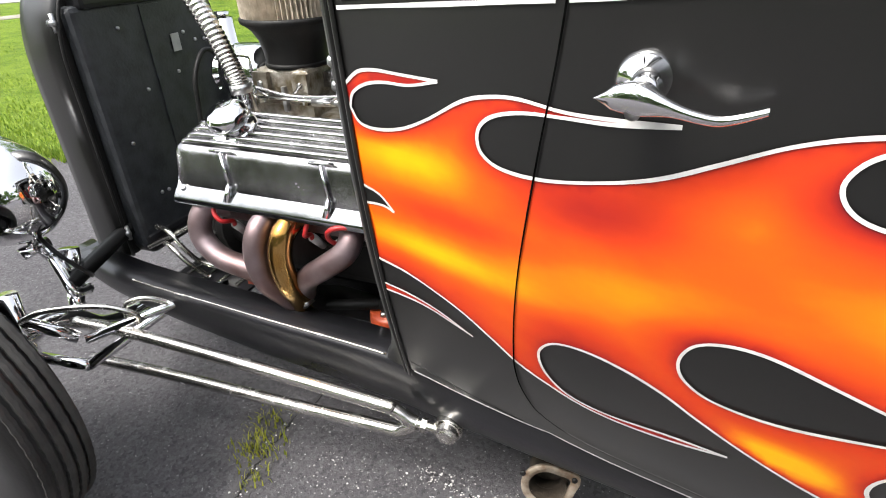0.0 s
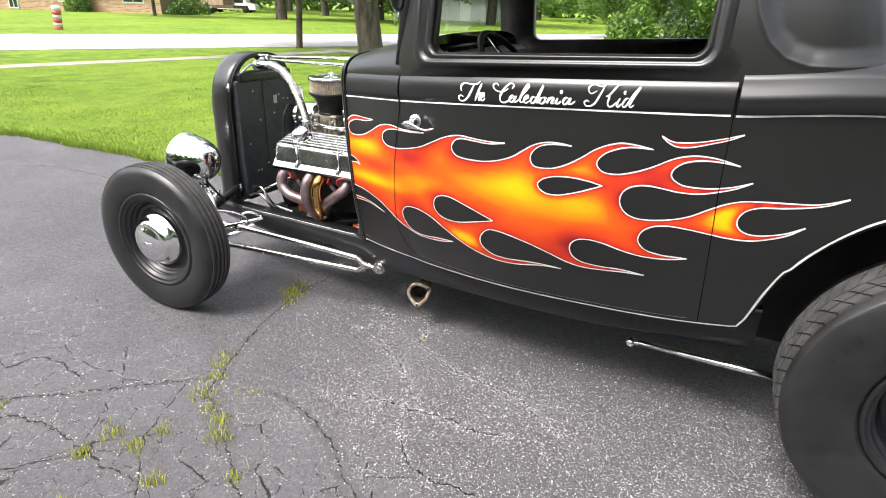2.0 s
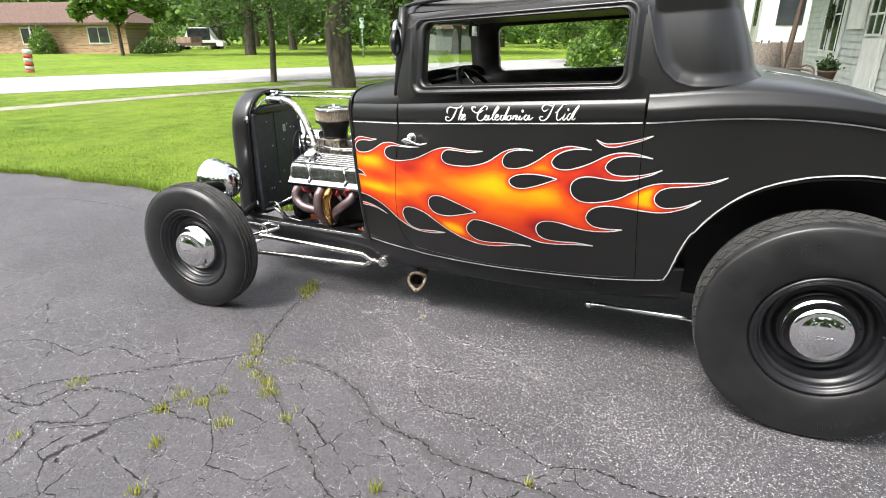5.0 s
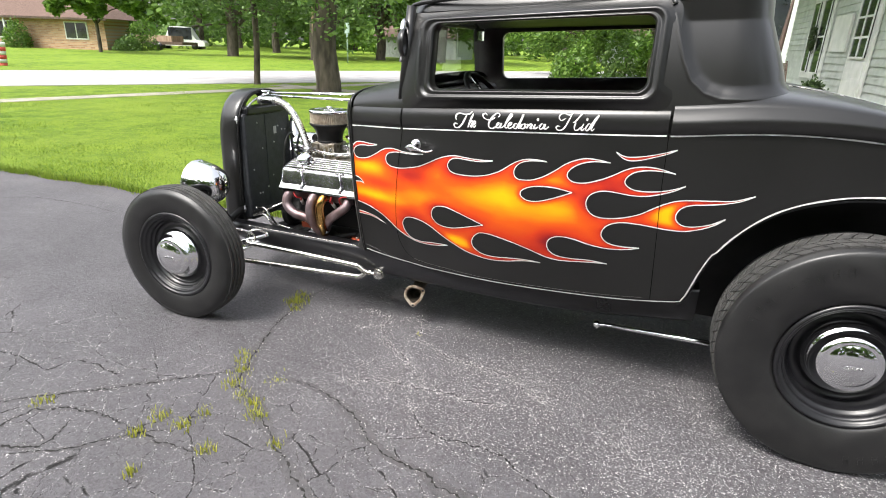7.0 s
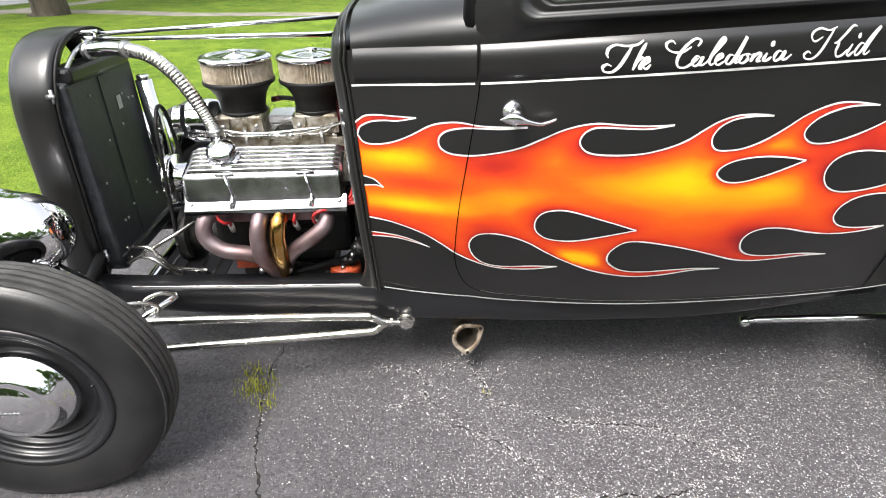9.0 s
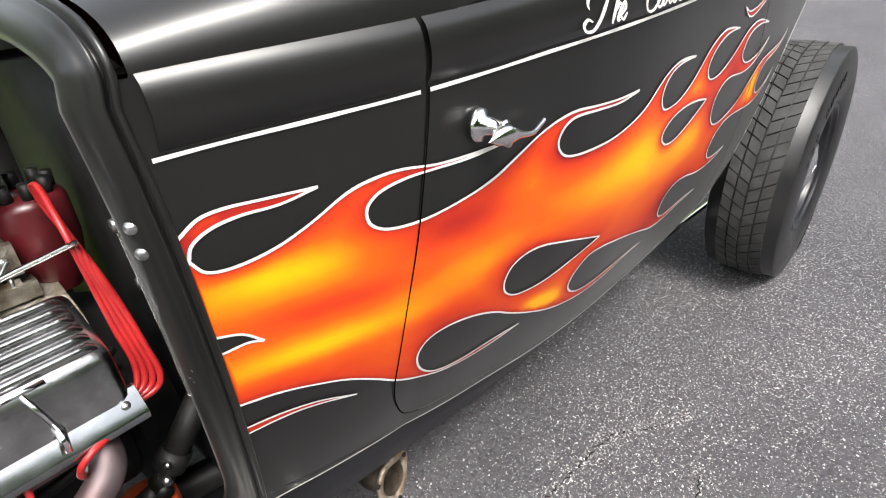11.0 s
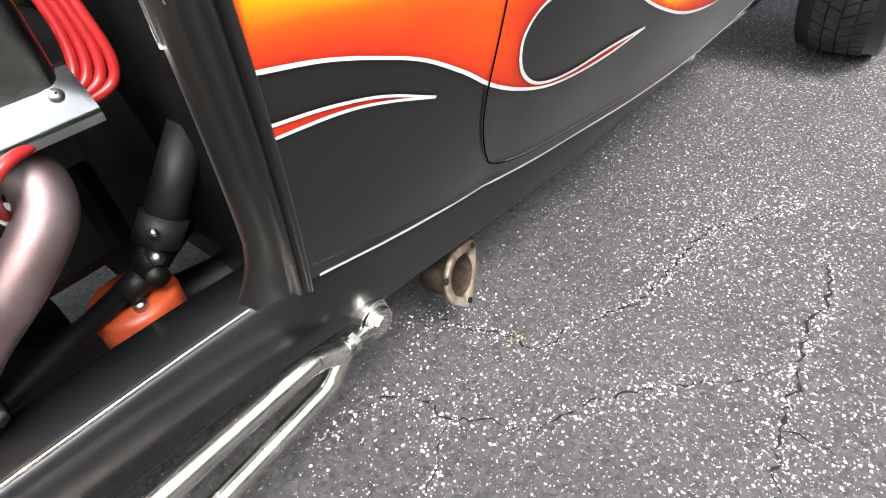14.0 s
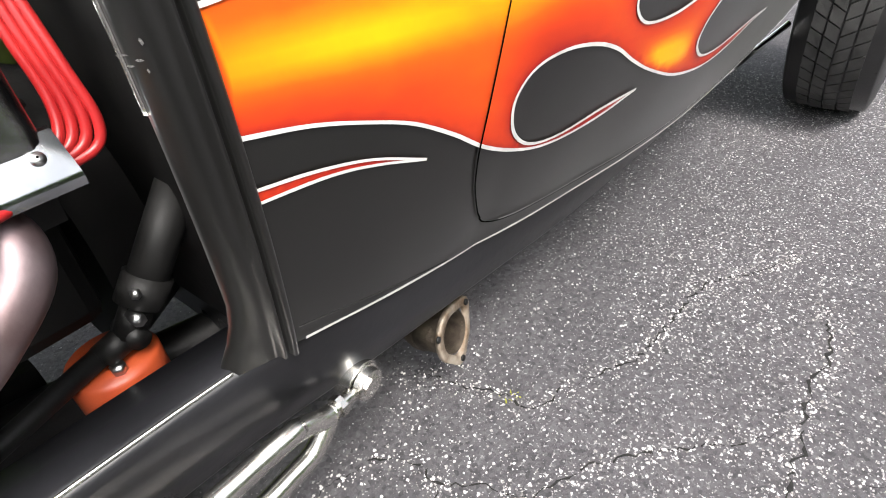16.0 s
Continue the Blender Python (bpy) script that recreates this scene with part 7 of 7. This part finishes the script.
part("bell_housing", lathe([(0.19, 0.0), (0.185, 0.03), (0.13, 0.16), (0.10, 0.2)], 36, Matrix.Translation((0.79, MID, 0.42)) @ Euler((0, radians(90), 0)).to_matrix().to_4x4()), BLACK_PART, car)
part("gearbox", box(0.95, MID - 0.14, 0.22, 1.5, MID + 0.14, 0.45), BLACK_PART, car, smooth=False)
part("brass_fitting", rod((0.575, -0.385, 0.345), (0.545, -0.385, 0.335), 0.010, n=6), HEADER_GOLD, car)
for k in range(3):
    part("loom_tube", tube([(0.80 - 0.01 * k, -0.30, 0.60 - 0.03 * k), (0.70, -0.36, 0.55 - 0.03 * k), (0.60, -0.34, 0.50 - 0.02 * k)], 0.008, 8), BLACK_PART, engine)
for k, z in enumerate((0.70, 0.785)):
    part("firewall_bolt", rod((0.862, -0.34 + 0.02 * k, z), (0.852, -0.34 + 0.02 * k, z), 0.010, n=6), BOLT, car)

# ---- white house with a porch, beyond the car ----
SIDING = mixed("white_clapboard_paint", (0.33, 0.36, 0.33), (0.44, 0.47, 0.44), 4, rough=0.6, bump=0.1, bump_scale=60)
TRIM = mixed("white_trim_paint", (0.52, 0.54, 0.51), (0.62, 0.63, 0.60), 6, rough=0.5)
PORCH_FLOOR = mixed("grey_porch_boards", (0.20, 0.20, 0.19), (0.32, 0.31, 0.29), 5, rough=0.7)
SHINGLE = mixed("brown_roof_shingle", (0.085, 0.052, 0.040), (0.15, 0.095, 0.075), 9, rough=0.9, bump=0.4, bump_scale=30)
SLING = mixed("brown_chair_sling", (0.095, 0.078, 0.062), (0.17, 0.145, 0.12), 30, rough=0.8, bump=0.2)
DARK_WOOD = mixed("dark_brown_wood", (0.05, 0.03, 0.022), (0.11, 0.07, 0.05), 9, rough=0.6, stretch=(1, 1, 0.2))
DARK_GLASS = mixed("dark_window_glass", (0.015, 0.018, 0.02), (0.04, 0.045, 0.05), 1.5, rough=0.05, spec=0.8)
PLANT = leaf_material("porch_plant_leaf", (0.02, 0.045, 0.012), (0.06, 0.10, 0.03))
ORANGE_FLOWER = leaf_material("orange_flower", (0.55, 0.10, 0.01), (0.8, 0.25, 0.02))
FX = 4.0          # the front wall in the house's own place; the porch runs out to x = 1.2
HX, HY, PORCH = 0.74, 2.64, 0.15
house = thing("white_house", "white clapboard house with a deep front porch", "house", "", (HX, HY, 0))
part("wall", box(FX, 2.3, 0.0, FX + 9, 10.96, 3.1), SIDING, house, "white clapboard front wall", smooth=False)
for k in range(26):
    z = 0.15 + 0.115 * k
    rows = [[Vector((FX - d, y, z + dz)) for d, dz in ((0.002, 0.118), (0.022, 0.004), (0.022, 0.0), (0.0, 0.0))] for y in (2.3, 10.96)]
    part("clapboard", grid(rows), SIDING, house, smooth=False)
for k in range(26):
    z = 0.15 + 0.115 * k
    rows = [[Vector((x, 2.3 - d, z + dz)) for d, dz in ((0.002, 0.118), (0.022, 0.004), (0.022, 0.0), (0.0, 0.0))] for x in (FX, FX + 9)]
    part("clapboard", grid(rows), SIDING, house, smooth=False)
part("porch_floor", box(1.2, 2.8, 0.0, FX - 0.03, 10.96, PORCH), PORCH_FLOOR, house, smooth=False)
rows = [[Vector((x, y, z)) for y in (2.0, 11.3)] for x, z in ((FX - 0.35, 3.05), (FX + 4.5, 3.9), (FX + 9.4, 3.0))]
thick(part("roof", grid(rows), SHINGLE, house, smooth=False), 0.12, 1)
# unseen slab over the porch, added to shade the wall part-way
rounded(part("porch_shade_slab", box(3.1, 2.05, 2.92, FX, 11.3, 3.02), TRIM, house, "unseen white slab added to shade the porch wall", smooth=False), 0.01)
for x, y in ((1.27, 2.96), (2.07, 2.96), (1.27, 10.8)):
    col = part("column", box(x - 0.075, y - 0.075, PORCH, x + 0.075, y + 0.075, 2.95), TRIM, house, "square white porch column", smooth=False)
    rounded(col, 0.008)
    part("column_base", box(x - 0.10, y - 0.10, PORCH, x + 0.10, y + 0.10, 0.31), TRIM, col, smooth=False)
    part("column_cap", box(x - 0.10, y - 0.10, 2.82, x + 0.10, y + 0.10, 2.95), TRIM, col, smooth=False)
part("downspout", rod((1.87, 2.84, 0.0), (1.87, 2.84, 2.95), 0.04, n=12), TRIM, house)


def opening(name, y0, y1, z0, z1, panes, label, lower=None):
    w = part(name, box(FX - 0.05, y0 - 0.11, z0 - 0.06, FX - 0.024, y1 + 0.11, z1 + 0.12), TRIM, house, label, smooth=False)
    if lower:
        part("door_leaf", box(FX - 0.075, y0, z0, FX - 0.051, y1, lower), TRIM, w, smooth=False)
    zb = lower or z0
    part("pane", box(FX - 0.070, y0 + 0.07, zb + 0.05, FX - 0.0515, y1 - 0.07, z1 - 0.06), DARK_GLASS, w, smooth=False)
    ny, nz = panes
    for k in range(ny + 1):
        y = y0 + 0.07 + (y1 - y0 - 0.14) * k / ny
        part("glazing_bar", box(FX - 0.082, y - 0.016, zb + 0.04, FX - 0.0705, y + 0.016, z1 - 0.05), TRIM, w, smooth=False)
    for k in range(nz + 1):
        z = zb + 0.05 + (z1 - 0.06 - zb - 0.05) * k / nz
        part("glazing_rail", box(FX - 0.084, y0 + 0.06, z - 0.016, FX - 0.0825, y1 - 0.06, z + 0.016), TRIM, w, smooth=False)
    return w


opening("front_door", 4.62, 5.50, 0.20, 2.20, (2, 3), "white half-glazed front door", 1.24)
opening("front_window", 7.25, 7.95, 0.95, 2.35, (1, 2), "dark sash window in a white frame")
opening("front_window", 8.15, 8.75, 0.95, 2.35, (1, 2), "dark sash window in a white frame")
part("wall_panel", box(FX - 0.06, 5.85, 1.38, FX - 0.024, 6.85, 1.95), TRIM, house, smooth=False)


def porch_chair(x, y, turn, label):
    """A metal patio chair with a slung seat and back."""
    c = thing("porch_chair", label, "chair", "chairs on the porch", (x, y, PORCH))
    c.rotation_euler = (0, 0, radians(turn))
    rows = [[Vector((sx, sy, sz)) for sx in (-0.25, 0.25)] for sy, sz in ((0.27, 0.42), (0.0, 0.38), (-0.22, 0.40), (-0.33, 0.70), (-0.42, 1.02))]
    thick(part("sling", grid(rows), SLING, c, "brown woven sling"), 0.008)
    for s in (-0.27, 0.27):
        part("side_frame", tube([(s, -0.44, 1.05), (s, -0.33, 0.70), (s, -0.22, 0.40), (s, 0.28, 0.42)], 0.014, 8), DARK_WOOD, c)
        part("arm", tube([(s, -0.30, 0.62), (s, -0.1, 0.66), (s, 0.18, 0.65), (s, 0.30, 0.58), (s, 0.30, 0.40)], 0.016, 8), DARK_WOOD, c)
        part("leg", tube([(s, 0.30, 0.42), (s, 0.28, 0.0)], 0.014, 8), DARK_WOOD, c)
        part("leg", tube([(s, -0.18, 0.42), (s, -0.32, 0.0)], 0.014, 8), DARK_WOOD, c)
    return c


porch_chair(3.55, 7.2, 215, "brown slung patio chair with dark metal arms")
porch_chair(3.83, 8.6, 190, "brown slung patio chair with dark metal arms")
porch_chair(2.99, 9.37, 150, "brown slung patio chair with dark metal arms")
table = thing("porch_table", "small round dark table on the porch", "table", "", (4.11, 7.2, 0.0))
part("tabletop", rod((0, 0, 0.58), (0, 0, 0.61), 0.28, n=28), DARK_WOOD, table)
part("pedestal", rod((0, 0, 0.15), (0, 0, 0.58), 0.03), DARK_WOOD, table)
pot = thing("potted_plant", "dark leafy plant in a brown pot on a table", "plant", "", (4.11, 7.2, 0.61))
part("pot", lathe([(0.001, 0.0), (0.08, 0.0), (0.12, 0.17), (0.13, 0.18), (0.12, 0.20), (0.10, 0.19)], 28), DARK_WOOD, pot)
rr_ = random.Random(8)
v, f = [], []
for _ in range(260):
    p = Vector((rr_.gauss(0, 0.06), rr_.gauss(0, 0.06), 0.21 + abs(rr_.gauss(0, 0.07))))
    u = Vector((rr_.gauss(0, 1), rr_.gauss(0, 1), rr_.gauss(0, 1))).normalized() * 0.035
    w = u.cross(Vector((rr_.gauss(0, 1), rr_.gauss(0, 1), rr_.gauss(0, 1)))).normalized() * 0.02
    i = len(v)
    v += [p - u, p + w, p + u, p - w]
    f.append((i, i + 1, i + 2, i + 3))
me = bpy.data.meshes.new("foliage")
me.from_pydata(v, [], f)
me.materials.append(PLANT)
fo = new("foliage", me)
fo.parent = pot
wreath = thing("wreath", "dark leafy wreath hung on the porch wall", "wreath", "", (FX + HX - 0.11, 10.7, 1.62))
v, f = [], []
for _ in range(300):
    a = rr_.uniform(0, 6.283)
    p = Vector((rr_.gauss(0, 0.025), (0.17 + rr_.gauss(0, 0.03)) * math.cos(a), (0.17 + rr_.gauss(0, 0.03)) * math.sin(a)))
    u = Vector((rr_.gauss(0, 0.3), rr_.gauss(0, 1), rr_.gauss(0, 1))).normalized() * 0.045
    w = u.cross(Vector((1, 0, 0.2))).normalized() * 0.02
    i = len(v)
    v += [p - u, p + w, p + u, p - w]
    f.append((i, i + 1, i + 2, i + 3))
me = bpy.data.meshes.new("leaves")
me.from_pydata(v, [], f)
me.materials.append(PLANT)
fo = new("leaves", me)
fo.parent = wreath
umbrella = thing("folded_umbrella", "dark brown folded umbrella and pole leaning on the porch", "umbrella", "", (3.69, 8.4, PORCH))
part("pole", rod((0, 0, 0), (0.16, 0.25, 2.2), 0.018, n=12), DARK_WOOD, umbrella)
part("canopy", lathe([(0.02, 0.0), (0.045, 0.15), (0.036, 0.8), (0.02, 1.3), (0.005, 1.4)], 18, Matrix.Translation((0.05, 0.08, 0.75)) @ look((0, 0, 0), (-0.16, -0.25, -2.2)).to_3x3().to_4x4()), DARK_WOOD, umbrella)
for k, (x, y) in enumerate(((2.08, 6.08), (2.36, 6.0))):
    fl = thing("flower_pot", "orange flowers in a pot on the porch edge", "flowers", "flower pots", (x, y, PORCH))
    part("pot", lathe([(0.001, 0.0), (0.12, 0.0), (0.16, 0.26), (0.15, 0.27)], 24), DARK_WOOD, fl)
    v, f = [], []
    for _ in range(200):
        p = Vector((rr_.gauss(0, 0.12), rr_.gauss(0, 0.12), 0.34 + 0.42 * rr_.random()))
        u = Vector((rr_.gauss(0, 1), rr_.gauss(0, 1), rr_.gauss(0, 1))).normalized() * 0.035
        w = u.cross(Vector((rr_.gauss(0, 1), rr_.gauss(0, 1), rr_.gauss(0, 1)))).normalized() * 0.028
        i = len(v)
        v += [p - u, p + w, p + u, p - w]
        f.append((i, i + 1, i + 2, i + 3))
    me = bpy.data.meshes.new("blooms")
    me.from_pydata(v, [], f)
    me.materials.append(ORANGE_FLOWER)
    o = new("blooms", me)
    o.parent = fl
    tagged(o, kind="stuff")

neighbour = thing("neighbour_house", "white neighbouring house with a dark window", "house", "", (4.4, 21.0, 0))
part("wall", box(0, 0, 0, 8, 8, 4.5), TRIM, neighbour, smooth=False)
part("window", box(0.5, -0.03, 1.6, 1.3, 0.0, 3.2), DARK_GLASS, neighbour, smooth=False)
part("window", box(-0.03, 1.0, 1.6, 0.0, 2.0, 3.2), DARK_GLASS, neighbour, smooth=False)

# ---- brick house across the street ----
def make_brick():
    m, n, l, b = nodes_of("tan_brick")
    where = n.new("ShaderNodeTexCoord").outputs["Object"]
    br = n.new("ShaderNodeTexBrick")
    turn = n.new("ShaderNodeMapping")
    turn.inputs["Rotation"].default_value = (radians(90), 0, 0)
    l.new(where, turn.inputs["Vector"])
    l.new(turn.outputs[0], br.inputs["Vector"])
    br.inputs["Color1"].default_value, br.inputs["Color2"].default_value, br.inputs["Mortar"].default_value = (0.30, 0.155, 0.085, 1), (0.52, 0.33, 0.20, 1), (0.42, 0.35, 0.27, 1)
    br.inputs["Scale"].default_value, br.inputs["Mortar Size"].default_value, br.inputs["Brick Width"].default_value, br.inputs["Row Height"].default_value = 1.0, 0.012, 0.40, 0.12
    l.new(br.outputs["Color"], b.inputs["Base Color"])
    b.inputs["Roughness"].default_value = 0.85
    return m


BRICK = make_brick()
ranch = thing("brick_house", "low tan brick ranch house with a brown roof", "house", "", (-38.5, 31.0, 0.0))
ranch.rotation_euler = (0, 0, radians(196.5))
part("wall", box(0, -3.2, 0, 22, 0, 2.35), BRICK, ranch, "tan brick wall", smooth=False)
bm = bmesh.new()
base = [Vector(p) for p in ((-0.7, 0.7, 2.3), (22.7, 0.7, 2.3), (22.7, -3.9, 2.3), (-0.7, -3.9, 2.3))]
ridge = [Vector((1.6, -1.6, 3.9)), Vector((20.5, -1.6, 3.9))]
q = [bm.verts.new(p) for p in base + ridge]
for ids in ((0, 1, 5, 4), (1, 2, 5), (2, 3, 4, 5), (3, 0, 4), (3, 2, 1, 0)):
    bm.faces.new([q[i] for i in ids])
part("roof", bm, SHINGLE, ranch, "reddish-brown shingle roof", smooth=False)
part("fascia", box(-0.72, 0.70, 2.16, 22.7, 0.74, 2.32), DARK_WOOD, ranch, smooth=False)
for x0, x1, z0, z1 in ((1.35, 3.2, 0.75, 2.05), (7.3, 8.9, 0.7, 2.0), (12.6, 13.5, 0.1, 2.05), (15.5, 17.5, 0.85, 2.0)):
    w = part("window", box(x0, 0.005, z0, x1, 0.06, z1), TRIM, ranch, "dark window in the brick wall", smooth=False)
    part("pane", box(x0 + 0.1, 0.062, z0 + 0.1, (x0 + x1) / 2 - 0.04, 0.07, z1 - 0.1), DARK_GLASS, w, smooth=False)
    part("pane", box((x0 + x1) / 2 + 0.04, 0.062, z0 + 0.1, x1 - 0.1, 0.07, z1 - 0.1), DARK_GLASS, w, smooth=False)
for x in (7.6, 12.1):
    part("porch_post", rod((x, 0.55, 0), (x, 0.55, 2.3), 0.06, n=10), TRIM, ranch)

# street furniture and distant things
POLE_WOOD = mixed("weathered_pole_wood", (0.22, 0.15, 0.10), (0.36, 0.26, 0.18), 6, rough=0.85, stretch=(1, 1, 0.15))
pole = thing("utility_pole", "weathered brown wooden utility pole by the street", "pole", "", (-15.8, 24.8, 0))
part("shaft", rod((0, 0, 0), (0, 0, 8.5), 0.13, 0.10), POLE_WOOD, pole)
part("crossarm", box(-0.9, -0.05, 7.8, 0.9, 0.05, 7.92), POLE_WOOD, pole, smooth=False)
sign = thing("sign_post", "pale green metal sign post at the roadside", "sign post", "", (-16.4, 29.3, 0))
GREEN_POST = mixed("pale_green_metal", (0.25, 0.34, 0.28), (0.36, 0.46, 0.40), 12, rough=0.5)
part("post", rod((0, 0, 0), (0, 0, 2.3), 0.045, n=10), GREEN_POST, sign)
part("plate", box(-0.16, -0.02, 1.75, 0.16, 0.02, 2.35), GREEN_POST, sign, smooth=False)
MARK_RED = mixed("faded_red_band", (0.55, 0.05, 0.05), (0.68, 0.12, 0.10), 10, rough=0.6)
mark = thing("striped_marker", "red and white striped roadside marker post", "marker", "", (-20.8, 11.8, 0))
for k in range(6):
    part("band", rod((0.02 * k, 0, 0.14 * k), (0.02 * k + 0.02, 0, 0.14 * k + 0.14), 0.15, 0.145, n=16), (MARK_RED, TRIM)[k % 2], mark)
SHED = mixed("grey_shed_paint", (0.32, 0.34, 0.33), (0.44, 0.46, 0.45), 5, rough=0.7)
shed = thing("grey_shed", "low pale grey shed among far trees", "shed", "", (-20.0, 48.0, 0))
part("wall", box(-4, 0, 0, 4, 5, 1.9), SHED, shed, smooth=False)
bm = bmesh.new()
q = [bm.verts.new(p) for p in ((-4.3, -0.3, 1.85), (4.3, -0.3, 1.85), (4.3, 5.3, 1.85), (-4.3, 5.3, 1.85), (-4.3, 2.5, 2.9), (4.3, 2.5, 2.9))]
for ids in ((0, 1, 5, 4), (2, 3, 4, 5), (0, 4, 3), (1, 2, 5), (3, 2, 1, 0)):
    bm.faces.new([q[i] for i in ids])
part("roof", bm, SHINGLE, shed, smooth=False)
part("door", box(-0.5, -0.03, 0, 0.5, 0.0, 1.7), TRIM, shed, smooth=False)
WHITE_CAR = mixed("white_car_paint", (0.70, 0.70, 0.70), (0.78, 0.78, 0.78), 4, rough=0.25)


def far_vehicle(x, y, turn, label, tall=1.45, long=4.4, paint=WHITE_CAR):
    c = thing("parked_car", label, "car", "parked cars", (x, y, 0))
    c.rotation_euler = (0, 0, radians(turn))
    side = [(-0.5, 0.35), (-0.5, 0.70), (-0.46, 0.85), (-0.26, 0.92), (-0.14, tall - 0.06), (0.0, tall), (0.2, tall - 0.02), (0.34, 0.98), (0.47, 0.88), (0.5, 0.68), (0.5, 0.35)]
    bm = grid([[Vector((u * long, y_, z * (1 if abs(y_) < 0.8 else 0.985))) for u, z in side] for y_ in (-0.88, -0.80, 0.80, 0.88)])
    for y_ in (-0.88, 0.88):
        bm.faces.new([bm.verts.new((u * long, y_, z * 0.985)) for u, z in side])
    part("body", bm, paint, c, smooth=False)
    for y_ in (-0.895, 0.895):
        part("side_window", box(-0.17 * long, y_ - 0.004, 0.95, 0.27 * long, y_ + 0.004, tall - 0.14), DARK_GLASS, c, smooth=False)
        for u in (-0.31, 0.31):
            part("wheel", rod((u * long, y_ - 0.08, 0.32), (u * long, y_ + 0.02, 0.32), 0.32, n=20), RUBBER, c)
    return c


far_vehicle(-44.3, 44.3, 30, "white vehicle parked beyond the lawns", 2.2, 5.0)
far_vehicle(-9.5, 78.0, 10, "small white car parked on a far street")
far_vehicle(3.0, 80.0, 60, "small white car parked on a far street")
trailer = thing("utility_trailer", "brown utility trailer loaded with junk on the grass", "trailer", "", (-41.1, 38.9, 0))
part("bed", box(-3.2, -0.9, 0.5, 3.2, 0.9, 0.75), DARK_WOOD, trailer, smooth=False)
part("load", box(-2.4, -0.7, 0.75, 1.8, 0.7, 1.25), POLE_WOOD, trailer, smooth=False)
for x in (-0.5, 0.5):
    part("wheel", rod((x, -1.0, 0.35), (x, -0.8, 0.35), 0.35, n=18), RUBBER, trailer)
far_house = thing("far_white_house", "white house far down the street", "house", "", (-2.0, 66.0, 0))
part("wall", box(-6, 0, 0, 6, 6, 2.8), SIDING, far_house, smooth=False)
bm = bmesh.new()
q = [bm.verts.new(p) for p in ((-6.4, -0.4, 2.8), (6.4, -0.4, 2.8), (6.4, 6.4, 2.8), (-6.4, 6.4, 2.8), (-6.4, 3, 4.8), (6.4, 3, 4.8))]
for ids in ((0, 1, 5, 4), (2, 3, 4, 5), (0, 4, 3), (1, 2, 5), (3, 2, 1, 0)):
    bm.faces.new([q[i] for i in ids])
part("roof", bm, SHINGLE, far_house, smooth=False)
for x in (-4, 0.5, 4):
    part("window", box(x - 0.6, -0.03, 0.9, x + 0.6, 0.0, 2.1), DARK_GLASS, far_house, smooth=False)
